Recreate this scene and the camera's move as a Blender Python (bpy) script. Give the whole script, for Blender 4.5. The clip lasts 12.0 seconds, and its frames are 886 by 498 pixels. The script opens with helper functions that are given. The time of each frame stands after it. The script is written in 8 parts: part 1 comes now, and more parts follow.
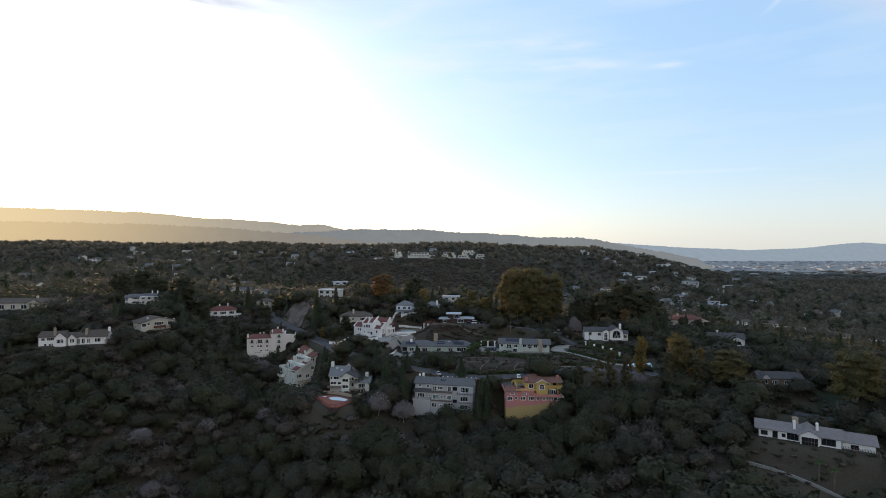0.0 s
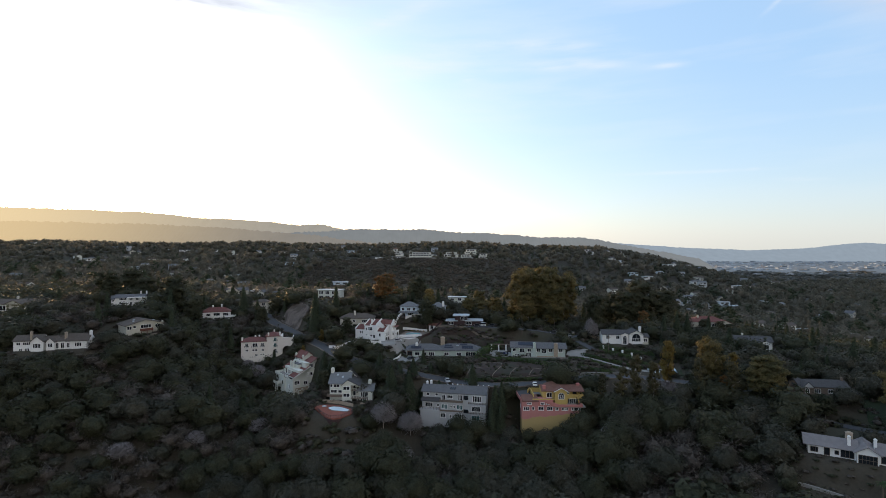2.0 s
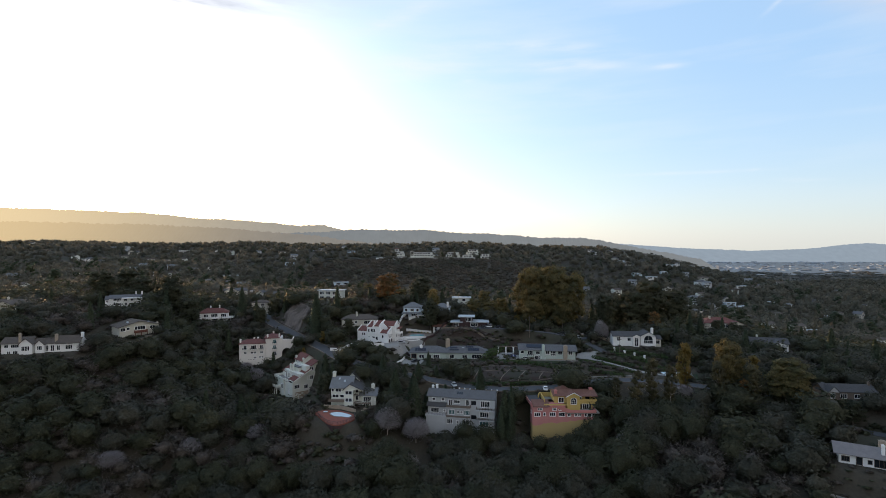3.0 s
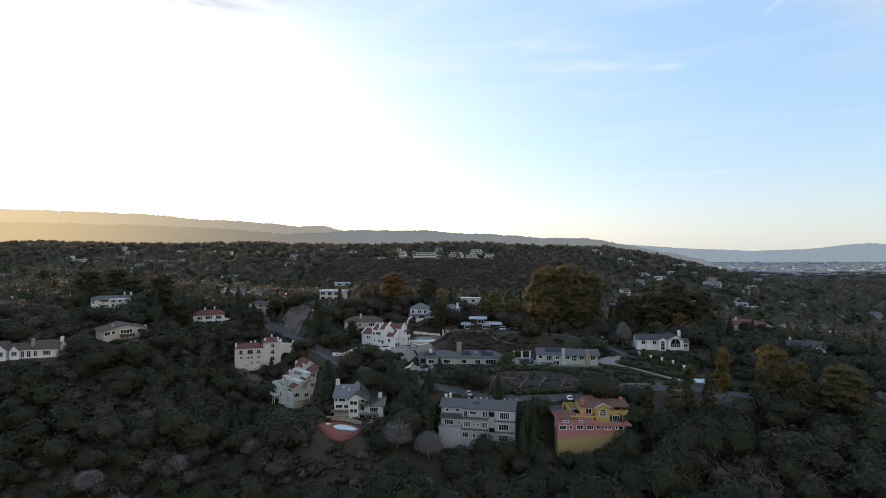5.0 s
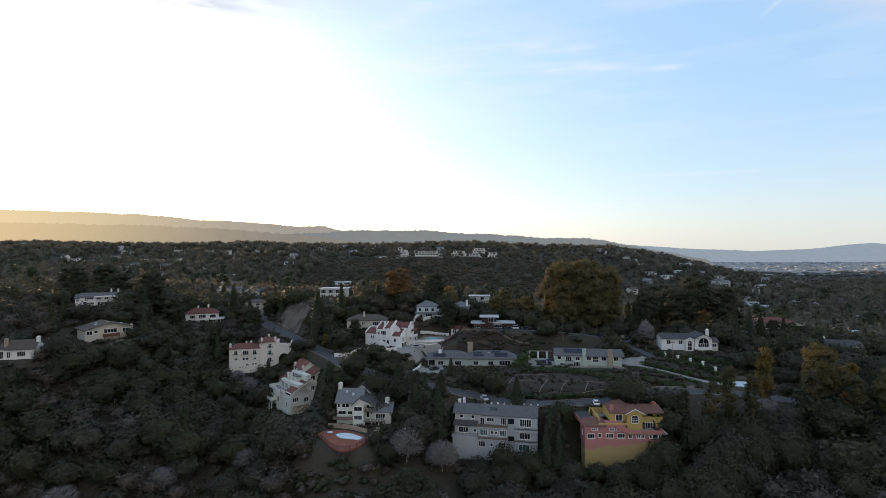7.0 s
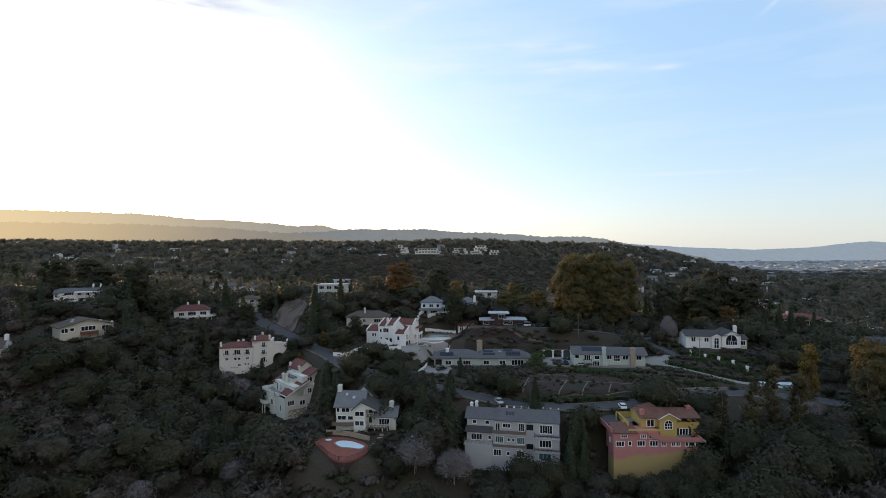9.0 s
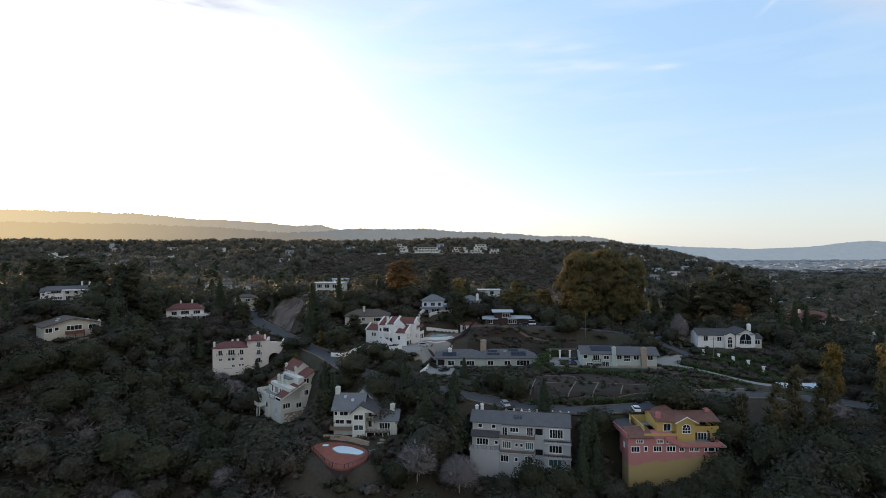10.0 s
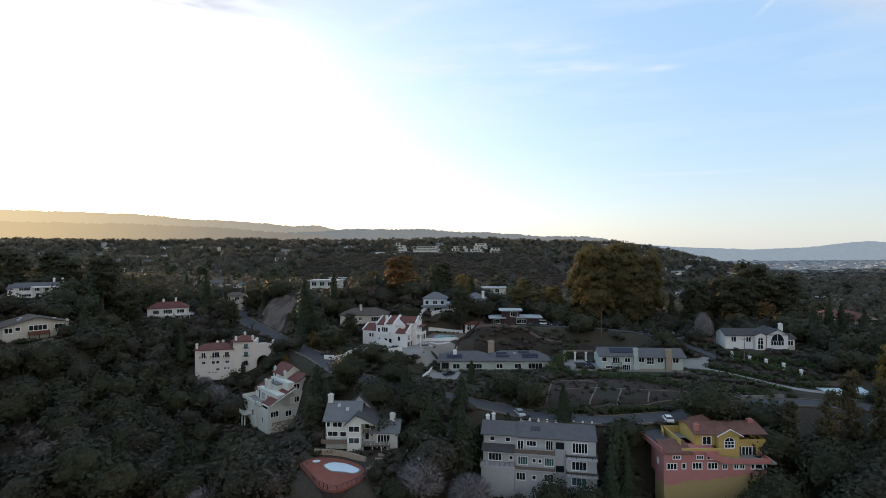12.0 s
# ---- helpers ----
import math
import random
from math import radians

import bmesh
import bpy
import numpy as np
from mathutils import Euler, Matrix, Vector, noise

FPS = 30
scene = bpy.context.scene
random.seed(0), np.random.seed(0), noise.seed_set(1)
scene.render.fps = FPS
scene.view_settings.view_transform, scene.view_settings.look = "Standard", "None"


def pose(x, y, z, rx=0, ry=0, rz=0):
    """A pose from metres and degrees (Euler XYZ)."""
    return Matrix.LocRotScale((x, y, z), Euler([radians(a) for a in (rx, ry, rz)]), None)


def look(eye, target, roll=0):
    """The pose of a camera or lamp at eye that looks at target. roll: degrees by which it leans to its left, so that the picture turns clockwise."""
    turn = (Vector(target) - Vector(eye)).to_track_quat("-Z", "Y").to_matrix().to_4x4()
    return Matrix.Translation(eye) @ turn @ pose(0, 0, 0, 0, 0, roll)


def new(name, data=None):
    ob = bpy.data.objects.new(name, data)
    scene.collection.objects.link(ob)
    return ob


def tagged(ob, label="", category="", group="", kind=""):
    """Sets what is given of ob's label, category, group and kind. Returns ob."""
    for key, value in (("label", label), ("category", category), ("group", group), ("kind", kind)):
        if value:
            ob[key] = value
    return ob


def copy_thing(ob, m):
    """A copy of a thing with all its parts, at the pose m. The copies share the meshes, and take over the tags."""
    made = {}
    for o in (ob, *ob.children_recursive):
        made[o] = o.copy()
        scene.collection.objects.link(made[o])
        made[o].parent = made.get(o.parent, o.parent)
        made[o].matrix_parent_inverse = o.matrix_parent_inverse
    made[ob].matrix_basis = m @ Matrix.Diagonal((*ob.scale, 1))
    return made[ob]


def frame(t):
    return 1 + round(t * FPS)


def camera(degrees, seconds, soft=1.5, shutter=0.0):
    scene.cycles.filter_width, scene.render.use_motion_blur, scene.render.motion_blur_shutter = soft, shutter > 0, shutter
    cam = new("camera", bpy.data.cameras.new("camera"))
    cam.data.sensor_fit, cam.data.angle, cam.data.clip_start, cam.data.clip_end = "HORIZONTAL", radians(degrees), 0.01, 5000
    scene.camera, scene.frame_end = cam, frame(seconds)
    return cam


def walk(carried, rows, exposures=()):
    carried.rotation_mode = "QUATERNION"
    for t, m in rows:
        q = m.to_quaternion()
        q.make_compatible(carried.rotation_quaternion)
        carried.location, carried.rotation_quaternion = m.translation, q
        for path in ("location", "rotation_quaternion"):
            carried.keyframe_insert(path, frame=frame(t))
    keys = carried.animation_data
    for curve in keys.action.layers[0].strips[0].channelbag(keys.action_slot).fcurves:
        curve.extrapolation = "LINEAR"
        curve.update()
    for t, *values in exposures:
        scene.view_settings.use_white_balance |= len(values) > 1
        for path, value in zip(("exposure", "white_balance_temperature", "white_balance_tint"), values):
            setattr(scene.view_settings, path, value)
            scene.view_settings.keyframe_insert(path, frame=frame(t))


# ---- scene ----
cam = camera(82.0, 12.0, 0.75)
METRES, EYE, TILT, LEAN, TURN = 116.0, 81.0, 0.0, 0.0, 0.0
ROWS = [
    (0, 0.0000, 0.0000, 0.0000, -0.000, 0.000, -0.000),
    (0.5, -0.0081, 0.0420, -0.0032, -0.008, -0.025, -0.010),
    (1, -0.0175, 0.0840, -0.0068, -0.025, -0.034, -0.000),
    (1.5, -0.0269, 0.1255, -0.0107, -0.017, 0.025, -0.000),
    (2, -0.0370, 0.1671, -0.0142, -0.008, 0.042, -0.000),
    (2.5, -0.0485, 0.2084, -0.0189, 0.008, 0.076, -0.020),
    (3, -0.0597, 0.2491, -0.0227, 0.017, 0.117, 0.010),
    (5, -0.1054, 0.4167, -0.0394, 0.042, 0.210, 0.100),
    (5.5, -0.1170, 0.4571, -0.0452, 0.059, 0.235, 0.110),
    (6, -0.1292, 0.4960, -0.0524, 0.025, 0.268, 0.120),
    (6.5, -0.1383, 0.5337, -0.0607, 0.008, 0.285, 0.140),
    (7, -0.1470, 0.5709, -0.0711, -0.000, 0.310, 0.170),
    (9, -0.1786, 0.7202, -0.1034, -0.151, 0.268, 0.280),
    (9.5, -0.1850, 0.7568, -0.1106, -0.218, 0.268, 0.320),
    (10, -0.1905, 0.7943, -0.1174, -0.268, 0.252, 0.330),
    (10.5, -0.1959, 0.8321, -0.1247, -0.336, 0.268, 0.340),
    (11, -0.2014, 0.8707, -0.1305, -0.394, 0.268, 0.350),
    (11.5, -0.2066, 0.9100, -0.1360, -0.453, 0.302, 0.340),
    (12, -0.2100, 0.9486, -0.1436, -0.495, 0.344, 0.340),
]
walk(cam, [(t, pose(0, 0, EYE, TILT, LEAN, TURN) @ pose(METRES * x, METRES * y, METRES * z, 90 + pitch, roll, yaw)) for t, x, y, z, yaw, pitch, roll in ROWS])

# ---- light: low sun behind the ridge, bright hazy sky ----
SUN_AZ, SUN_EL = radians(-36), radians(5.5)
SUN_DIR = Vector((math.sin(SUN_AZ) * math.cos(SUN_EL), math.cos(SUN_AZ) * math.cos(SUN_EL), math.sin(SUN_EL)))
world = bpy.data.worlds.new("world")
scene.world = world
world.use_nodes = True
wn, wl = world.node_tree.nodes, world.node_tree.links
wn.clear()


def wmath(op, a, b=None, clamp=False):
    n = wn.new("ShaderNodeMath")
    n.operation, n.use_clamp = op, clamp
    for i, v in enumerate((a, b)):
        if v is None:
            continue
        if isinstance(v, (int, float)):
            n.inputs[i].default_value = v
        else:
            wl.new(v, n.inputs[i])
    return n.outputs[0]


def wmix(kind, fac, a, b):
    n = wn.new("ShaderNodeMix")
    n.data_type, n.blend_type = "RGBA", kind
    for sock, v in ((n.inputs[0], fac), (n.inputs[6], a), (n.inputs[7], b)):
        if isinstance(v, (int, float, tuple)):
            sock.default_value = v
        else:
            wl.new(v, sock)
    return n.outputs[2]


sky = wn.new("ShaderNodeTexSky")
sky.sky_type, sky.sun_disc = "NISHITA", False
sky.sun_elevation, sky.sun_rotation = SUN_EL, SUN_AZ
sky.altitude, sky.air_density, sky.dust_density, sky.ozone_density = 200, 1.0, 2.0, 1.5
coord = wn.new("ShaderNodeTexCoord")
dot = wn.new("ShaderNodeVectorMath")
dot.operation = "DOT_PRODUCT"
wl.new(coord.outputs["Generated"], dot.inputs[0])
dot.inputs[1].default_value = SUN_DIR
facing = wmath("MAXIMUM", dot.outputs["Value"], 0.0)
wide = wmath("POWER", facing, 4.0)
tight = wmath("MULTIPLY", wmath("POWER", facing, 30.0), 1.2)
sep = wn.new("ShaderNodeSeparateXYZ")
wl.new(coord.outputs["Generated"], sep.inputs[0])
up = wmath("MAXIMUM", sep.outputs[2], 0.0)
low = wmath("POWER", wmath("SUBTRACT", 1.0, up, True), 9.0)
# thin high cloud, drawn out sideways
stretch = wn.new("ShaderNodeMapping")
stretch.inputs["Scale"].default_value = (2.2, 2.2, 15.0)
stretch.inputs["Rotation"].default_value = (0.0, 0.08, 0.2)
wl.new(coord.outputs["Generated"], stretch.inputs[0])
wisp = wn.new("ShaderNodeTexNoise")
wisp.inputs["Scale"].default_value, wisp.inputs["Detail"].default_value = 1.6, 6.0
wl.new(stretch.outputs[0], wisp.inputs["Vector"])
ramp = wn.new("ShaderNodeMapRange")
ramp.inputs[1].default_value, ramp.inputs[2].default_value = 0.47, 0.75
wl.new(wisp.outputs[0], ramp.inputs[0])
wide = wmath("MULTIPLY", wide, wmath("SUBTRACT", 0.47, wmath("MULTIPLY", up, 0.62)))
cloud = wmath("MULTIPLY", wmath("MULTIPLY", ramp.outputs[0], 0.26), wmath("MULTIPLY", up, 3.0, True))
ahead_y = wmath("MAXIMUM", sep.outputs[1], 0.05)
across, above = wmath("DIVIDE", sep.outputs[0], ahead_y), wmath("DIVIDE", sep.outputs[2], ahead_y)


def streak(u, v, long, thick, slope, bend=0.0):
    """A soft band of cloud: its middle, half length and half depth as shares of distance, and how it climbs and curves."""
    du = wmath("SUBTRACT", across, u)
    dv = wmath("SUBTRACT", wmath("SUBTRACT", above, v), wmath("ADD", wmath("MULTIPLY", du, slope), wmath("MULTIPLY", wmath("MULTIPLY", du, du), bend)))
    a, b = wmath("DIVIDE", du, long), wmath("DIVIDE", dv, thick)
    far = wmath("ADD", wmath("MULTIPLY", a, a), wmath("MULTIPLY", b, b))
    return wmath("POWER", 2.718, wmath("MULTIPLY", far, -1.0))


fine = wn.new("ShaderNodeTexNoise")
fine.inputs["Scale"].default_value, fine.inputs["Detail"].default_value = 5.0, 6.0
wl.new(stretch.outputs[0], fine.inputs["Vector"])
ragged = wmath("MULTIPLY", wmath("SUBTRACT", fine.outputs[0], 0.28, True), 2.2)
front = wmath("GREATER_THAN", sep.outputs[1], 0.05)
for u, v, long, thick, slope, bend, full in ((0.22, 0.40, 0.13, 0.010, -0.05, -0.3, 0.5), (0.25, 0.365, 0.11, 0.013, 0.0, -0.4, 0.5), (0.44, 0.361, 0.035, 0.006, 0.1, 0.0, 0.5),
                                       (-0.16, 0.335, 0.26, 0.045, 0.28, -0.5, 0.45), (-0.10, 0.455, 0.10, 0.018, 0.35, 0.0, 0.45), (0.05, 0.335, 0.016, 0.006, 0.2, 0.0, 0.4),
                                       (0.49, 0.152, 0.13, 0.0035, 0.04, 0.0, 0.35), (0.61, 0.158, 0.012, 0.003, 0.1, 0.0, 0.35), (0.71, 0.138, 0.05, 0.004, 0.0, 0.0, 0.3), (0.22, 0.30, 0.3, 0.035, 0.06, -0.2, 0.16),
                                       (0.66, 0.49, 0.03, 0.006, 0.9, 0.0, 0.35)):
    one = wmath("MULTIPLY", wmath("MULTIPLY", streak(u, v, long, thick, slope, bend), ragged), full)
    cloud = wmath("ADD", cloud, wmath("MULTIPLY", one, front), True)
dusky = wmath("ADD", wmath("MULTIPLY", streak(-0.45, 0.52, 0.26, 0.085, 0.05), 0.85), wmath("MULTIPLY", streak(0.86, 0.51, 0.2, 0.05, -0.15), 0.55))
dusky = wmath("MULTIPLY", wmath("MULTIPLY", dusky, front), wmath("ADD", ragged, 0.45), True)
SKY_GAIN = 0.12
base = wmix("MULTIPLY", 1.0, sky.outputs[0], (SKY_GAIN, SKY_GAIN, SKY_GAIN, 1))
ahead = wmix("MIX", low, (0.325, 0.505, 0.765, 1), (0.655, 0.69, 0.675, 1))
# away from the sun the sky pales to a dusky rose
behind = wmath("MULTIPLY", wmath("MAXIMUM", wmath("SUBTRACT", 0.05, dot.outputs["Value"]), 0.0), 1.6, True)
blue = wmix("MIX", behind, ahead, (0.62, 0.57, 0.56, 1))
total = wmix("ADD", 1.0, base, blue)
glow = wmix("MIX", tight, (0.0, 0.0, 0.0, 1), (3.4, 2.6, 1.5, 1))
halo = wmix("MIX", wide, (0.0, 0.0, 0.0, 1), (1.0, 0.97, 0.9, 1))
total = wmix("ADD", 1.0, total, halo)
total = wmix("ADD", 1.0, total, glow)
total = wmix("MIX", cloud, total, (0.95, 0.97, 1.0, 1))
total = wmix("MIX", dusky, total, (0.70, 0.745, 0.85, 1))
back = wn.new("ShaderNodeBackground")
back.inputs[1].default_value = 1.0
wl.new(total, back.inputs[0])
out = wn.new("ShaderNodeOutputWorld")
wl.new(back.outputs[0], out.inputs[0])

sun = new("sun", bpy.data.lights.new("sun", "SUN"))
sun.data.energy, sun.data.angle, sun.data.color = 5.0, radians(1.5), (1.0, 0.62, 0.30)
sun.matrix_world = look((0, 0, 300), Vector((0, 0, 300)) - SUN_DIR)

# ---- materials ----
def shader(name):
    m = bpy.data.materials.new(name)
    m.use_nodes = True
    return m, m.node_tree.nodes, m.node_tree.links, m.node_tree.nodes["Principled BSDF"]


def surface(name, col, rough=0.85, vary=0.25, scale=0.6, grain=6.0, bump=0.3, metal=0.0, stain=None, spec=0.3, per_piece=0.0, wave=None):
    """A plain weathered surface: blotches, fine grain and relief at real size."""
    m, n, l, b = shader(name)
    co = n.new("ShaderNodeTexCoord")
    big, fine = n.new("ShaderNodeTexNoise"), n.new("ShaderNodeTexNoise")
    big.inputs["Scale"].default_value, big.inputs["Detail"].default_value = scale, 4
    fine.inputs["Scale"].default_value, fine.inputs["Detail"].default_value = grain, 5
    for t in (big, fine):
        l.new(co.outputs["Object"], t.inputs["Vector"])
    dark = tuple(c * (1 - vary) for c in col)
    lite = tuple(min(1, c * (1 + vary)) for c in col)
    mix = n.new("ShaderNodeMix")
    mix.data_type = "RGBA"
    mix.inputs[6].default_value, mix.inputs[7].default_value = (*dark, 1), (*lite, 1)
    l.new(big.outputs[0], mix.inputs[0])
    second = n.new("ShaderNodeMix")
    second.data_type, second.blend_type = "RGBA", "MULTIPLY"
    second.inputs[0].default_value = 1.0
    ramp = n.new("ShaderNodeMapRange")
    ramp.inputs[3].default_value, ramp.inputs[4].default_value = 1 - vary, 1 + vary
    l.new(fine.outputs[0], ramp.inputs[0])
    l.new(mix.outputs[2], second.inputs[6])
    l.new(ramp.outputs[0], second.inputs[7])
    last = second.outputs[2]
    if stain:
        sm, sr, st = n.new("ShaderNodeMix"), n.new("ShaderNodeMapRange"), n.new("ShaderNodeTexNoise")
        st.inputs["Scale"].default_value = scale * 0.45
        st.inputs["Detail"].default_value = 8
        l.new(co.outputs["Object"], st.inputs["Vector"])
        sr.inputs[1].default_value, sr.inputs[2].default_value = 0.5, 0.62
        l.new(st.outputs[0], sr.inputs[0])
        sm.data_type = "RGBA"
        l.new(sr.outputs[0], sm.inputs[0])
        l.new(last, sm.inputs[6])
        sm.inputs[7].default_value = (*stain, 1)
        last = sm.outputs[2]
    if per_piece:
        geo = n.new("ShaderNodeNewGeometry")
        pr, pm = n.new("ShaderNodeMapRange"), n.new("ShaderNodeMix")
        pr.inputs[3].default_value, pr.inputs[4].default_value = 1 - per_piece, 1 + per_piece
        l.new(geo.outputs["Random Per Island"], pr.inputs[0])
        pm.data_type, pm.blend_type = "RGBA", "MULTIPLY"
        pm.inputs[0].default_value = 1.0
        l.new(last, pm.inputs[6])
        l.new(pr.outputs[0], pm.inputs[7])
        last = pm.outputs[2]
    l.new(last, b.inputs["Base Color"])
    b.inputs["Roughness"].default_value, b.inputs["Metallic"].default_value = rough, metal
    b.inputs["Specular IOR Level"].default_value = spec
    if bump:
        bp = n.new("ShaderNodeBump")
        bp.inputs["Strength"].default_value, bp.inputs["Distance"].default_value = bump, 0.05
        height = fine.outputs[0]
        if wave:
            wv = n.new("ShaderNodeTexWave")
            wv.bands_direction = wave[0]
            wv.inputs["Scale"].default_value = wave[1]
            l.new(co.outputs["Object"], wv.inputs["Vector"])
            height = wv.outputs[0]
        l.new(height, bp.inputs["Height"])
        l.new(bp.outputs[0], b.inputs["Normal"])
    return m


def foliage(name, col, warm, vary=0.2, size=0.12, through_light=0.35):
    """Leaves: tree to tree blotches, leaf to leaf variation, a little light through them."""
    m, n, l, b = shader(name)
    geo = n.new("ShaderNodeNewGeometry")
    co = n.new("ShaderNodeTexCoord")
    info = n.new("ShaderNodeObjectInfo")
    blot = n.new("ShaderNodeTexNoise")
    blot.inputs["Scale"].default_value, blot.inputs["Detail"].default_value = size, 3
    l.new(geo.outputs["Position"], blot.inputs["Vector"])
    rg = n.new("ShaderNodeMapRange")
    rg.inputs[1].default_value, rg.inputs[2].default_value = 0.35, 0.68
    l.new(blot.outputs[0], rg.inputs[0])
    mix = n.new("ShaderNodeMix")
    mix.data_type = "RGBA"
    mix.inputs[6].default_value, mix.inputs[7].default_value = (*col, 1), (*warm, 1)
    l.new(rg.outputs[0], mix.inputs[0])
    mul = n.new("ShaderNodeMix")
    mul.data_type, mul.blend_type = "RGBA", "MULTIPLY"
    mul.inputs[0].default_value = 1.0
    add = n.new("ShaderNodeMath")
    add.operation = "ADD"
    l.new(geo.outputs["Random Per Island"], add.inputs[0])
    half = n.new("ShaderNodeMath")
    half.operation = "MULTIPLY"
    half.inputs[1].default_value = 0.6
    l.new(info.outputs["Random"], half.inputs[0])
    l.new(half.outputs[0], add.inputs[1])
    lr = n.new("ShaderNodeMapRange")
    lr.inputs[2].default_value = 1.6
    lr.inputs[3].default_value, lr.inputs[4].default_value = 1 - vary, 1 + vary
    l.new(add.outputs[0], lr.inputs[0])
    leafy, lf, both = n.new("ShaderNodeTexNoise"), n.new("ShaderNodeMapRange"), n.new("ShaderNodeMath")
    leafy.inputs["Scale"].default_value, leafy.inputs["Detail"].default_value = 1.5, 4
    l.new(geo.outputs["Position"], leafy.inputs["Vector"])
    lf.inputs[1].default_value, lf.inputs[2].default_value = 0.35, 0.65
    lf.inputs[3].default_value, lf.inputs[4].default_value = 0.66, 1.3
    l.new(leafy.outputs[0], lf.inputs[0])
    both.operation = "MULTIPLY"
    l.new(lr.outputs[0], both.inputs[0])
    l.new(lf.outputs[0], both.inputs[1])
    l.new(mix.outputs[2], mul.inputs[6])
    l.new(both.outputs[0], mul.inputs[7])
    l.new(mul.outputs[2], b.inputs["Base Color"])
    b.inputs["Roughness"].default_value, b.inputs["Specular IOR Level"].default_value = 0.7, 0.2
    relief = n.new("ShaderNodeBump")
    relief.inputs["Strength"].default_value, relief.inputs["Distance"].default_value = 0.7, 0.3
    l.new(leafy.outputs[0], relief.inputs["Height"])
    l.new(relief.outputs[0], b.inputs["Normal"])
    tr, ms = n.new("ShaderNodeBsdfTranslucent"), n.new("ShaderNodeMixShader")
    l.new(mul.outputs[2], tr.inputs[0])
    ms.inputs[0].default_value = through_light
    l.new(b.outputs[0], ms.inputs[1])
    l.new(tr.outputs[0], ms.inputs[2])
    l.new(ms.outputs[0], n["Material Output"].inputs[0])
    return m


def glazing(name, tint):
    m, n, l, b = shader(name)
    b.inputs["Base Color"].default_value = (*tint, 1)
    b.inputs["Roughness"].default_value, b.inputs["Specular IOR Level"].default_value = 0.08, 0.6
    return m


def two_paints(name, upper, lower, level):
    """Stucco with one paint over another, the border brushed unevenly."""
    m = surface(name, upper, 0.9, 0.12, 0.4, 9, 0.25)
    n, l = m.node_tree.nodes, m.node_tree.links
    b = n["Principled BSDF"]
    src = b.inputs["Base Color"].links[0].from_socket
    co, sp, nz = n.new("ShaderNodeTexCoord"), n.new("ShaderNodeSeparateXYZ"), n.new("ShaderNodeTexNoise")
    l.new(co.outputs["Object"], sp.inputs[0])
    l.new(co.outputs["Object"], nz.inputs["Vector"])
    nz.inputs["Scale"].default_value = 0.35
    a = n.new("ShaderNodeMath")
    a.operation = "MULTIPLY_ADD"
    a.inputs[1].default_value = 2.4
    l.new(nz.outputs[0], a.inputs[0])
    rise = n.new("ShaderNodeMath")
    rise.operation = "MULTIPLY_ADD"
    rise.inputs[1].default_value = -0.11
    l.new(sp.outputs[0], rise.inputs[0])
    l.new(sp.outputs[2], rise.inputs[2])
    l.new(rise.outputs[0], a.inputs[2])
    r = n.new("ShaderNodeMapRange")
    r.inputs[1].default_value, r.inputs[2].default_value = level + 1.1, level + 1.35
    l.new(a.outputs[0], r.inputs[0])
    mx = n.new("ShaderNodeMix")
    mx.data_type = "RGBA"
    l.new(r.outputs[0], mx.inputs[0])
    mx.inputs[6].default_value = (*lower, 1)
    l.new(src, mx.inputs[7])
    l.new(mx.outputs[2], b.inputs["Base Color"])
    return m


M_GROUND = surface("dry_grass_soil", (0.050, 0.042, 0.030), 0.95, 0.4, 0.05, 1.2, 0.6, stain=(0.040, 0.040, 0.025))
M_ASPHALT = surface("asphalt", (0.062, 0.064, 0.07), 0.9, 0.15, 0.3, 8, 0.2)
M_CONCRETE = surface("concrete", (0.25, 0.24, 0.225), 0.9, 0.07, 0.5, 7, 0.2)
M_EARTH = surface("bare_earth", (0.038, 0.027, 0.022), 0.95, 0.35, 0.2, 2.5, 0.5, stain=(0.03, 0.03, 0.02))
M_ERODED = surface("eroded_slope", (0.135, 0.112, 0.098), 0.95, 0.35, 0.35, 1.6, 0.8, stain=(0.075, 0.062, 0.052))
M_LAWN = surface("lawn", (0.026, 0.036, 0.017), 0.95, 0.3, 0.3, 5, 0.5)
M_WHITE = surface("white_stucco", (0.74, 0.73, 0.715), 0.9, 0.08, 0.5, 9, 0.2)
M_CREAM = surface("cream_stucco", (0.62, 0.63, 0.57), 0.9, 0.08, 0.5, 9, 0.2)
M_ROSE = surface("pale_rose_stucco", (0.72, 0.68, 0.635), 0.9, 0.08, 0.5, 9, 0.2)
M_GREY = surface("grey_stucco", (0.42, 0.432, 0.445), 0.9, 0.1, 0.4, 9, 0.2)
M_TAN = surface("tan_stucco", (0.50, 0.475, 0.41), 0.9, 0.1, 0.5, 9, 0.2)
M_PALEBLUE = surface("pale_blue_siding", (0.55, 0.64, 0.72), 0.8, 0.06, 0.5, 9, 0.3, wave=("Z", 2.2))
M_SAGE = surface("sage_siding", (0.45, 0.515, 0.475), 0.8, 0.08, 0.5, 9, 0.3, wave=("Z", 2.2))
M_PINK = surface("pink_stucco", (0.43, 0.175, 0.16), 0.9, 0.1, 0.4, 9, 0.2)
M_YELLOW = surface("yellow_stucco", (0.46, 0.335, 0.115), 0.9, 0.1, 0.4, 9, 0.2)
M_TRIM = surface("white_paint", (0.8, 0.8, 0.79), 0.6, 0.05, 1, 10, 0.1)
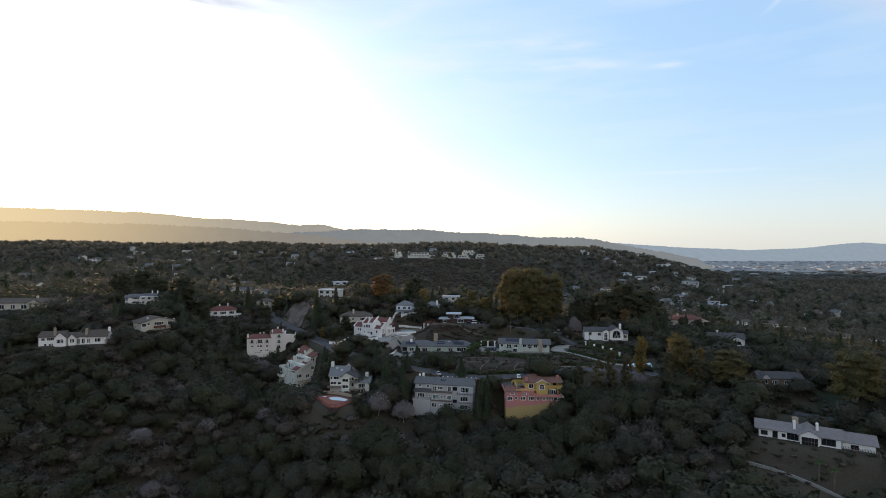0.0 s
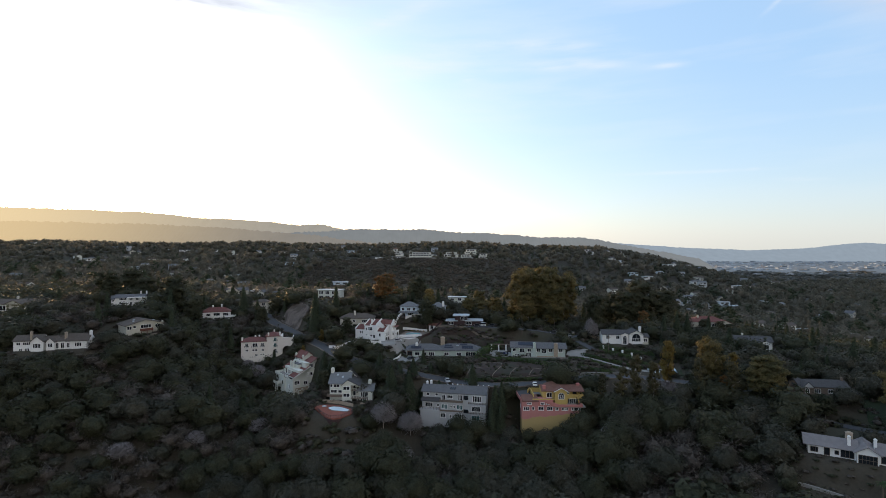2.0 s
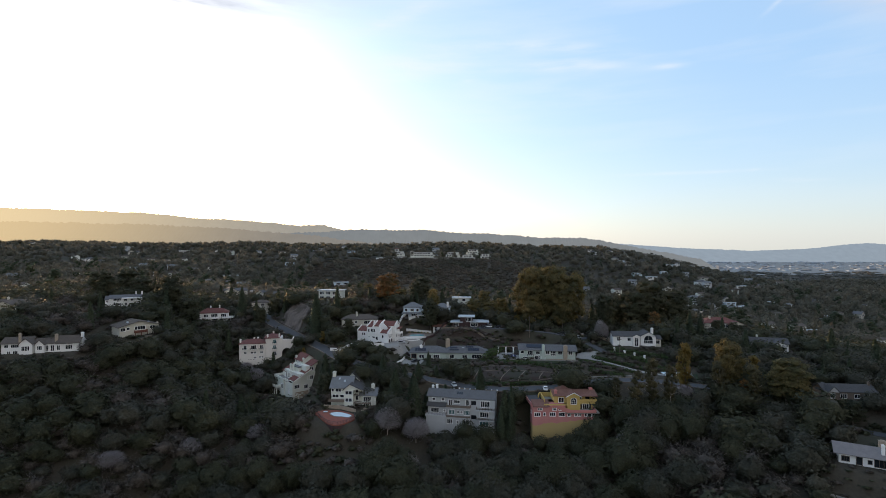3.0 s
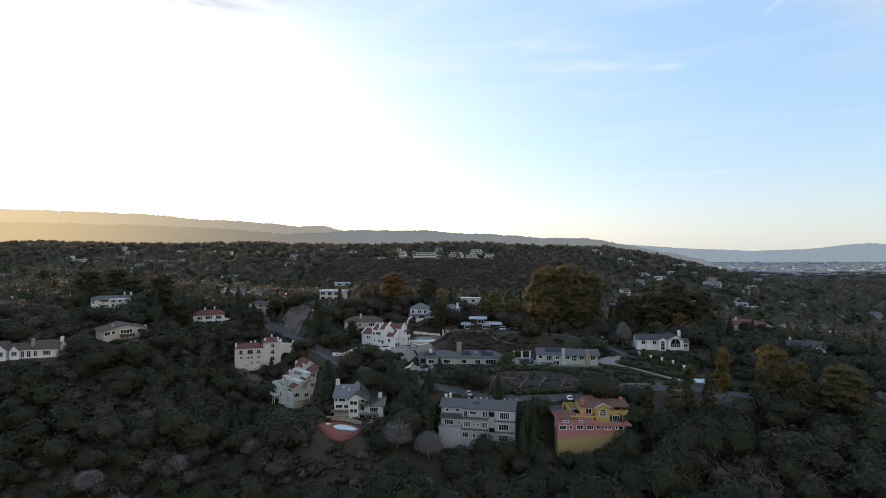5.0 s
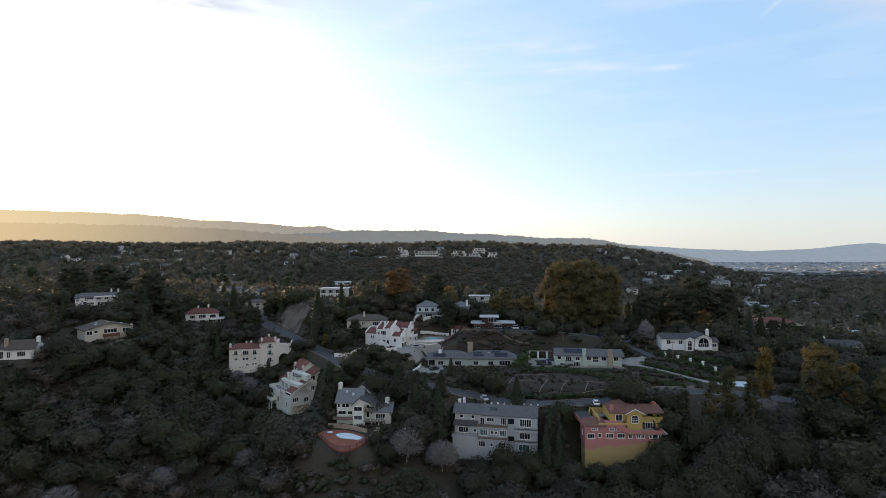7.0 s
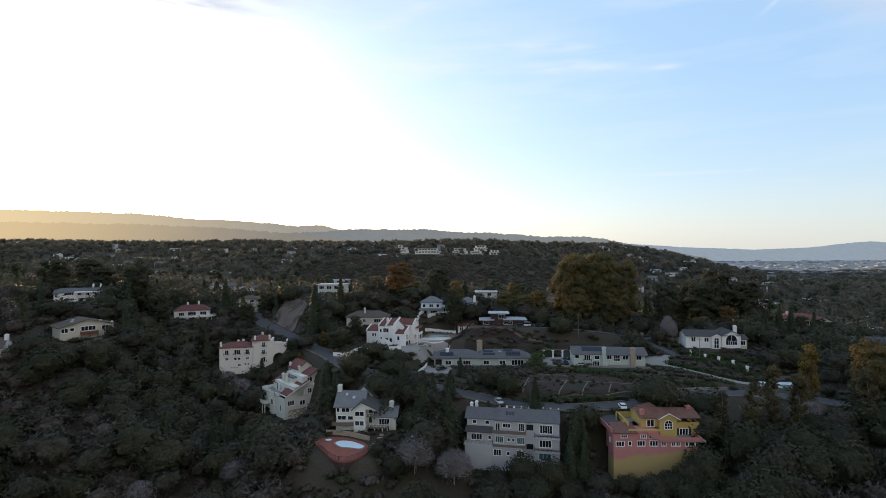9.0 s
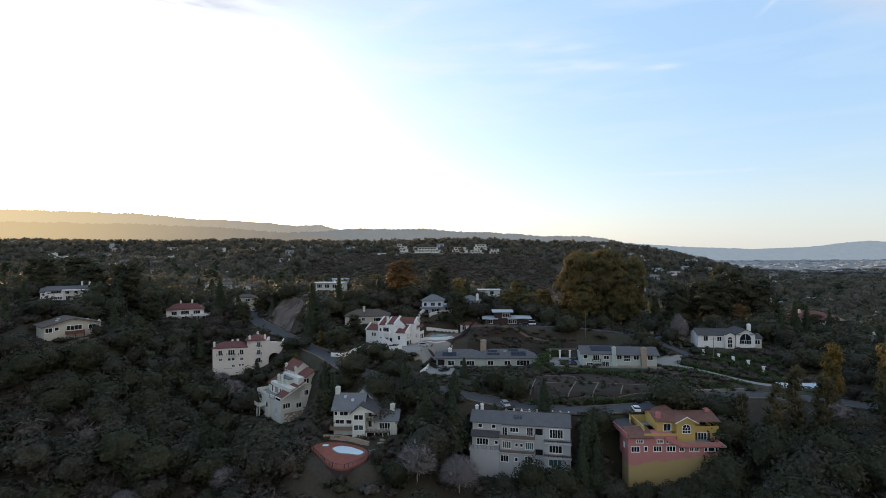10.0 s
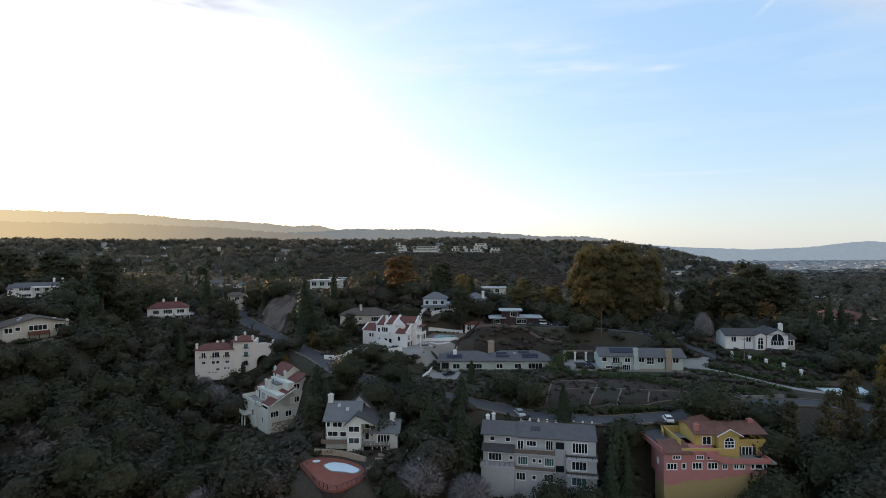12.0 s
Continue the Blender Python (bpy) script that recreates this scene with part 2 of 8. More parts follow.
M_REDTILE = surface("red_clay_tile", (0.15, 0.06, 0.052), 0.85, 0.3, 0.7, 4, 0.8, wave=("X", 1.6))
M_TERRA = surface("terracotta_tile", (0.165, 0.082, 0.064), 0.85, 0.3, 0.7, 4, 0.8, wave=("X", 1.6))
M_SHINGLE = surface("grey_shingle", (0.112, 0.112, 0.118), 0.9, 0.25, 0.6, 5, 0.6, wave=("Y", 2.0))
M_DARKSHINGLE = surface("dark_shingle", (0.07, 0.068, 0.07), 0.9, 0.25, 0.6, 5, 0.6, wave=("Y", 2.0))
M_BROWNSHINGLE = surface("brown_shingle", (0.095, 0.078, 0.066), 0.9, 0.25, 0.6, 5, 0.6, wave=("Y", 2.0))
M_BLUESLATE = surface("blue_grey_shingle", (0.155, 0.162, 0.17), 0.85, 0.2, 0.6, 5, 0.6, wave=("Y", 2.0))
M_PALESHINGLE = surface("pale_grey_shingle", (0.19, 0.175, 0.175), 0.9, 0.22, 0.6, 5, 0.6, wave=("Y", 2.0))
M_FLATROOF = surface("pale_roof_membrane", (0.4, 0.44, 0.47), 0.7, 0.1, 0.4, 6, 0.1)
M_GLASS = glazing("window_glass", (0.016, 0.019, 0.024))
M_TEAL = glazing("teal_window_glass", (0.05, 0.12, 0.13))
M_SOLAR = surface("solar_cell", (0.014, 0.017, 0.032), 0.35, 0.1, 1.0, 4, 0.0, spec=0.25)
M_WOOD = surface("weathered_wood", (0.15, 0.12, 0.10), 0.85, 0.25, 0.8, 6, 0.4)
M_DARKWOOD = surface("dark_plum_wood", (0.055, 0.034, 0.034), 0.85, 0.25, 0.8, 6, 0.4)
M_REDWOOD = surface("red_brown_wood", (0.14, 0.06, 0.045), 0.85, 0.25, 0.8, 6, 0.4)
M_STONE = surface("sandstone", (0.33, 0.27, 0.21), 0.9, 0.3, 1.5, 4, 0.7)
M_BRICKDECK = surface("red_brick_paving", (0.23, 0.078, 0.056), 0.9, 0.2, 0.6, 5, 0.3)
M_METAL = surface("dark_metal", (0.05, 0.05, 0.055), 0.5, 0.1, 2, 9, 0.1, metal=0.6)
M_COVER = surface("pool_cover", (0.62, 0.74, 0.80), 0.35, 0.06, 0.5, 6, 0.1)
M_BARK = surface("bark", (0.12, 0.095, 0.075), 0.95, 0.3, 1.0, 5, 0.7)
M_PALEBARK = surface("pale_bark", (0.34, 0.29, 0.25), 0.95, 0.25, 1.0, 5, 0.5)
M_TWIG = surface("bare_twigs", (0.37, 0.34, 0.345), 0.95, 0.2, 0.4, 3, 0.0, per_piece=0.35)
M_BRUSHTWIG = surface("bare_brush", (0.13, 0.11, 0.095), 0.95, 0.25, 0.2, 3, 0.0, per_piece=0.45)
M_TYRE = surface("rubber", (0.02, 0.02, 0.02), 0.8, 0.1)
M_OAK = foliage("oak_leaves", (0.046, 0.051, 0.030), (0.072, 0.070, 0.040))
M_OLIVE = foliage("grey_green_leaves", (0.054, 0.056, 0.040), (0.082, 0.076, 0.055))
M_CONIFER = foliage("conifer_needles", (0.048, 0.062, 0.038), (0.064, 0.078, 0.045))
# the next three leaf colours are raised to carry the low sun's warmth
M_EUCA = foliage("sun_warmed_eucalyptus_leaves", (0.105, 0.10, 0.048), (0.20, 0.15, 0.058), vary=0.35, size=0.14, through_light=0.5)
M_GOLD = foliage("sun_gilded_leaves", (0.15, 0.12, 0.04), (0.25, 0.16, 0.045), size=0.25, through_light=0.5)
M_ORANGE = foliage("sun_warmed_orange_brown_leaves", (0.10, 0.08, 0.036), (0.24, 0.11, 0.04), size=0.25, through_light=0.45)
M_SLENDER = foliage("dull_olive_leaves", (0.075, 0.070, 0.04), (0.13, 0.105, 0.05), size=0.15, through_light=0.45)
M_HEDGE = foliage("hedge_leaves", (0.045, 0.075, 0.026), (0.075, 0.10, 0.036))
# far foliage: base colours paled above real leaves to stand in for haze
M_WOODS = foliage("haze_paled_woods_leaves", (0.095, 0.095, 0.07), (0.165, 0.145, 0.112), vary=0.22, size=0.02, through_light=0.5)
M_CHAPARRAL = foliage("haze_paled_chaparral_brush", (0.10, 0.088, 0.068), (0.15, 0.12, 0.092), vary=0.2, size=0.02, through_light=0.4)
M_PLAINWOODS = foliage("haze_greyed_plain_leaves", (0.12, 0.125, 0.12), (0.14, 0.14, 0.13), vary=0.14, size=0.004)
# white town walls, dulled and blued in colour as haze would
M_TOWN = surface("haze_blued_town_walls", (0.27, 0.31, 0.36), 0.9, 0.1, 0.01, 0.1, 0.0, per_piece=0.45)
M_WATER = glazing("pool_water", (0.10, 0.30, 0.34))
M_DARKWATER = glazing("covered_pool", (0.05, 0.06, 0.14))
M_SILVER = surface("silver_car_paint", (0.5, 0.51, 0.53), 0.3, 0.03, 1, 9, 0.0, metal=0.5)
M_WHITECAR = surface("white_car_paint", (0.75, 0.76, 0.78), 0.3, 0.03, 1, 9, 0.0)
M_DARKCAR = surface("dark_car_paint", (0.03, 0.032, 0.04), 0.3, 0.03, 1, 9, 0.0)
M_PATH = surface("pale_stone_path", (0.16, 0.13, 0.105), 0.95, 0.2, 0.5, 3, 0.4)
M_LAMP = surface("headlamp_glass", (0.6, 0.62, 0.65), 0.2, 0.02)
M_BRUSH = foliage("brown_brush", (0.066, 0.055, 0.045), (0.10, 0.082, 0.069), size=0.09, through_light=0.15)

# ---- ground ----
# spot heights of the near hillside: x, y, z
SPOTS_FRONT = [(0, 230, 2), (16, 226, 1), (38, 224, 3), (-50, 231, 10), (-46, 243, 12), (-78, 264, 4), (-96, 283, 6), (-108, 303, 12), (-92, 301, 18.5), (-92, 309, 20.0), (-115, 225, 9), (-100, 205, -8),
               (-150, 235, 18), (-180, 250, 33), (-152, 272, 35), (-60, 190, -12), (0, 190, -10), (0, 140, -20), (60, 202, 1), (60, 170, -8), (-120, 165, -20),
               (100, 185, 6), (135, 182, 10), (145, 221, 19), (130, 150, -4), (-230, 240, 26), (-200, 170, -10), (200, 190, 14), (70, 228, 8), (-70, 240, 6), (-180, 120, -25), (180, 120, -10), (0, 60, -25)]
SPOTS_BACK = [(-80, 313, 27.6), (-59, 277, 26), (-30, 264, 22), (-12, 258, 19.8), (22, 248, 18.6), (60, 257, 19.5), (100, 262, 19), (120, 245, 18), (40, 286, 23), (0, 293, 21),
              (-42, 305, 28), (8, 331, 33), (98, 311, 27), (-57, 327, 33), (-15, 346, 37), (55, 345, 27), (178, 313, 22), (168, 352, 27), (-190, 317, 46), (-143, 334, 33),
              (-137, 391, 36), (-100, 420, 38), (0, 420, 32), (100, 420, 20), (220, 400, 10), (270, 300, 12), (-260, 330, 44), (-250, 420, 44), (-116, 353, 32), (-93, 352, 41), (-80, 356, 42.5), (-105, 366, 42)]
_spots = np.array(SPOTS_FRONT + SPOTS_BACK, float)


def _tps(d2):
    return 0.5 * d2 * np.log(np.maximum(d2, 1e-9))


_n = len(_spots)
_p = _spots[:, :2] / 100.0
_d2 = ((_p[:, None, :] - _p[None, :, :]) ** 2).sum(-1)
_A = np.zeros((_n + 3, _n + 3))
_A[:_n, :_n] = _tps(_d2) + np.eye(_n) * 0.002
_A[:_n, _n], _A[:_n, _n + 1:] = 1, _p
_A[_n, :_n], _A[_n + 1:, :_n] = 1, _p.T
_w = np.linalg.solve(_A, np.concatenate([_spots[:, 2], np.zeros(3)]))


def smooth(a, b, v):
    t = np.clip((v - a) / (b - a), 0, 1)
    return t * t * (3 - 2 * t)


def near_height(x, y):
    q = np.stack([np.clip(x, -270, 280), np.clip(y, 60, 430)], -1) / 100.0
    h = np.full(x.shape, _w[_n]) + q[..., 0] * _w[_n + 1] + q[..., 1] * _w[_n + 2]
    for i in range(_n):
        h = h + _w[i] * _tps(((q - _p[i]) ** 2).sum(-1))
    return h


def far_height(x, y):
    valley = np.interp(x, [-1500, -300, -100, 0, 200, 400, 900], [45, 30, 18, 12, 4, -12, -34])
    ridge = np.interp(x, [-2600, -1000, -300, 100, 380, 520, 700, 1000], [92, 88, 84, 84, 78, 50, 6, -34])
    h = valley + (ridge - valley) * smooth(620, 1300, y)
    knoll = np.exp(-(np.maximum(np.abs(x + 15) - 75, 0) / 95) ** 2) * np.exp(-((y - 985) / np.where(y < 985, 150.0, 260.0)) ** 2)
    h = h + knoll * np.maximum(64 - h, 0) * 1.0
    spurs = np.abs(np.sin(x / 31.0 + y / 160.0 + 0.7 * np.sin(y / 70.0)))
    h = h - 9 * (1 - spurs) ** 2 * knoll * smooth(700, 800, y) * smooth(960, 900, y)
    h = h - 45 * smooth(1450, 2300, y) * smooth(700, 200, x)
    return np.where(y > 2300, np.minimum(h, 40), h) + 5 * np.sin(x / 83.0 + 1.3) * np.sin(y / 97.0) * smooth(500, 700, y)


# road lines: x, y, z and width
ROAD_MAIN = [(-150, 420, 34), (-116, 353, 32), (-98, 332, 29.6), (-82, 313, 27.4), (-67, 293, 26.8), (-58, 278, 26), (-46, 268, 24.6), (-30, 263, 22.4), (-12, 258.5, 20), (2, 251.5, 18.8),
             (22, 247, 18.6), (44, 250, 19), (62, 258, 19.6), (80, 259, 19.8), (100, 254, 19.2), (122, 240, 18.6), (150, 232, 18), (200, 238, 17)]
ROAD_UPPER = [(77.5, 295, 25.0), (72, 307, 27.6), (66, 316, 29.3), (56, 321, 30.8), (40, 324, 32), (19, 326, 33), (-4, 323, 33)]
ROAD_GATE = [(68, 312.5, 28.7), (76, 318, 28.9), (90, 322, 29)]
ROAD_RANCH = [(66, 288, 23.4), (72, 285, 22.7), (79, 278.5, 21.6), (85, 272, 20.7), (92, 268.5, 20.1), (101, 266, 19.7)]
ROAD_LEFT = [(-205, 300, 43), (-178, 298, 41), (-160, 300, 40)]
ROAD_CARPORT = [(160, 262, 18.5), (170, 290, 21), (178, 303, 22)]
ROAD_HOUSE = [(126, 216, 15.5), (137, 213, 15), (143, 206, 14.5), (157, 197, 14), (175, 190, 13.5), (205, 184, 12)]
ROADS = [(ROAD_MAIN, 7.0), (ROAD_UPPER, 4.2), (ROAD_GATE, 4.0), (ROAD_RANCH, 3.4), (ROAD_LEFT, 4.5), (ROAD_CARPORT, 5.0), (ROAD_HOUSE, 5.0)]


def sample_line(line, step=1.5):
    """Points along a line of x, y, z, rounded off at its bends."""
    p = np.array(line, float)
    d = np.concatenate([[0], np.cumsum(np.linalg.norm(np.diff(p, axis=0), axis=1))])
    s = np.linspace(0, d[-1], max(3, int(d[-1] / step)))
    q = np.stack([np.interp(s, d, p[:, k]) for k in range(3)], -1)
    for _ in range(12):
        q[1:-1] = (q[:-2] + 2 * q[1:-1] + q[2:]) / 4
    return q


ROAD_PATHS = [(sample_line(a), w) for a, w in ROADS]
# level pads for houses and yards: x, y, z, half size along x and y, turn in degrees
PADS = [(-46, 250, 12.5, 11, 6, 0), (-50, 232, 11.3, 9, 5, -10), (-44, 309, 28.0, 11, 8, -22), (-20, 309, 28.3, 11, 10, 8), (-57, 332, 33.5, 11, 7, 0), (-16, 350, 37, 15, 7, 0),
        (10, 336, 33, 12, 6, 0), (26, 300, 23.2, 6, 8, 0), (-3, 300, 21.4, 21, 7, -2), (39, 291, 23.2, 22, 8, -4), (97, 306, 27.0, 15, 7, -3), (-189, 323, 46, 13, 8, 10), (-155, 279, 37, 12, 8, 0),
        (-181, 254, 34, 15, 6, 14), (-148, 350, 34, 12, 6, 0), (-137, 396, 36, 6, 5, 0), (132, 182, 12, 18, 6, -31), (147, 227, 21.3, 10, 6, -4), (177, 320, 22.5, 9, 6, 0),
        (169, 357, 28, 11, 7, 0), (100, 270, 19.4, 8, 4.5, -8), (-25, 285, 21.2, 6, 6, 0), (-93, 422, 40.5, 9, 6, 0), (-243, 306, 44.5, 20, 7, 0), (-84, 280, 6.5, 13, 6, -48), (0, 238, 3.2, 14, 5, -11.5), (40, 234, 3.5, 12, 4, 0), (-21, 325, 28.6, 9, 8, 8)]


def height(x, y):
    x, y = np.asarray(x, float), np.asarray(y, float)
    k = smooth(425, 640, y)
    side = smooth(280, 420, np.abs(x))
    k = np.maximum(k, side * smooth(200, 420, y))
    h = near_height(x, y) * (1 - k) + far_height(x, np.maximum(y, 430)) * k
    for px, py, pz, hx, hy, turn in PADS:
        c, s = math.cos(radians(turn)), math.sin(radians(turn))
        u, v = np.abs((x - px) * c + (y - py) * s) - hx, np.abs(-(x - px) * s + (y - py) * c) - hy
        d = np.hypot(np.maximum(u, 0), np.maximum(v, 0))
        f = 1 - smooth(0, 7, d)
        h = h * (1 - f) + pz * f
    for q, w in ROAD_PATHS:
        m = (x > q[:, 0].min() - 15) & (x < q[:, 0].max() + 15) & (y > q[:, 1].min() - 15) & (y < q[:, 1].max() + 15)
        if not m.any():
            continue
        xs, ys = x[m], y[m]
        best, bz = np.full(xs.shape, 1e9), np.zeros(xs.shape)
        for a in q:
            d = np.hypot(xs - a[0], ys - a[1])
            c = d < best
            best, bz = np.where(c, d, best), np.where(c, a[2], bz)
        f = 1 - smooth(w / 2 + 0.8, w / 2 + 6, best)
        h[m] = h[m] * (1 - f) + (bz - 0.12) * f
    return h


def h1(x, y):
    return float(height(np.array([x]), np.array([y]))[0])


def stretched(near_lo, near_hi, step, far_lo, far_hi, grow=1.12):
    mid = list(np.arange(near_lo, near_hi + step, step))
    a, s = [near_lo], step
    while a[-1] > far_lo:
        s *= grow
        a.append(a[-1] - s)
    b, s = [mid[-1]], step
    while b[-1] < far_hi:
        s *= grow
        b.append(b[-1] + s)
    return np.array(a[:0:-1] + mid + b[1:])


def mesh_of(name, verts, faces, mat, flat=True):
    me = bpy.data.meshes.new(name)
    me.from_pydata([tuple(v) for v in verts], [], faces)
    me.materials.append(mat)
    if not flat:
        me.shade_smooth()
    return me


gx = stretched(-225, 215, 2.5, -4900, 4900)
gy = stretched(125, 430, 2.5, -1500, 4900, 1.08)
GX, GY = np.meshgrid(gx, gy)
GZ = height(GX, GY)
GZ = GZ + 0.08 * np.sin(GX * 0.9 + 3 * np.sin(GY * 0.13)) * np.sin(GY * 0.7) * (GY < 600)
nx, ny = len(gx), len(gy)
ids = np.arange(nx * ny).reshape(ny, nx)
quads = np.stack([ids[:-1, :-1], ids[:-1, 1:], ids[1:, 1:], ids[1:, :-1]], -1).reshape(-1, 4)
ground = new("ground", mesh_of("ground", np.stack([GX, GY, GZ], -1).reshape(-1, 3), quads.tolist(), M_GROUND, False))
tagged(ground, "dry grass and brown soil over rolling wooded hills", "ground", kind="structure")


def strip(name, path, width, mat, lift, label, category="road", thick=0.12):
    """A paved band along a line, with thickness."""
    t = np.gradient(path[:, :2], axis=0)
    t /= np.linalg.norm(t, axis=1)[:, None]
    nrm = np.stack([-t[:, 1], t[:, 0]], -1)
    v, f = [], []
    for p, d in zip(path, nrm):
        for s, dz in ((-1, 0), (1, 0), (1, -thick), (-1, -thick)):
            v.append((p[0] + s * d[0] * width / 2, p[1] + s * d[1] * width / 2, p[2] + lift + dz))
    for i in range(len(path) - 1):
        a, b = 4 * i, 4 * i + 4
        for j in range(4):
            k = (j + 1) % 4
            f.append((a + j, b + j, b + k, a + k))
    ob = new(name, mesh_of(name, v, f, mat))
    return tagged(ob, label, category, kind="structure")


def offset_path(path, d, dz=0.0):
    t = np.gradient(path[:, :2], axis=0)
    t /= np.linalg.norm(t, axis=1)[:, None]
    q = path.copy()
    q[:, 0] -= t[:, 1] * d
    q[:, 1] += t[:, 0] * d
    q[:, 2] += dz
    return q


main_path = ROAD_PATHS[0][0]
strip("road", main_path, 7.0, M_ASPHALT, 0.06, "grey asphalt road winding along the hillside")
for side in (-1, 1):
    strip("kerb", offset_path(main_path, side * 3.75), 0.5, M_PATH, 0.2, "pale concrete kerb beside the road", "kerb", 0.4)
for (path, w), lab in zip(ROAD_PATHS[1:], ("steep asphalt driveway climbing to the upper houses", "short paved driveway to stone gate pillars", "pale concrete drive down from the ranch house", "grey driveway between hillside houses",
                                           "wide driveway to a dark roofed house", "lane behind the long ranch house")):
    strip("driveway", path, w, M_CONCRETE if "concrete" in lab else M_ASPHALT, 0.06, lab, "driveway")

# ---- building kit ----
class Geo:
    def __init__(self):
        self.v, self.f = [], []

    def add(self, verts, faces):
        o = len(self.v)
        self.v += [tuple(p) for p in verts]
        self.f += [tuple(o + i for i in q) for q in faces]
        return self

    def box(self, x0, x1, y0, y1, z0, z1):
        return self.add([(x0, y0, z0), (x1, y0, z0), (x1, y1, z0), (x0, y1, z0), (x0, y0, z1), (x1, y0, z1), (x1, y1, z1), (x0, y1, z1)],
                        [(0, 3, 2, 1), (4, 5, 6, 7), (0, 1, 5, 4), (1, 2, 6, 5), (2, 3, 7, 6), (3, 0, 4, 7)])

    def prism(self, outline, lo, hi, axis):
        """An outline of two coordinates, drawn out along the third axis."""
        def put(a, b, c):
            return {"x": (c, a, b), "y": (a, c, b), "z": (a, b, c)}[axis]
        n = len(outline)
        self.add([put(*p, lo) for p in outline] + [put(*p, hi) for p in outline],
                 [tuple(range(n))[::-1], tuple(range(n, 2 * n))] + [(i, (i + 1) % n, n + (i + 1) % n, n + i) for i in range(n)])
        return self

    def tube(self, a, b, ra, rb, n=6):
        a, b = Vector(a), Vector(b)
        d = (b - a).normalized()
        u = d.orthogonal().normalized()
        w = d.cross(u)
        ring = [(u * math.cos(2 * math.pi * i / n) + w * math.sin(2 * math.pi * i / n)) for i in range(n)]
        return self.add([a + r * ra for r in ring] + [b + r * rb for r in ring],
                        [(i, (i + 1) % n, n + (i + 1) % n, n + i) for i in range(n)] + [tuple(range(n))[::-1], tuple(range(n, 2 * n))])


def part(name, geo, mat, parent, label=""):
    ob = new(name, mesh_of(name, geo.v, geo.f, mat))
    ob.parent = parent
    return tagged(ob, label)


def thing(name, m, label, category, group=""):
    e = new(name)
    e.empty_display_size = 0.5
    e.matrix_world = m
    return tagged(e, label, category, group)


def at(x, y, z, turn=0.0, size=(1, 1, 1)):
    return pose(x, y, z, 0, 0, turn) @ Matrix.Diagonal((*size, 1))


def settle(h, level, k):
    """Lower all that stands above a level of a house by the share k."""
    for o in h.children_recursive:
        if o.type == "MESH":
            for v in o.data.vertices:
                if v.co.z > level:
                    v.co.z = level + (v.co.z - level) * k


def side_frame(side, x0, x1, y0, y1, z0):
    return {"S": (Vector((x0, y0, z0)), Vector((1, 0, 0)), Vector((0, 1, 0)), x1 - x0), "N": (Vector((x1, y1, z0)), Vector((-1, 0, 0)), Vector((0, -1, 0)), x1 - x0),
            "W": (Vector((x0, y1, z0)), Vector((0, -1, 0)), Vector((1, 0, 0)), y1 - y0), "E": (Vector((x1, y0, z0)), Vector((0, 1, 0)), Vector((-1, 0, 0)), y1 - y0)}[side]


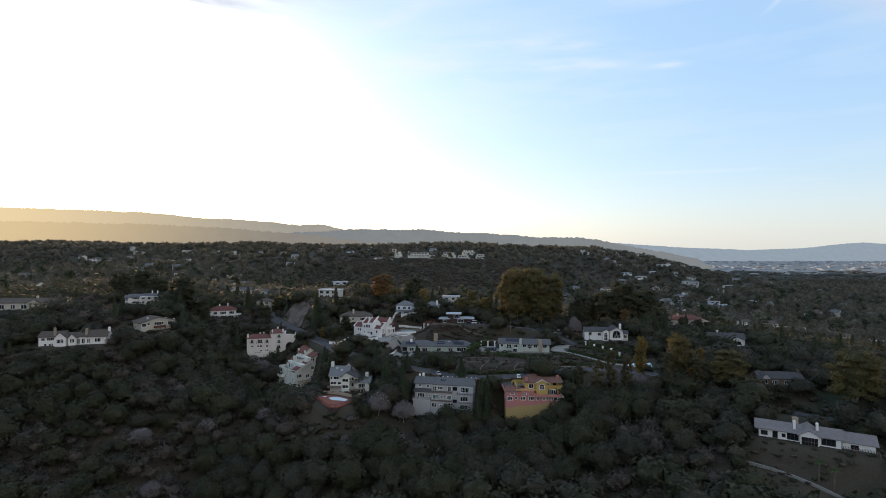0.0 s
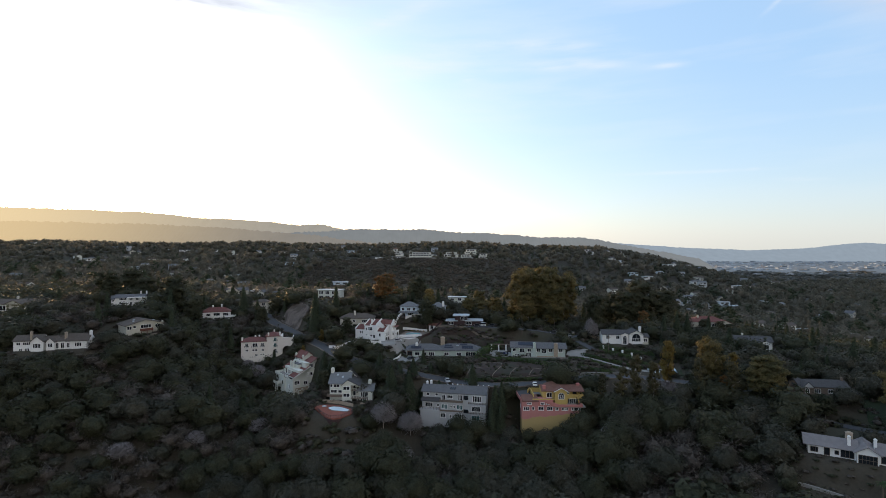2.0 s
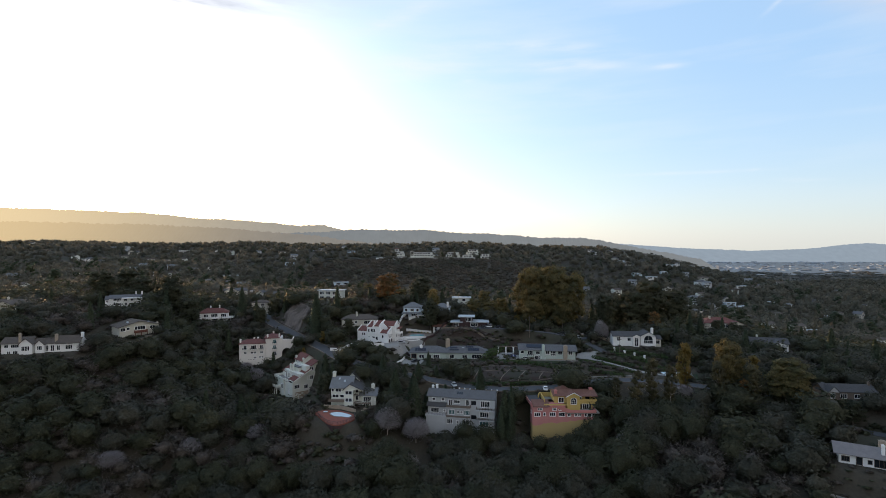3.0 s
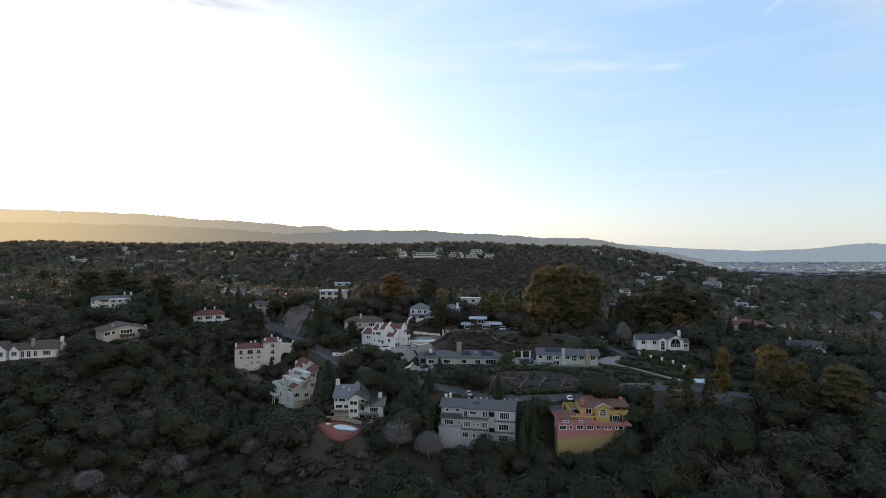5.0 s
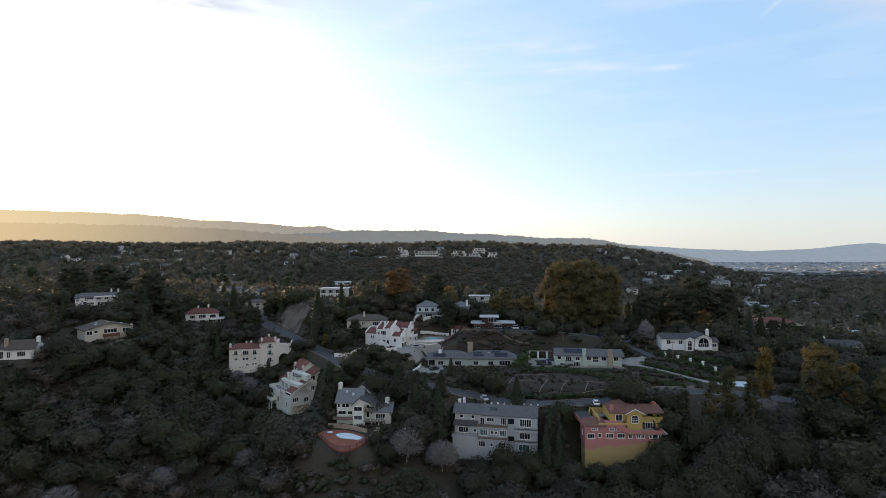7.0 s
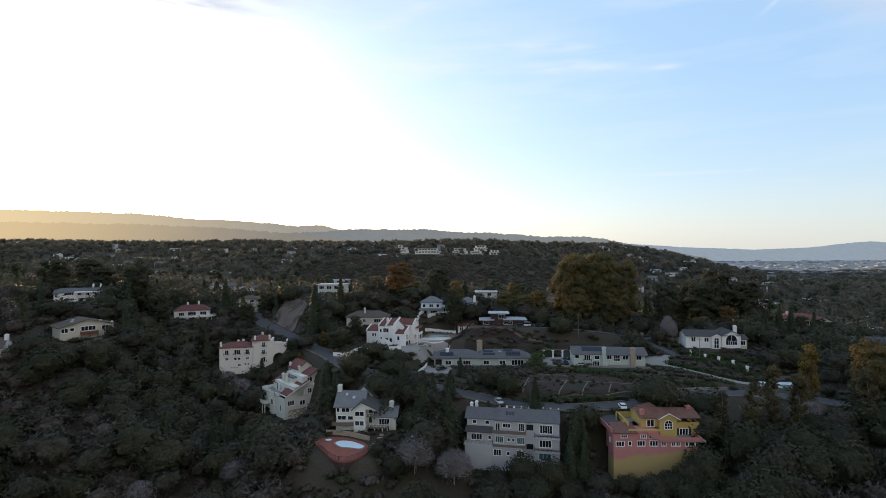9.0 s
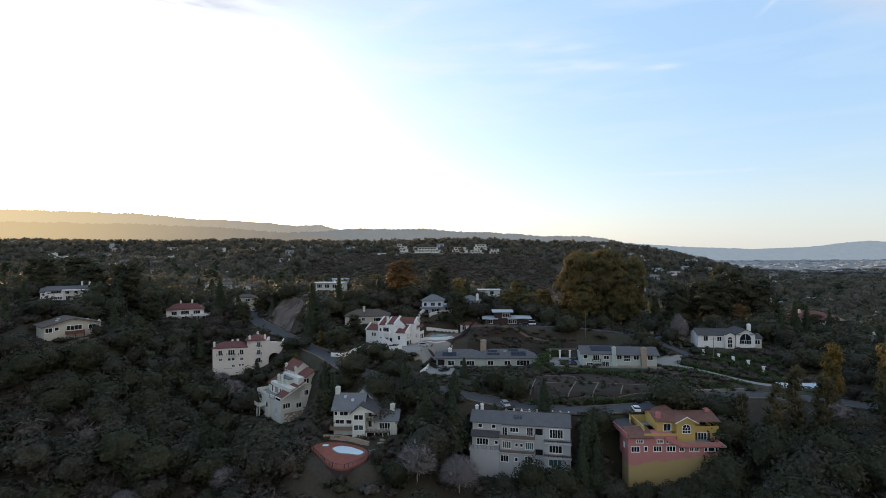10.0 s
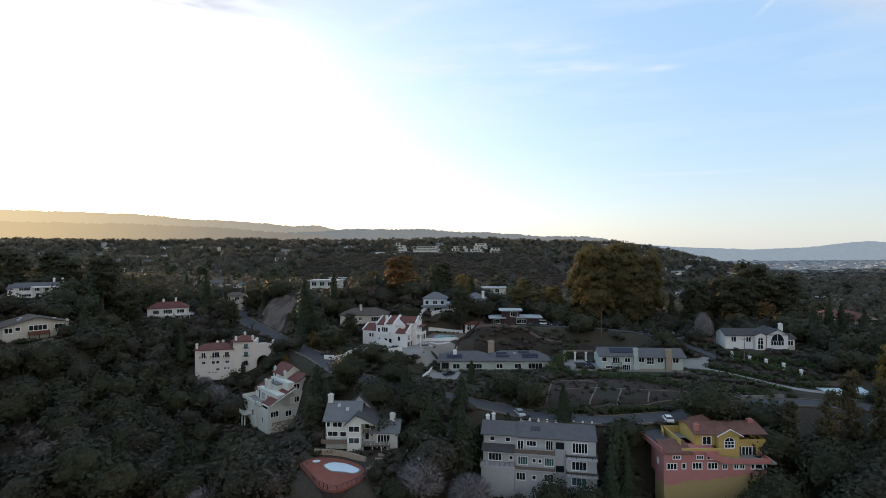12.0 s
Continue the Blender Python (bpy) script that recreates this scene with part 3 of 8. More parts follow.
def window_unit(parent, o, u, inn, u0, u1, v0, v1, cols, rows, glass, trim, arch=False, shutters=None):
    """A framed window in its opening: casing, mullions, panes."""
    up = Vector((0, 0, 1))

    def slab(g, a0, a1, b0, b1, d0, d1):
        c = [o + u * a + up * b + inn * d for d in (d0, d1) for a, b in ((a0, b0), (a1, b0), (a1, b1), (a0, b1))]
        g.add(c, [(0, 3, 2, 1), (4, 5, 6, 7), (0, 1, 5, 4), (1, 2, 6, 5), (2, 3, 7, 6), (3, 0, 4, 7)])

    def half_disc(g, r, d0, d1, n=12, inner=None):
        mid, base = (u0 + u1) / 2, v1
        pts = [(mid + r * math.cos(math.pi * i / n), base + r * math.sin(math.pi * i / n)) for i in range(n + 1)]
        if inner:
            pts += [(mid + inner * math.cos(math.pi * i / n), base + inner * math.sin(math.pi * i / n)) for i in range(n, -1, -1)]
            for i in range(n):
                q = [pts[i], pts[i + 1], pts[2 * n - i], pts[2 * n + 1 - i]]
                c = [o + u * a + up * b + inn * d for d in (d0, d1) for a, b in q]
                g.add(c, [(0, 3, 2, 1), (4, 5, 6, 7), (0, 1, 5, 4), (1, 2, 6, 5), (2, 3, 7, 6), (3, 0, 4, 7)])
        else:
            c = [o + u * a + up * b + inn * d for d in (d0, d1) for a, b in pts]
            k = len(pts)
            g.add(c, [tuple(range(k))[::-1], tuple(range(k, 2 * k))] + [(i, (i + 1) % k, k + (i + 1) % k, k + i) for i in range(k)])

    def lattice(g, us, vs, d0, d1):
        """One casing with its bars: bands run between the lines 0-1, 2-3 and so on."""
        nu, nv = len(us), len(vs)
        pts = [o + u * a + up * b + inn * d for d in (d0, d1) for b in vs for a in us]
        solid = {(i, j) for i in range(nu - 1) for j in range(nv - 1) if i % 2 == 0 or j % 2 == 0}
        k, f = nu * nv, []
        for i, j in sorted(solid):
            a, b, c, d = j * nu + i, j * nu + i + 1, (j + 1) * nu + i + 1, (j + 1) * nu + i
            f += [(a, b, c, d), (a + k, d + k, c + k, b + k)]
            for (p, q), n in (((b, a), (i, j - 1)), ((c, b), (i + 1, j)), ((d, c), (i, j + 1)), ((a, d), (i - 1, j))):
                if n not in solid:
                    f.append((p, q, q + k, p + k))
        g.add(pts, f)

    def bands(lo, hi, n, w, b):
        at_ = [lo - w, lo + 0.02]
        for i in range(1, n):
            c = lo + (hi - lo) * i / n
            at_ += [c - b / 2, c + b / 2]
        return at_ + [hi - 0.02, hi + w]

    g, w, b = Geo(), 0.16, 0.10
    if not arch:
        lattice(g, bands(u0, u1, cols, w, b), bands(v0, v1, rows, w, b), -0.06, 0.10)
        cols = rows = 0
    else:
        slab(g, u0 - w, u0 + 0.02, v0 - w, v1, -0.06, 0.10)
        slab(g, u1 - 0.02, u1 + w, v0 - w, v1, -0.06, 0.10)
        slab(g, u0 + 0.02, u1 - 0.02, v0 - w - 0.05, v0 + 0.02, -0.10, 0.10)
        half_disc(g, (u1 - u0) / 2 + w, -0.06, 0.06, inner=(u1 - u0) / 2 - 0.02)
        slab(g, u0, u1, v1 - b / 2, v1 + b / 2, -0.05, 0.08)
        slab(g, (u0 + u1) / 2 - b / 2, (u0 + u1) / 2 + b / 2, v1 + b / 2, v1 + (u1 - u0) / 2, -0.05, 0.03)
    for i in range(1, cols):
        c = u0 + (u1 - u0) * i / cols
        slab(g, c - b / 2, c + b / 2, v0 + 0.02, v1 - 0.02, -0.03, 0.09)
    for i in range(1, rows):
        c = v0 + (v1 - v0) * i / rows
        slab(g, u0 + 0.02, u1 - 0.02, c - b / 2, c + b / 2, -0.025, 0.085)
    win = part("window", g, trim, parent)
    p = Geo()
    slab(p, u0, u1, v0, v1, 0.11, 0.14)
    if arch:
        half_disc(p, (u1 - u0) / 2, -0.012, 0.02)
    part("pane", p, glass, win)
    if shutters:
        for a0, a1 in ((u0 - w - 0.75, u0 - w - 0.02), (u1 + w + 0.02, u1 + w + 0.75)):
            s = Geo()
            slab(s, a0, a1, v0 - 0.1, v1 + 0.1, -0.05, -0.003)
            part("shutter", s, shutters, win)
    return win


def block(parent, x0, x1, y0, y1, z0, z1, mat, wins=(), trim=None, glass=None, name="wall", top=True):
    """A walled volume; wins: (side, u0, u1, v0, v1, cols, rows[, options]) cut through its walls."""
    g = Geo()
    if top:
        g.add([(x0, y0, z1), (x1, y0, z1), (x1, y1, z1), (x0, y1, z1)], [(0, 1, 2, 3)])
    todo = []
    for side in "SNWE":
        o, u, inn, wide = side_frame(side, x0, x1, y0, y1, z0)
        high, up = z1 - z0, Vector((0, 0, 1))
        holes = [w for w in wins if w[0] == side]
        us = sorted({0, wide, *[w[1] for w in holes], *[w[2] for w in holes]})
        vs = sorted({0, high, *[w[3] for w in holes], *[w[4] for w in holes]})
        for a0, a1 in zip(us, us[1:]):
            for b0, b1 in zip(vs, vs[1:]):
                ma, mb = (a0 + a1) / 2, (b0 + b1) / 2
                if any(w[1] < ma < w[2] and w[3] < mb < w[4] for w in holes):
                    continue
                g.add([o + u * a + up * b for a, b in ((a0, b0), (a1, b0), (a1, b1), (a0, b1))], [(0, 1, 2, 3)])
        for w in holes:
            c = [(w[1], w[3]), (w[2], w[3]), (w[2], w[4]), (w[1], w[4])]
            for (a0, b0), (a1, b1) in zip(c, c[1:] + c[:1]):
                g.add([o + u * a0 + up * b0, o + u * a1 + up * b1, o + u * a1 + up * b1 + inn * 0.25, o + u * a0 + up * b0 + inn * 0.25], [(0, 1, 2, 3)])
            todo.append((o, u, inn, w))
    wall = part(name, g, mat, parent)
    for o, u, inn, w in todo:
        opt = w[7] if len(w) > 7 else {}
        window_unit(parent, o, u, inn, w[1], w[2], w[3], w[4], w[5], w[6], opt.get("glass", glass or M_GLASS), opt.get("trim", trim or M_TRIM), opt.get("arch", False), opt.get("shutters"))
    return wall


def gable_roof(parent, x0, x1, y0, y1, z, rise, mat, axis="x", over=0.5, wall=None, th=0.22, peak=0.5):
    a0, a1 = (y0, y1) if axis == "x" else (x0, x1)
    lo, hi = (x0, x1) if axis == "x" else (y0, y1)
    m = a0 + (a1 - a0) * peak
    s0, s1 = rise / (m - a0), rise / (a1 - m)
    top = [(a0 - over, z - over * s0 + th), (m, z + rise + th), (a1 + over, z - over * s1 + th)]
    prof = top + [(p[0], p[1] - th) for p in top[::-1]]
    ob = part("roof", Geo().prism(prof, lo - over, hi + over, axis), mat, parent)
    if wall:
        part("gable_wall", Geo().prism([(a0, z), (m, z + rise - 0.01), (a1, z)], lo, hi, axis), wall, parent)
    return ob


def hip_roof(parent, x0, x1, y0, y1, z, rise, mat, over=0.6, th=0.22, flat=0.0):
    x0, x1, y0, y1 = x0 - over, x1 + over, y0 - over, y1 + over
    half = min(x1 - x0, y1 - y0) / 2 * (1 - flat)
    rx0, rx1, ry0, ry1 = x0 + half, x1 - half, y0 + half, y1 - half
    zt = z + rise + th
    v = [(x0, y0, z + th), (x1, y0, z + th), (x1, y1, z + th), (x0, y1, z + th), (rx0, ry0, zt), (rx1, ry0, zt + 0.001), (rx1, ry1 + 0.002, zt), (rx0, ry1 + 0.002, zt),
         (x0, y0, z), (x1, y0, z), (x1, y1, z), (x0, y1, z)]
    if rx1 - rx0 < 0.01:
        v[5], v[6] = (rx1 + 0.002, ry0, zt), (rx1 + 0.002, ry1 + 0.002, zt)
    f = [(0, 1, 5, 4), (1, 2, 6, 5), (2, 3, 7, 6), (3, 0, 4, 7), (4, 5, 6, 7), (0, 8, 9, 1), (1, 9, 10, 2), (2, 10, 11, 3), (3, 11, 8, 0), (8, 11, 10, 9)]
    return part("roof", Geo().add(v, f), mat, parent)


def shed_roof(parent, x0, x1, y0, y1, z_front, z_back, mat, over=0.4, th=0.22):
    s = (z_back - z_front) / (y1 - y0)
    y0, y1, zf, zb = y0 - over, y1 + over, z_front - over * s, z_back + over * s
    return part("roof", Geo().prism([(y0, zf), (y1, zb), (y1, zb + th), (y0, zf + th)], x0 - over, x1 + over, "x"), mat, parent)


def chimney(parent, x, y, z0, z1, w=1.0, d=0.8, mat=None, cap=None):
    g = Geo().box(x - w / 2, x + w / 2, y - d / 2, y + d / 2, z0, z1)
    ch = part("chimney", g, mat or M_WHITE, parent)
    c = Geo().box(x - w / 2 - 0.1, x + w / 2 + 0.1, y - d / 2 - 0.1, y + d / 2 + 0.1, z1, z1 + 0.18)
    c.box(x - w * 0.28, x + w * 0.28, y - d * 0.25, y + d * 0.25, z1 + 0.18, z1 + 0.5)
    part("chimney_cap", c, cap or mat or M_WHITE, ch)
    return ch


def railing(parent, pts, z, mat, high=1.0, step=1.2, bars=True, name="railing"):
    g = Geo()
    for (xa, ya), (xb, yb) in zip(pts, pts[1:]):
        n = max(1, round(math.hypot(xb - xa, yb - ya) / step))
        for i in range(n + 1):
            x, y = xa + (xb - xa) * i / n, ya + (yb - ya) * i / n
            g.box(x - 0.05, x + 0.05, y - 0.05, y + 0.05, z, z + high)
        g.tube((xa, ya, z + high), (xb, yb, z + high), 0.06, 0.06, 4)
        if bars:
            for k in (0.25, 0.5, 0.75):
                g.tube((xa, ya, z + high * k), (xb, yb, z + high * k), 0.025, 0.025, 4)
    return part(name, g, mat, parent)


def balcony(parent, x0, x1, y0, y1, z, slab_mat, rail_mat, solid=False, high=1.0, th=0.3):
    b = part("balcony", Geo().box(x0, x1, y0, y1, z - th, z), slab_mat, parent)
    if solid:
        g = Geo().box(x0, x1, y0, y0 + 0.15, z, z + high).box(x0, x0 + 0.15, y0 + 0.15, y1, z, z + high).box(x1 - 0.15, x1, y0 + 0.15, y1, z, z + high)
        part("parapet", g, rail_mat, b)
    else:
        railing(b, [(x0 + 0.05, y1), (x0 + 0.05, y0 + 0.05), (x1 - 0.05, y0 + 0.05), (x1 - 0.05, y1)], z, rail_mat, high)
    return b


def row_of(side, first, n, step, w, v0, v1, cols=2, rows=1, **opt):
    return [(side, first + i * step, first + i * step + w, v0, v1, cols, rows, opt) for i in range(n)]

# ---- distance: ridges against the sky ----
# Haze, and gold towards the low sun, are painted into the emission colour.
def haze_glow_mat(name, col, glow, painted_sun=None, x0=0.0, x1=1.0):
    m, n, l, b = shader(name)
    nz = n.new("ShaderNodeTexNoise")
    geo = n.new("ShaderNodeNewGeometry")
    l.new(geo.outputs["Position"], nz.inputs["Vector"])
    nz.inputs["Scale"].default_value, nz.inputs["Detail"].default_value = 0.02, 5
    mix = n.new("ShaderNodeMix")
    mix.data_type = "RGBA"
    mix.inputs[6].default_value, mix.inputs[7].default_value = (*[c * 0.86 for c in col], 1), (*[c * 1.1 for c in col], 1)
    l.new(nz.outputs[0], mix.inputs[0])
    if painted_sun:
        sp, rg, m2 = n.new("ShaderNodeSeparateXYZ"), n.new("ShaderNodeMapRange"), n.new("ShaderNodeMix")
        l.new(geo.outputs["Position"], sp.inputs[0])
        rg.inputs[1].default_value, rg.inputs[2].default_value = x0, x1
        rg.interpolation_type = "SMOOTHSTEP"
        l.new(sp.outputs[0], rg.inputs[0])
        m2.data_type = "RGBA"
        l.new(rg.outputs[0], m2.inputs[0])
        m2.inputs[6].default_value = (*painted_sun, 1)
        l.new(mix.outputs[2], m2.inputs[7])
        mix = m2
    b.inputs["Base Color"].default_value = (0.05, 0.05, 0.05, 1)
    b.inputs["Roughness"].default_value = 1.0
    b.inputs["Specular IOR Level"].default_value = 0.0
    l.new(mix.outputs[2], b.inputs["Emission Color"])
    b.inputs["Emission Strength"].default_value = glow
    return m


def far_ridge(name, y, xs, zs, mat, label, rough=4.0, deep=300.0, base=-60.0, seed=1):
    r = np.random.RandomState(seed)
    x = np.arange(xs[0], xs[-1], 4.0)
    z = np.interp(x, xs, zs)
    for size, amp in ((260, 1.0), (90, 0.6), (27, 0.35), (8, 0.8)):
        k = np.arange(x[0] - size, x[-1] + 2 * size, size)
        z = z + np.interp(x, k, r.uniform(-1, 1, len(k))) * amp * rough * 0.5
    v, f = [], []
    n = len(x)
    for a in range(n):
        v += [(x[a], y - deep, base), (x[a], y - deep * 0.3, base + (z[a] - base) * 0.72), (x[a], y, z[a]), (x[a], y + deep, base)]
    for a in range(n - 1):
        for k in range(3):
            i = 4 * a + k
            f.append((i, i + 4, i + 5, i + 1))
    ob = new(name, mesh_of(name, v, f, mat, False))
    return tagged(ob, label, "hills", kind="structure")


def skyline(y, pts):
    """Directions as shares of distance, to places at that distance."""
    return [p[0] * y for p in pts], [81 + p[1] * y for p in pts]


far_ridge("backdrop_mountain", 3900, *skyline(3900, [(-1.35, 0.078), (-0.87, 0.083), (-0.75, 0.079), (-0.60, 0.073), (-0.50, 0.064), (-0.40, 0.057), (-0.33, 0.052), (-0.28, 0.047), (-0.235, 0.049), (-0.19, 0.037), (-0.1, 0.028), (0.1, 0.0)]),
          haze_glow_mat("hazy_mountain", (0.33, 0.305, 0.26), 1.0, (0.84, 0.64, 0.36), -3600, -900), "long hazy mountain ridge under the setting sun", 9)
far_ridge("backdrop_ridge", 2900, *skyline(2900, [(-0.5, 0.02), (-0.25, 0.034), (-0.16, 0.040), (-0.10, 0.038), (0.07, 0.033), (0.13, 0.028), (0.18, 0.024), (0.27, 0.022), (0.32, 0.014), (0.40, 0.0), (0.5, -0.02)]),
          haze_glow_mat("hazy_ridge", (0.20, 0.212, 0.215), 1.0), "blue-grey wooded ridge in evening haze", 9, seed=4)
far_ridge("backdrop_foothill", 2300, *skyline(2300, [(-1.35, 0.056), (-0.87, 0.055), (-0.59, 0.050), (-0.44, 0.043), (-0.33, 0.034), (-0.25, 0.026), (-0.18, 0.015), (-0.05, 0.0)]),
          haze_glow_mat("hazy_foothill", (0.225, 0.205, 0.175), 1.0, (0.72, 0.53, 0.28), -2100, -500), "brown wooded foothill in evening haze", 9, seed=9)
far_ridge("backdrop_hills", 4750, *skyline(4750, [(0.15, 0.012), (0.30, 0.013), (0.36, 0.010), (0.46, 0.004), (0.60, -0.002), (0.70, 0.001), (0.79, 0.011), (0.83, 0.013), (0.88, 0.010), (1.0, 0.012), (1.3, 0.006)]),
          haze_glow_mat("hazy_hills", (0.27, 0.325, 0.385), 1.0), "pale blue hills beyond the plain", 6, seed=7)

# the far plain, its blue haze painted as a glow colour
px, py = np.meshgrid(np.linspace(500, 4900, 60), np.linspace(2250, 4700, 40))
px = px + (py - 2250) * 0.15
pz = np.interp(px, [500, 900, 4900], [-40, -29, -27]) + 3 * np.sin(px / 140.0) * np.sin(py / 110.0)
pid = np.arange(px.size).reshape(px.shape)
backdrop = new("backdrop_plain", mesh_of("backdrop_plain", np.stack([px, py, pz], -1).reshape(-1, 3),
                                         np.stack([pid[:-1, :-1], pid[:-1, 1:], pid[1:, 1:], pid[1:, :-1]], -1).reshape(-1, 4).tolist(), haze_glow_mat("hazy_plain", (0.125, 0.155, 0.19), 1.0), False))
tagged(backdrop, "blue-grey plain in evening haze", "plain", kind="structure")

# ---- houses of the near hillside ----
def grey_house():
    h = thing("grey_house", at(-14.0, 238.0, 4.0, -11.5), "tall grey stucco house of four levels with balconies on the slope", "house")
    # local z 0 is the lowest floor; the eaves stand at 13.8
    teal = {"glass": M_TEAL}
    block(h, 0, 8.2, 0.0, 10, -6, 7.0, M_GREY)
    block(h, 0.3, 8.2, 2.2, 12, 7.0, 10.6, M_GREY, [("S", 1.4, 4.6, 0.5, 2.3, 4, 1), ("S", 6.6, 7.4, 0.9, 1.8, 1, 1)])
    shed_roof(h, 0.1, 8.2, 1.0, 3.2, 10.2, 11.2, M_DARKSHINGLE, 0.15)
    block(h, 0.3, 8.2, 3.2, 12, 10.6, 13.8, M_GREY, [("S", 1.7, 2.8, 1.5, 2.5, 1, 1), ("S", 5.6, 6.7, 1.5, 2.5, 1, 1)])
    balcony(h, -0.3, 8.4, -0.3, 2.2, 7.05, M_GREY, M_WOOD, False, 1.1, 0.5)
    block(h, 8.2, 18.0, 0.9, 12, -6, 6.4, M_GREY, [("S", 0.5, 2.6, 9.6, 11.4, 3, 1), ("S", 4.4, 5.2, 9.9, 10.9, 1, 1), ("S", 7.3, 9.4, 9.6, 11.4, 3, 1)])
    block(h, 8.2, 18.0, 1.9, 12, 6.4, 10.2, M_GREY, [("S", 0.9, 3.2, 0.7, 2.6, 4, 1, teal), ("S", 4.5, 5.2, 1.3, 2.2, 1, 1), ("S", 5.9, 6.6, 1.3, 2.2, 1, 1), ("S", 7.4, 9.6, 0.7, 2.6, 4, 1, teal)])
    block(h, 8.2, 18.0, 3.0, 12, 10.2, 13.8, M_GREY, [("S", 0.8, 2.1, 0.2, 2.4, 2, 1), ("S", 3.0, 5.3, 1.2, 2.4, 3, 1), ("S", 7.8, 9.4, 0.4, 2.7, 3, 1)])
    balcony(h, 8.2, 18.2, 0.7, 3.0, 10.2, M_GREY, M_WOOD, True, 1.0)
    balcony(h, 8.2, 18.1, 0.3, 1.9, 6.4, M_GREY, M_WOOD, True, 0.7)
    block(h, 18.0, 20.7, 2.6, 12, -6, 13.8, M_GREY, [("S", 0.3, 2.4, 11.4, 13.1, 1, 1, {"trim": M_GREY}), ("S", 0.3, 2.4, 17.1, 18.9, 1, 1, {"trim": M_GREY})])
    block(h, 20.7, 28.0, 0.2, 12, -6, 6.2, M_GREY, [("S", 1.4, 4.8, 9.6, 11.4, 3, 1, teal)])
    block(h, 20.7, 28.0, 1.2, 12, 6.2, 9.9, M_GREY, [("S", 1.5, 4.9, 0.7, 2.7, 4, 1)])
    block(h, 20.7, 28.0, 2.3, 12, 9.9, 13.8, M_GREY, [("S", 1.7, 5.2, 0.7, 3.1, 5, 1)])
    balcony(h, 20.7, 28.2, 0.0, 2.3, 9.9, M_GREY, M_WOOD, False, 1.0)
    balcony(h, 20.7, 28.2, -0.8, 1.2, 6.2, M_GREY, M_WOOD, False, 0.9)
    gable_roof(h, 0.0, 8.4, 3.0, 12, 13.8, 1.9, M_SHINGLE, "x", 0.45, M_GREY)
    gable_roof(h, 9.3, 27.8, 2.6, 12, 13.8, 2.1, M_SHINGLE, "x", 0.5, M_GREY)
    for i in range(3):
        x = 12.2 + i * 0.85
        part("skylight", Geo().prism([(4.4, 14.55 + 0.25), (5.6, 15.1 + 0.25), (5.6, 15.25 + 0.25), (4.4, 14.7 + 0.25)], x, x + 0.6, "x"), M_GLASS, h)
    for x, y in ((0.6, 10.8), (2.0, 12.6)):
        chimney(h, x, y, 12, 15.9, 0.9, 0.8, M_TRIM)
    # parking deck at road level with a balustrade
    part("parking_deck", Geo().box(0, 28, 12.1, 18, 12.6, 13.3), M_CONCRETE, h)
    rail = railing(h, [(9.5, 12.6), (28, 12.6)], 13.3, M_TRIM, 1.2, 0.6, True, "balustrade")
    part("balustrade_wall", Geo().box(9.5, 28, 12.55, 12.65, 13.3, 14.1), M_GREY, rail)
    for x in (9.5, 11.8, 14.1, 16.4, 18.7, 21.0, 23.3, 25.6, 28):
        part("pier", Geo().box(x - 0.35, x + 0.35, 12.3, 13.0, 13.3, 14.8).box(x - 0.2, x + 0.2, 12.45, 12.85, 14.8, 15.2), M_TRIM, rail)
    return h


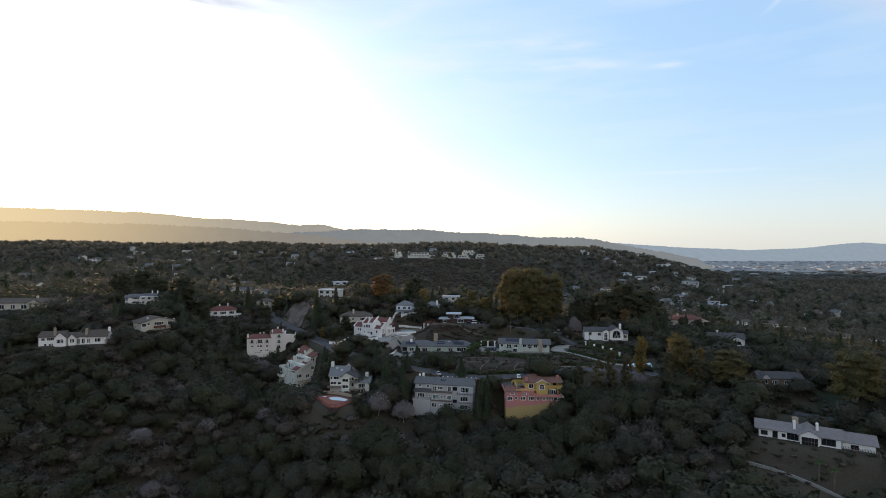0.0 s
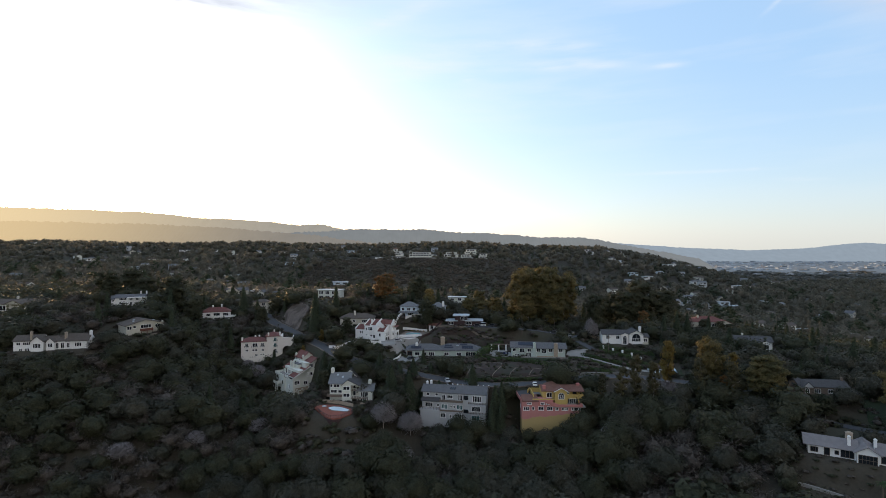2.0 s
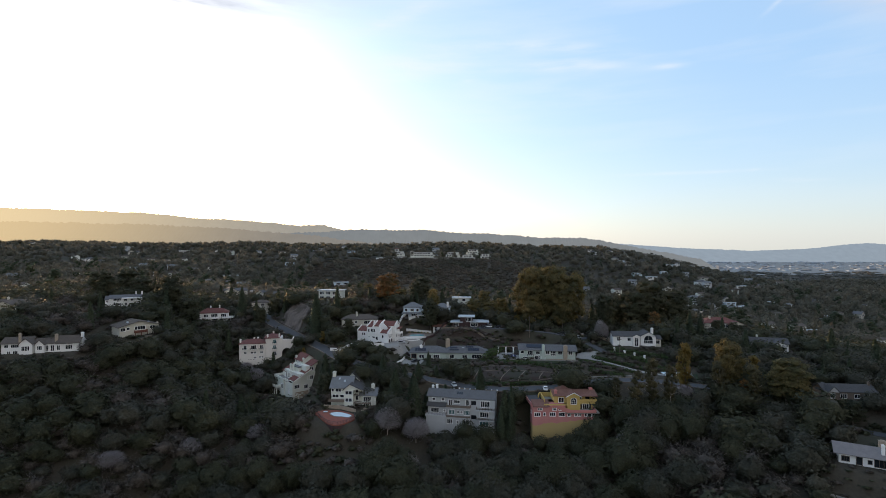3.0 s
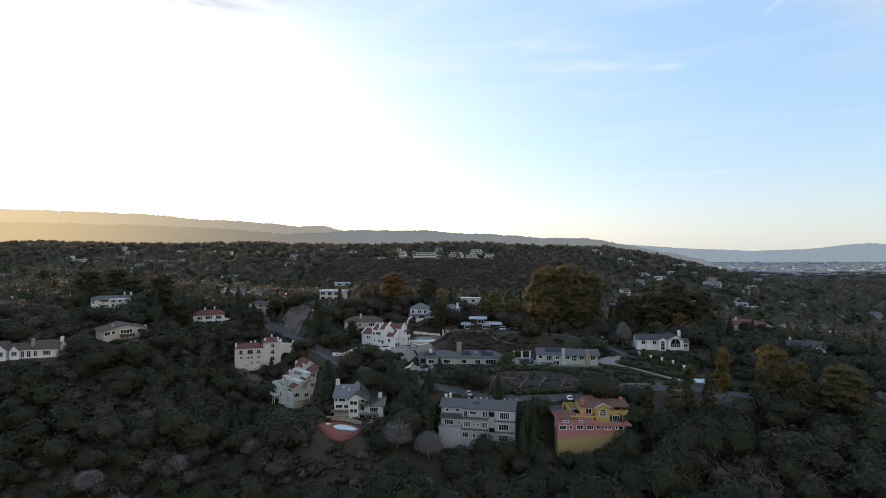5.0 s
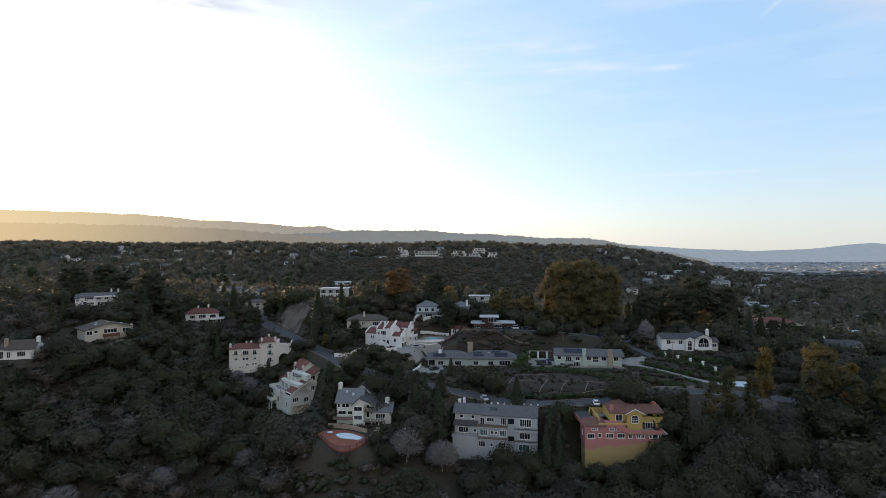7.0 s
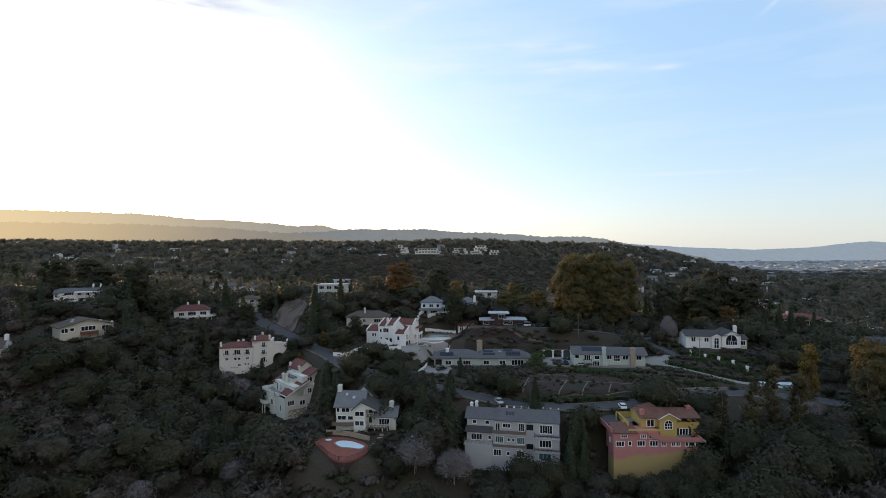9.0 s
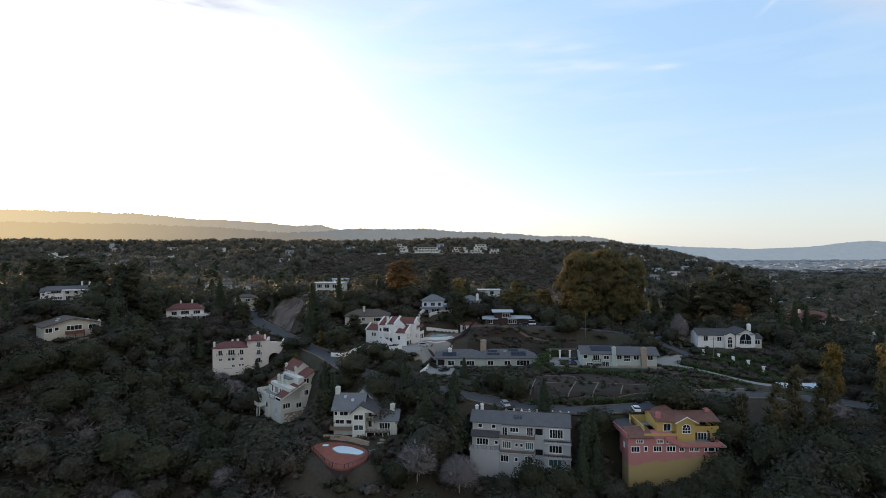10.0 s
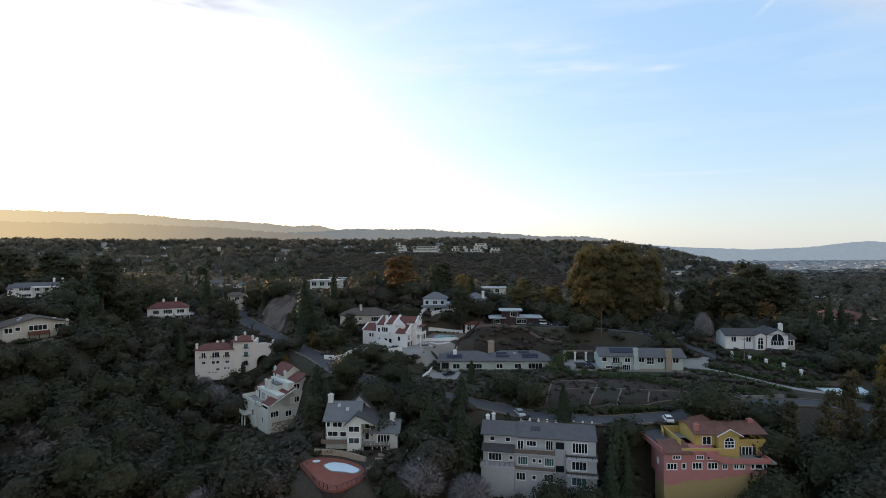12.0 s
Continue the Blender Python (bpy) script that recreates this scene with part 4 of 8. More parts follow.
def pink_house():
    h = thing("pink_house", at(28.2, 229.5, 6.0, -1.0), "pink and yellow stucco villa with terracotta roofs and terraces", "house")
    both = two_paints("pink_over_yellow_stucco", (0.42, 0.185, 0.175), (0.36, 0.275, 0.125), 3.3)
    w = {"trim": M_TRIM}
    block(h, 0, 6.6, 0, 5.2, -6, 11.3, both, [("S", 0.8, 3.0, 13.0, 14.4, 3, 1), ("S", 4.3, 5.1, 13.2, 14.4, 1, 1), ("S", 2.2, 3.9, 15.7, 16.6, 3, 1), ("W", 1.5, 2.4, 13.2, 14.5, 2, 1)])
    shed_roof(h, 0.6, 6.6, 0, 5, 11.4, 12.7, M_TERRA, 0.4)
    block(h, 0.6, 6.6, 5.2, 9, 4.0, 11.85, M_PINK)
    block(h, 6.6, 24.2, 0.3, 9, -6, 8.6, both, [("S", 0.3, 2.4, 13.0, 14.4, 3, 1), ("S", 3.9, 6.1, 13.0, 14.4, 3, 1), ("S", 7.3, 8.4, 13.0, 14.3, 2, 1), ("S", 10.0, 11.0, 13.0, 14.3, 2, 1),
                                              ("S", 11.4, 12.4, 13.0, 14.3, 2, 1), ("S", 14.0, 14.7, 13.0, 14.3, 1, 1), ("S", 15.0, 16.6, 13.0, 14.3, 1, 1), ("S", 16.9, 17.5, 13.0, 14.3, 1, 1)])
    block(h, 6.6, 13.0, 0.3, 9, 8.6, 11.8, M_PINK, [("S", 1.3, 2.8, 0.9, 1.9, 3, 1), ("S", 3.7, 5.1, 0.9, 1.9, 2, 1)])
    # raking parapet down to the terrace
    part("parapet", Geo().prism([(9.8, 11.8), (11.0, 11.8), (15.2, 9.9), (24.9, 9.9), (24.9, 8.6), (13.6, 8.6), (9.8, 10.7)], -0.6, -0.3, "y"), M_PINK, h)
    part("terrace", Geo().box(13.0, 26.2, -0.3, 4.39, 8.2, 8.72), M_CONCRETE, h)
    part("parapet", Geo().box(24.6, 24.9, -0.3, 4.5, 8.6, 9.9), M_PINK, h)
    # yellow upper house
    block(h, 9.4, 14.2, 4.0, 13, 11.8, 15.4, M_YELLOW, [("S", 1.7, 3.7, 0.2, 2.6, 2, 1)])
    block(h, 14.2, 19.2, 2.6, 13, 8.6, 15.4, M_YELLOW, [("S", 1.5, 3.7, 3.1, 5.0, 3, 2, {"arch": True})])
    block(h, 19.2, 26.2, 4.4, 13, 8.6, 12.6, M_YELLOW, [("S", 1.6, 4.0, 0.1, 2.5, 3, 1, {"shutters": M_METAL})])
    block(h, 19.2, 25.6, 6.8, 13, 12.6, 15.4, M_YELLOW, [("S", 0.4, 1.7, 0.2, 2.2, 2, 1), ("S", 3.2, 5.0, 0.2, 2.2, 1, 1, {"trim": M_YELLOW})])
    part("parapet", Geo().box(19.2, 26.4, 4.2, 4.4, 12.4, 13.5).box(26.2, 26.4, 4.4, 13, 12.4, 13.5), M_YELLOW, h)
    part("parapet", Geo().box(4.6, 14.0, 0.6, 0.9, 11.8, 12.4).box(5.2, 5.5, 3.0, 12.7, 11.8, 14.0).box(5.2, 9.4, 12.7, 13, 11.8, 14.0), M_YELLOW, h)
    part("roof_terrace", Geo().box(5.2, 14.2, 5.4, 12.7, 11.4, 11.8), M_CONCRETE, h)
    gable_roof(h, 9.2, 26.0, 3.8, 13.2, 15.4, 1.7, M_TERRA, "x", 0.5, M_YELLOW)
    gable_roof(h, 14.0, 19.4, 2.4, 9.0, 15.4, 1.8, M_TERRA, "y", 0.4, M_YELLOW)
    part("rake_board", Geo().prism([(13.5, 15.12), (16.7, 17.3), (19.9, 15.12), (19.9, 15.42), (16.7, 17.62), (13.5, 15.42)], 1.86, 1.98, "y"), M_TRIM, h)
    hip_roof(h, 11.8, 16.8, 8.5, 13.4, 15.9, 2.3, M_TERRA, 0.5)
    chimney(h, 10.1, 5.2, 14, 17.6, 1.1, 1.0, M_PINK)
    chimney(h, 24.9, 8.2, 15, 17.8, 1.3, 1.1, M_PINK)
    # garage deck reached from the road
    part("parking_deck", Geo().prism([(-0.3, 5.2), (3.6, 5.2), (6.6, 18.5), (-1.2, 18.5)], 11.9, 12.4, "z"), M_ASPHALT, h)
    part("parapet", Geo().prism([(-0.4, 0.4), (-0.1, 0.4), (-1.0, 14.5), (-1.3, 14.5)], 11.2, 12.8, "z"), M_PINK, h)
    part("parapet", Geo().prism([(3.6, 9.2), (3.9, 9.2), (6.9, 18.5), (6.6, 18.5)], 11.9, 14.0, "z").box(7.0, 9.0, 16.4, 16.7, 11.9, 13.4), M_YELLOW, h)
    settle(h, 8.4, 0.8)
    return h


def pool_house():
    h = thing("pool_house", at(-54.6, 244.0, 11.5, -3, (0.94, 1, 0.94)), "cream wooden house with grey shingle roofs above a pool", "house")
    block(h, 0, 9, 1.5, 11, -4, 9.3, M_CREAM, [("S", 0.3, 1.2, 11.2, 12.5, 1, 1), ("S", 2.0, 4.6, 11.2, 12.5, 2, 1), ("S", 0.6, 3.4, 8.6, 9.9, 2, 1), ("S", 4.1, 5.8, 8.6, 9.8, 1, 1)])
    gable_roof(h, 0, 9.2, 1.5, 11, 9.3, 3.6, M_BLUESLATE, "x", 0.7, M_CREAM)
    part("skylight", Geo().prism([(3.4, 11.1), (4.2, 11.7), (4.2, 11.85), (3.4, 11.25)], 5.2, 6.1, "x"), M_FLATROOF, h)
    part("skylight", Geo().prism([(4.4, 11.85), (5.2, 12.45), (5.2, 12.6), (4.4, 12.0)], 2.6, 3.4, "x"), M_FLATROOF, h)
    # bay with the front gable
    block(h, 6.4, 10.4, 0, 10, -4, 8.6, M_CREAM, [("S", 0.5, 3.4, 10.4, 11.9, 2, 1), ("S", 0.5, 3.4, 7.2, 8.7, 2, 1), ("E", 1.0, 2.2, 10.0, 12.0, 1, 1), ("E", 1.0, 2.2, 6.8, 8.8, 1, 1)])
    gable_roof(h, 6.2, 14.2, 0, 8.8, 8.6, 2.4, M_DARKSHINGLE, "y", 0.6, M_CREAM, 0.22, 0.35)
    block(h, 10.4, 14.0, 3.4, 10, -4, 8.6, M_CREAM, [("S", 0.4, 1.5, 7.0, 9.0, 1, 1), ("S", 0.4, 1.5, 10.1, 12.1, 1, 1)])
    gable_roof(h, 4.0, 12.0, 9.0, 16, 10.0, 3.8, M_DARKSHINGLE, "y", 0.6, M_CREAM)
    # lower wing with the terrace
    block(h, 14.0, 20.2, 2.2, 9, -3, 5.7, M_CREAM, [("S", 0.6, 4.0, 3.2, 5.6 + 2.2, 4, 1), ("E", 1.2, 5.0, 5.6, 8.2, 3, 1)])
    gable_roof(h, 12.6, 20.4, 2.2, 9, 5.7, 2.3, M_BLUESLATE, "x", 0.6, M_CREAM)
    chimney(h, 18.4, 5.4, 6, 9.6, 1.5, 1.0, M_CREAM)
    chimney(h, 0.2, 6.2, 4, 14.8, 1.4, 1.1, M_CREAM)
    balcony(h, 10.4, 18.0, 0.2, 3.4, 2.6, M_WOOD, M_CREAM)
    balcony(h, 10.4, 12.6, 1.2, 3.4, 6.0, M_WOOD, M_CREAM)
    balcony(h, -0.8, 6.4, -0.3, 1.5, 3.4, M_WOOD, M_WOOD, True, 0.9)
    for x in (10.8, 13.4, 16.0, 17.8):
        part("post", Geo().box(x - 0.12, x + 0.12, 0.3, 0.54, -3, 2.3), M_CREAM, h)
    return h


def rose_house():
    h = thing("rose_house", at(-118.0, 306.5, 19.4, 13, (0.88, 1, 1)), "pale rose stucco house with red tile roofs and arched carport", "house")
    small = [("S", 2.6, 4.2, 7.7, 9.7, 2, 1), ("S", 7.0, 9.8, 7.7, 9.7, 3, 1), ("S", 12.2, 13.8, 7.7, 9.7, 2, 1), ("S", 2.8, 4.2, 5.3, 6.3, 2, 1), ("S", 6.8, 8.0, 5.3, 6.3, 1, 1), ("S", 8.6, 9.8, 5.3, 6.3, 1, 1),
             ("S", 12.4, 13.8, 5.3, 6.3, 2, 1), ("S", 8.6, 9.9, 2.6, 3.5, 2, 1), ("S", 11.8, 12.6, 2.9, 3.7, 1, 1), ("S", 13.2, 14.0, 2.9, 3.7, 1, 1)]
    block(h, 0, 15.4, 0, 9, -4, 7.6, M_ROSE, [(s, a, b, c + 1.0, d + 1.0, e, f) for s, a, b, c, d, e, f in small])
    for x in (5.2, 6.6, 8.0):
        window_unit(h, Vector((0, 0, -2.6)), Vector((1, 0, 0)), Vector((0, 1, 0)), x, x + 0.9, 0.4, 1.4, 1, 1, M_GLASS, M_ROSE, True)
    hip_roof(h, 0, 15.4, 0, 9, 7.6, 1.9, M_REDTILE, 0.6)
    block(h, 15.4, 25.0, 0.6, 10, -6, 10.2, M_ROSE, [("S", 4.6, 6.2, 13.4, 15.4, 2, 1, {"glass": M_TEAL}), ("S", 4.6, 6.2, 10.2, 12.2, 2, 1, {"glass": M_TEAL}), ("S", 4.6, 6.2, 6.8, 8.8, 2, 1)])
    hip_roof(h, 15.0, 23.4, 0.4, 10, 10.2, 1.9, M_REDTILE, 0.6)
    for z in (7.4, 4.2, 0.8):
        balcony(h, 19.6, 22.2, -0.4, 0.6, z, M_ROSE, M_METAL, False, 0.9)
    for x in (2.0, 6.4, 11.6):
        balcony(h, x, x + (3.8 if x == 6.4 else 2.6), -0.9, 0, 4.5, M_ROSE, M_METAL, False, 0.9)
    # arched carport on the uphill end
    g = Geo()
    n = 12
    arc = [(28.2 + 2.9 * math.cos(math.pi * i / n), 1.6 + 2.9 * math.sin(math.pi * i / n)) for i in range(n, -1, -1)]
    for y in (1.0, 8.4):
        g.prism([(25.0, -4)] + [(25.3, -4)] + arc + [(31.1, -4), (32.0, -4), (32.0, 8.3), (25.0, 8.3)], y, y + 0.6, "y")
    g.box(25.0, 32, 1.6, 8.4, 5.2, 8.3)
    part("carport", g, M_ROSE, h)
    part("carport_back", Geo().box(25.1, 31.9, 8.0, 8.3, -2, 5.2), M_METAL, h)
    part("terrace_wall", Geo().box(25.2, 32.1, 0.75, 0.98, 8.3, 9.2).box(31.5, 32.1, 0.98, 8.8, 8.3, 9.4), M_ROSE, h)
    railing(h, [(26.0, 0.9), (31.0, 0.9)], 9.2, M_METAL, 0.4, 0.8, False)
    for x, y, z in ((0.6, 0.8, 9.9), (8.0, 5.2, 9.9), (10.4, 5.2, 10.1), (19.6, 6, 12.9), (16.6, 1.0, 12.0), (23.6, 1.2, 12.2)):
        chimney(h, x, y, z - 3.4, z, 0.9, 0.8, M_ROSE)
    return h


def cream_villa():
    h = thing("cream_villa", at(-92.0, 287.5, 5.8, -48, (1.28, 1.0, 1.11)), "cream stepped stucco villa with red tile roofs and terraces", "house")
    block(h, 0, 15, 0, 12, -6, 7.6, M_CREAM, [("S", 5.0, 5.9, 9.4, 11.2, 1, 1), ("S", 7.2, 8.1, 9.0, 10.8, 1, 1), ("E", 1.0, 3.6, 11.2, 12.8, 3, 1), ("S", 11.6, 12.4, 9.0, 11.0, 1, 1), ("E", 6.0, 8.0, 10.6, 12.2, 2, 1)])
    # rubble facing low on the downhill end
    rr = random.Random(17)
    for row in range(9):
        y = 1.0 + rr.uniform(0, 0.5)
        while y < 8.0:
            wide = rr.uniform(0.5, 1.1)
            if rr.random() < 0.7:
                z = -1.0 + row * 0.52
                part("stone", Geo().box(15.0, 15.0 + rr.uniform(0.08, 0.16), y, y + wide - 0.06, z, z + rr.uniform(0.36, 0.46)), M_STONE, h)
            y += wide
    block(h, 2.5, 15, 3.4, 13, 7.6, 11.2, M_CREAM, [("S", 0.8, 1.9, 0.2, 2.6, 1, 1), ("S", 3.0, 5.0, 0.4, 2.6, 3, 1), ("S", 6.2, 7.2, 0.6, 2.4, 1, 1), ("E", 4.4, 7.4, 0.6, 2.2, 3, 1)])
    block(h, 4.0, 14.4, 7.4, 17, 11.2, 14.0, M_CREAM, [("S", 0.8, 2.0, 0.5, 2.2, 1, 1), ("S", 4.0, 5.6, 0.5, 2.2, 2, 1), ("E", 2.0, 4.0, 0.6, 2.2, 2, 1)])
    block(h, 2.6, 9.0, 9.0, 17, 11.2, 15.2, M_CREAM, [("S", 1.0, 2.0, 2.6, 3.7, 1, 1), ("S", 3.4, 4.6, 2.6, 3.7, 2, 1), ("W", 2.0, 3.4, 1.6, 3.2, 1, 1)])
    # stepped terraces
    part("terrace", Geo().box(-0.4, 11.2, -0.4, 3.2, 7.6, 7.8), M_CONCRETE, h)
    part("parapet", Geo().box(-0.4, 5.6, -0.4, -0.1, 7.8, 8.8).box(5.6, 8.8, -1.0, -0.7, 7.2, 8.8).box(8.8, 11.2, -0.4, -0.1, 7.8, 8.8).box(-0.4, -0.1, -0.1, 5.0, 7.8, 8.8), M_CREAM, h)
    block(h, 5.6, 8.8, -0.7, 0.0, -4, 7.5, M_CREAM, [("S", 0.9, 2.2, 8.2, 10.0, 1, 1)], None, None, "bay")
    part("terrace", Geo().box(-0.2, 2.45, 3.0, 9.0, 7.6, 7.9), M_CONCRETE, h)
    # long shed roof over the downhill end
    shed_roof(h, 11.0, 15.2, 0.8, 9.4, 8.7, 12.4, M_REDTILE, 0.3)
    part("gable_wall", Geo().prism([(0.2, 7.6), (0.2, 8.4), (9.3, 12.3), (9.3, 7.6)], 11.2, 15.0, "x"), M_CREAM, h)
    part("window_band", Geo().box(11.6, 14.6, 0.12, 0.18, 7.7, 8.35), M_GLASS, h)
    part("rake_board", Geo().prism([(0.4, 8.5), (0.4, 8.8), (9.8, 12.85), (9.8, 12.5)], 15.5, 15.62, "x"), M_TRIM, h)
    shed_roof(h, 0.6, 4.2, 3.6, 8.8, 10.2, 12.6, M_REDTILE, 0.3)
    part("gable_wall", Geo().prism([(3.6, 7.6), (3.6, 10.2), (8.8, 12.5), (8.8, 7.6)], 0.8, 4.0, "x"), M_CREAM, h)
    gable_roof(h, 2.6, 9.0, 9.0, 16.0, 15.2, 2.4, M_REDTILE, "x", 0.4, M_CREAM)
    gable_roof(h, 10.2, 14.8, 10.0, 17.4, 14.0, 1.7, M_REDTILE, "x", 0.4, M_CREAM)
    shed_roof(h, 9.4, 13.0, 17.0, 21.0, 12.2, 13.4, M_REDTILE, 0.3)
    block(h, 9.6, 14.4, 17.0, 22.0, 6.0, 12.2, M_CREAM, [("E", 1.2, 3.8, 3.6, 5.4, 2, 1)])
    part("flat_roof", Geo().box(7.0, 11.0, 5.4, 9.2, 12.9, 13.3), M_BLUESLATE, h)
    part("roof_wall", Geo().box(7.2, 10.8, 5.6, 7.4, 11.2, 12.9), M_CREAM, h)
    for x, y, z in ((6.4, 4.4, 13.8), (8.2, 4.6, 14.0), (3.2, 9.4, 16.4), (9.2, 9.4, 16.2)):
        chimney(h, x, y, 9, z, 0.62, 0.8, M_CREAM)
    # covered deck on posts on the downhill side
    balcony(h, -0.3, 6.0, -3.0, -0.42, 4.6, M_CREAM, M_CREAM, True, 0.9)
    for x in (0.2, 2.0, 3.8, 5.6):
        part("post", Geo().box(x - 0.16, x + 0.16, -2.8, -2.5, -5, 4.3), M_CREAM, h)
    part("patio", Geo().box(-1.0, 12.0, -5.0, -1.02, -5.2, -1.0), M_CONCRETE, h)
    for i in range(5):
        part("garden_wall", Geo().box(-1.5 + i * 2.8, 0.9 + i * 2.8, -6.2 - 0.4 * i, -5.9 - 0.4 * i, -6, -0.8 - i * 0.5), M_STONE, h)
    return h


def white_villa():
    h = thing("white_villa", at(-55.5, 310.8, 28.2, -21, (1.1, 0.78, 0.92)), "white stucco villa with stepped red tile roofs and garages", "house")
    # small lower wing
    block(h, 0, 5.8, 3.0, 9, -1, 5.9, M_WHITE, [("S", 2.6, 3.4, 4.2, 5.8, 1, 1), ("S", 3.7, 4.4, 4.2, 5.8, 1, 1)])
    shed_roof(h, 0.3, 5.5, 3.0, 8.6, 5.9, 8.0, M_REDTILE, 0.2)
    part("coping", Geo().prism([(2.8, 5.8), (2.8, 6.5), (8.8, 8.8), (8.8, 8.0)], -0.15, 0.25, "x").prism([(2.8, 5.8), (2.8, 6.5), (8.8, 8.8), (8.8, 8.0)], 5.55, 5.95, "x"), M_WHITE, h)
    # entrance block with its recessed balcony
    block(h, 5.8, 12.3, 2.0, 11, -1, 8.6, M_WHITE, [("S", 0.7, 1.5, 6.6, 8.2, 1, 1), ("S", 2.2, 4.6, 6.4, 8.6, 3, 1), ("S", 0.9, 1.6, 2.4, 4.2, 1, 1), ("S", 3.0, 4.4, 1.2, 4.0, 1, 1), ("S", 5.0, 6.1, 2.0, 4.0, 1, 1)])
    shed_roof(h, 6.1, 9.0, 2.0, 9.0, 8.6, 11.2, M_REDTILE, 0.15)
    shed_roof(h, 9.4, 12.2, 3.2, 10.0, 9.0, 11.6, M_REDTILE, 0.15)
    for x, y0, z0 in ((5.7, 1.8, 8.4), (9.0, 1.8, 8.4), (12.2, 3.0, 8.8)):
        part("coping", Geo().prism([(y0, z0), (y0, z0 + 0.9), (y0 + 7.4, z0 + 3.6), (y0 + 7.4, z0 + 2.8)], x, x + 0.4, "x"), M_WHITE, h)
    balcony(h, 8.2, 11.2, 0.7, 2.0, 5.0, M_WHITE, M_WHITE, True, 0.9)
    for x in (8.4, 11.0):
        part("column", Geo().tube((x, 0.95, -1), (x, 0.95, 4.7), 0.2, 0.18, 8), M_WHITE, h)
    # middle gable
    block(h, 12.0, 16.4, 3.4, 9, -1, 8.4, M_WHITE, [("S", 1.0, 1.7, 7.0, 8.6, 1, 1), ("S", 2.4, 3.1, 7.0, 8.6, 1, 1)])
    gable_roof(h, 11.9, 16.5, 3.5, 9.4, 8.4, 2.3, M_REDTILE, "y", 0.1, M_WHITE)
    part("coping", Geo().prism([(11.7, 8.2), (11.7, 8.9), (14.2, 11.5), (16.7, 8.9), (16.7, 8.2)], 3.1, 3.5, "y"), M_WHITE, h)
    chimney(h, 12.9, 2.2, -1, 8.6, 1.3, 1.2, M_WHITE)
    chimney(h, 9.2, 4.4, 8, 12.0, 0.8, 0.8, M_WHITE)
    # garage block
    block(h, 13.7, 18.3, 0, 8, -1, 5.7, M_WHITE, [("S", 1.2, 2.2, 3.6, 5.4, 1, 1), ("E", 1.2, 4.2, 3.6, 6.0, 4, 2), ("E", 5.4, 7.0, 4.0, 5.8, 2, 1), ("E", 0.9, 3.9, 1.05, 3.0, 1, 1, {"trim": M_WHITE}), ("E", 4.5, 7.4, 1.05, 3.0, 1, 1, {"trim": M_WHITE})])
    shed_roof(h, 14.1, 17.9, 0, 6.4, 5.7, 8.3, M_REDTILE, 0.25)
    part("gable_wall", Geo().prism([(0, 5.7), (6.4, 8.3), (6.4, 5.7)], 13.9, 18.2, "x"), M_WHITE, h)
    for x in (13.6, 18.0):
        part("coping", Geo().prism([(-0.3, 5.5), (-0.3, 6.3), (6.6, 9.2), (6.6, 8.3)], x, x + 0.4, "x"), M_WHITE, h)
    # tall rear block with the gable to the court
    block(h, 13.4, 19.8, 6.8, 14, -1, 9.4, M_WHITE, [("E", 1.4, 2.6, 7.4, 9.6, 2, 1), ("E", 3.2, 4.4, 7.4, 9.6, 2, 1), ("E", 5.4, 6.4, 7.6, 9.2, 1, 1), ("E", 1.4, 3.4, 3.6, 6.0, 2, 1), ("E", 4.6, 6.4, 3.6, 6.0, 2, 1)])
    gable_roof(h, 12.6, 19.6, 6.8, 14, 9.4, 2.2, M_REDTILE, "x", 0.2, M_WHITE)
    for x in (12.4, 19.5):
        part("coping", Geo().prism([(6.5, 9.3), (6.5, 9.9), (10.4, 12.3), (14.3, 9.9), (14.3, 9.3), (10.4, 11.6)], x, x + 0.4, "x"), M_WHITE, h)
    balcony(h, 19.8, 21.6, 7.2, 13.8, 4.7, M_WHITE, M_WHITE, True, 0.9)
    shed_roof(h, 19.9, 21.6, 9.6, 13.8, 7.4, 8.0, M_REDTILE, 0.1)
    for y in (7.4, 10.4, 13.6):
        part("post", Geo().box(21.2, 21.5, y - 0.15, y + 0.15, -1, 4.4), M_WHITE, h)
    # outside stairs between planted terraces
    for i in range(8):
        part("step", Geo().box(9.4 + i * 0.55, 9.95 + i * 0.55, -2.6, -0.9, -1.4, 2.3 - i * 0.32), M_WHITE, h)
    part("stair_wall", Geo().prism([(8.6, -1.2), (8.6, 3.2), (9.6, 3.2), (14.0, 0.7), (14.0, -1.2)], -2.9, -2.62, "y").prism([(8.6, -1.2), (8.6, 3.2), (9.6, 3.2), (14.0, 0.7), (14.0, -1.2)], -0.88, -0.6, "y"), M_WHITE, h)
    part("garden_terrace", Geo().box(5.6, 9.3, -1.2, 1.98, -1.4, 1.6), M_CONCRETE, h)
    part("terrace_wall", Geo().box(5.4, 8.55, -1.6, -1.25, -1.4, 2.3).box(2.0, 9.2, -5.0, -4.7, -1.8, 0.3), M_WHITE, h)
    return h


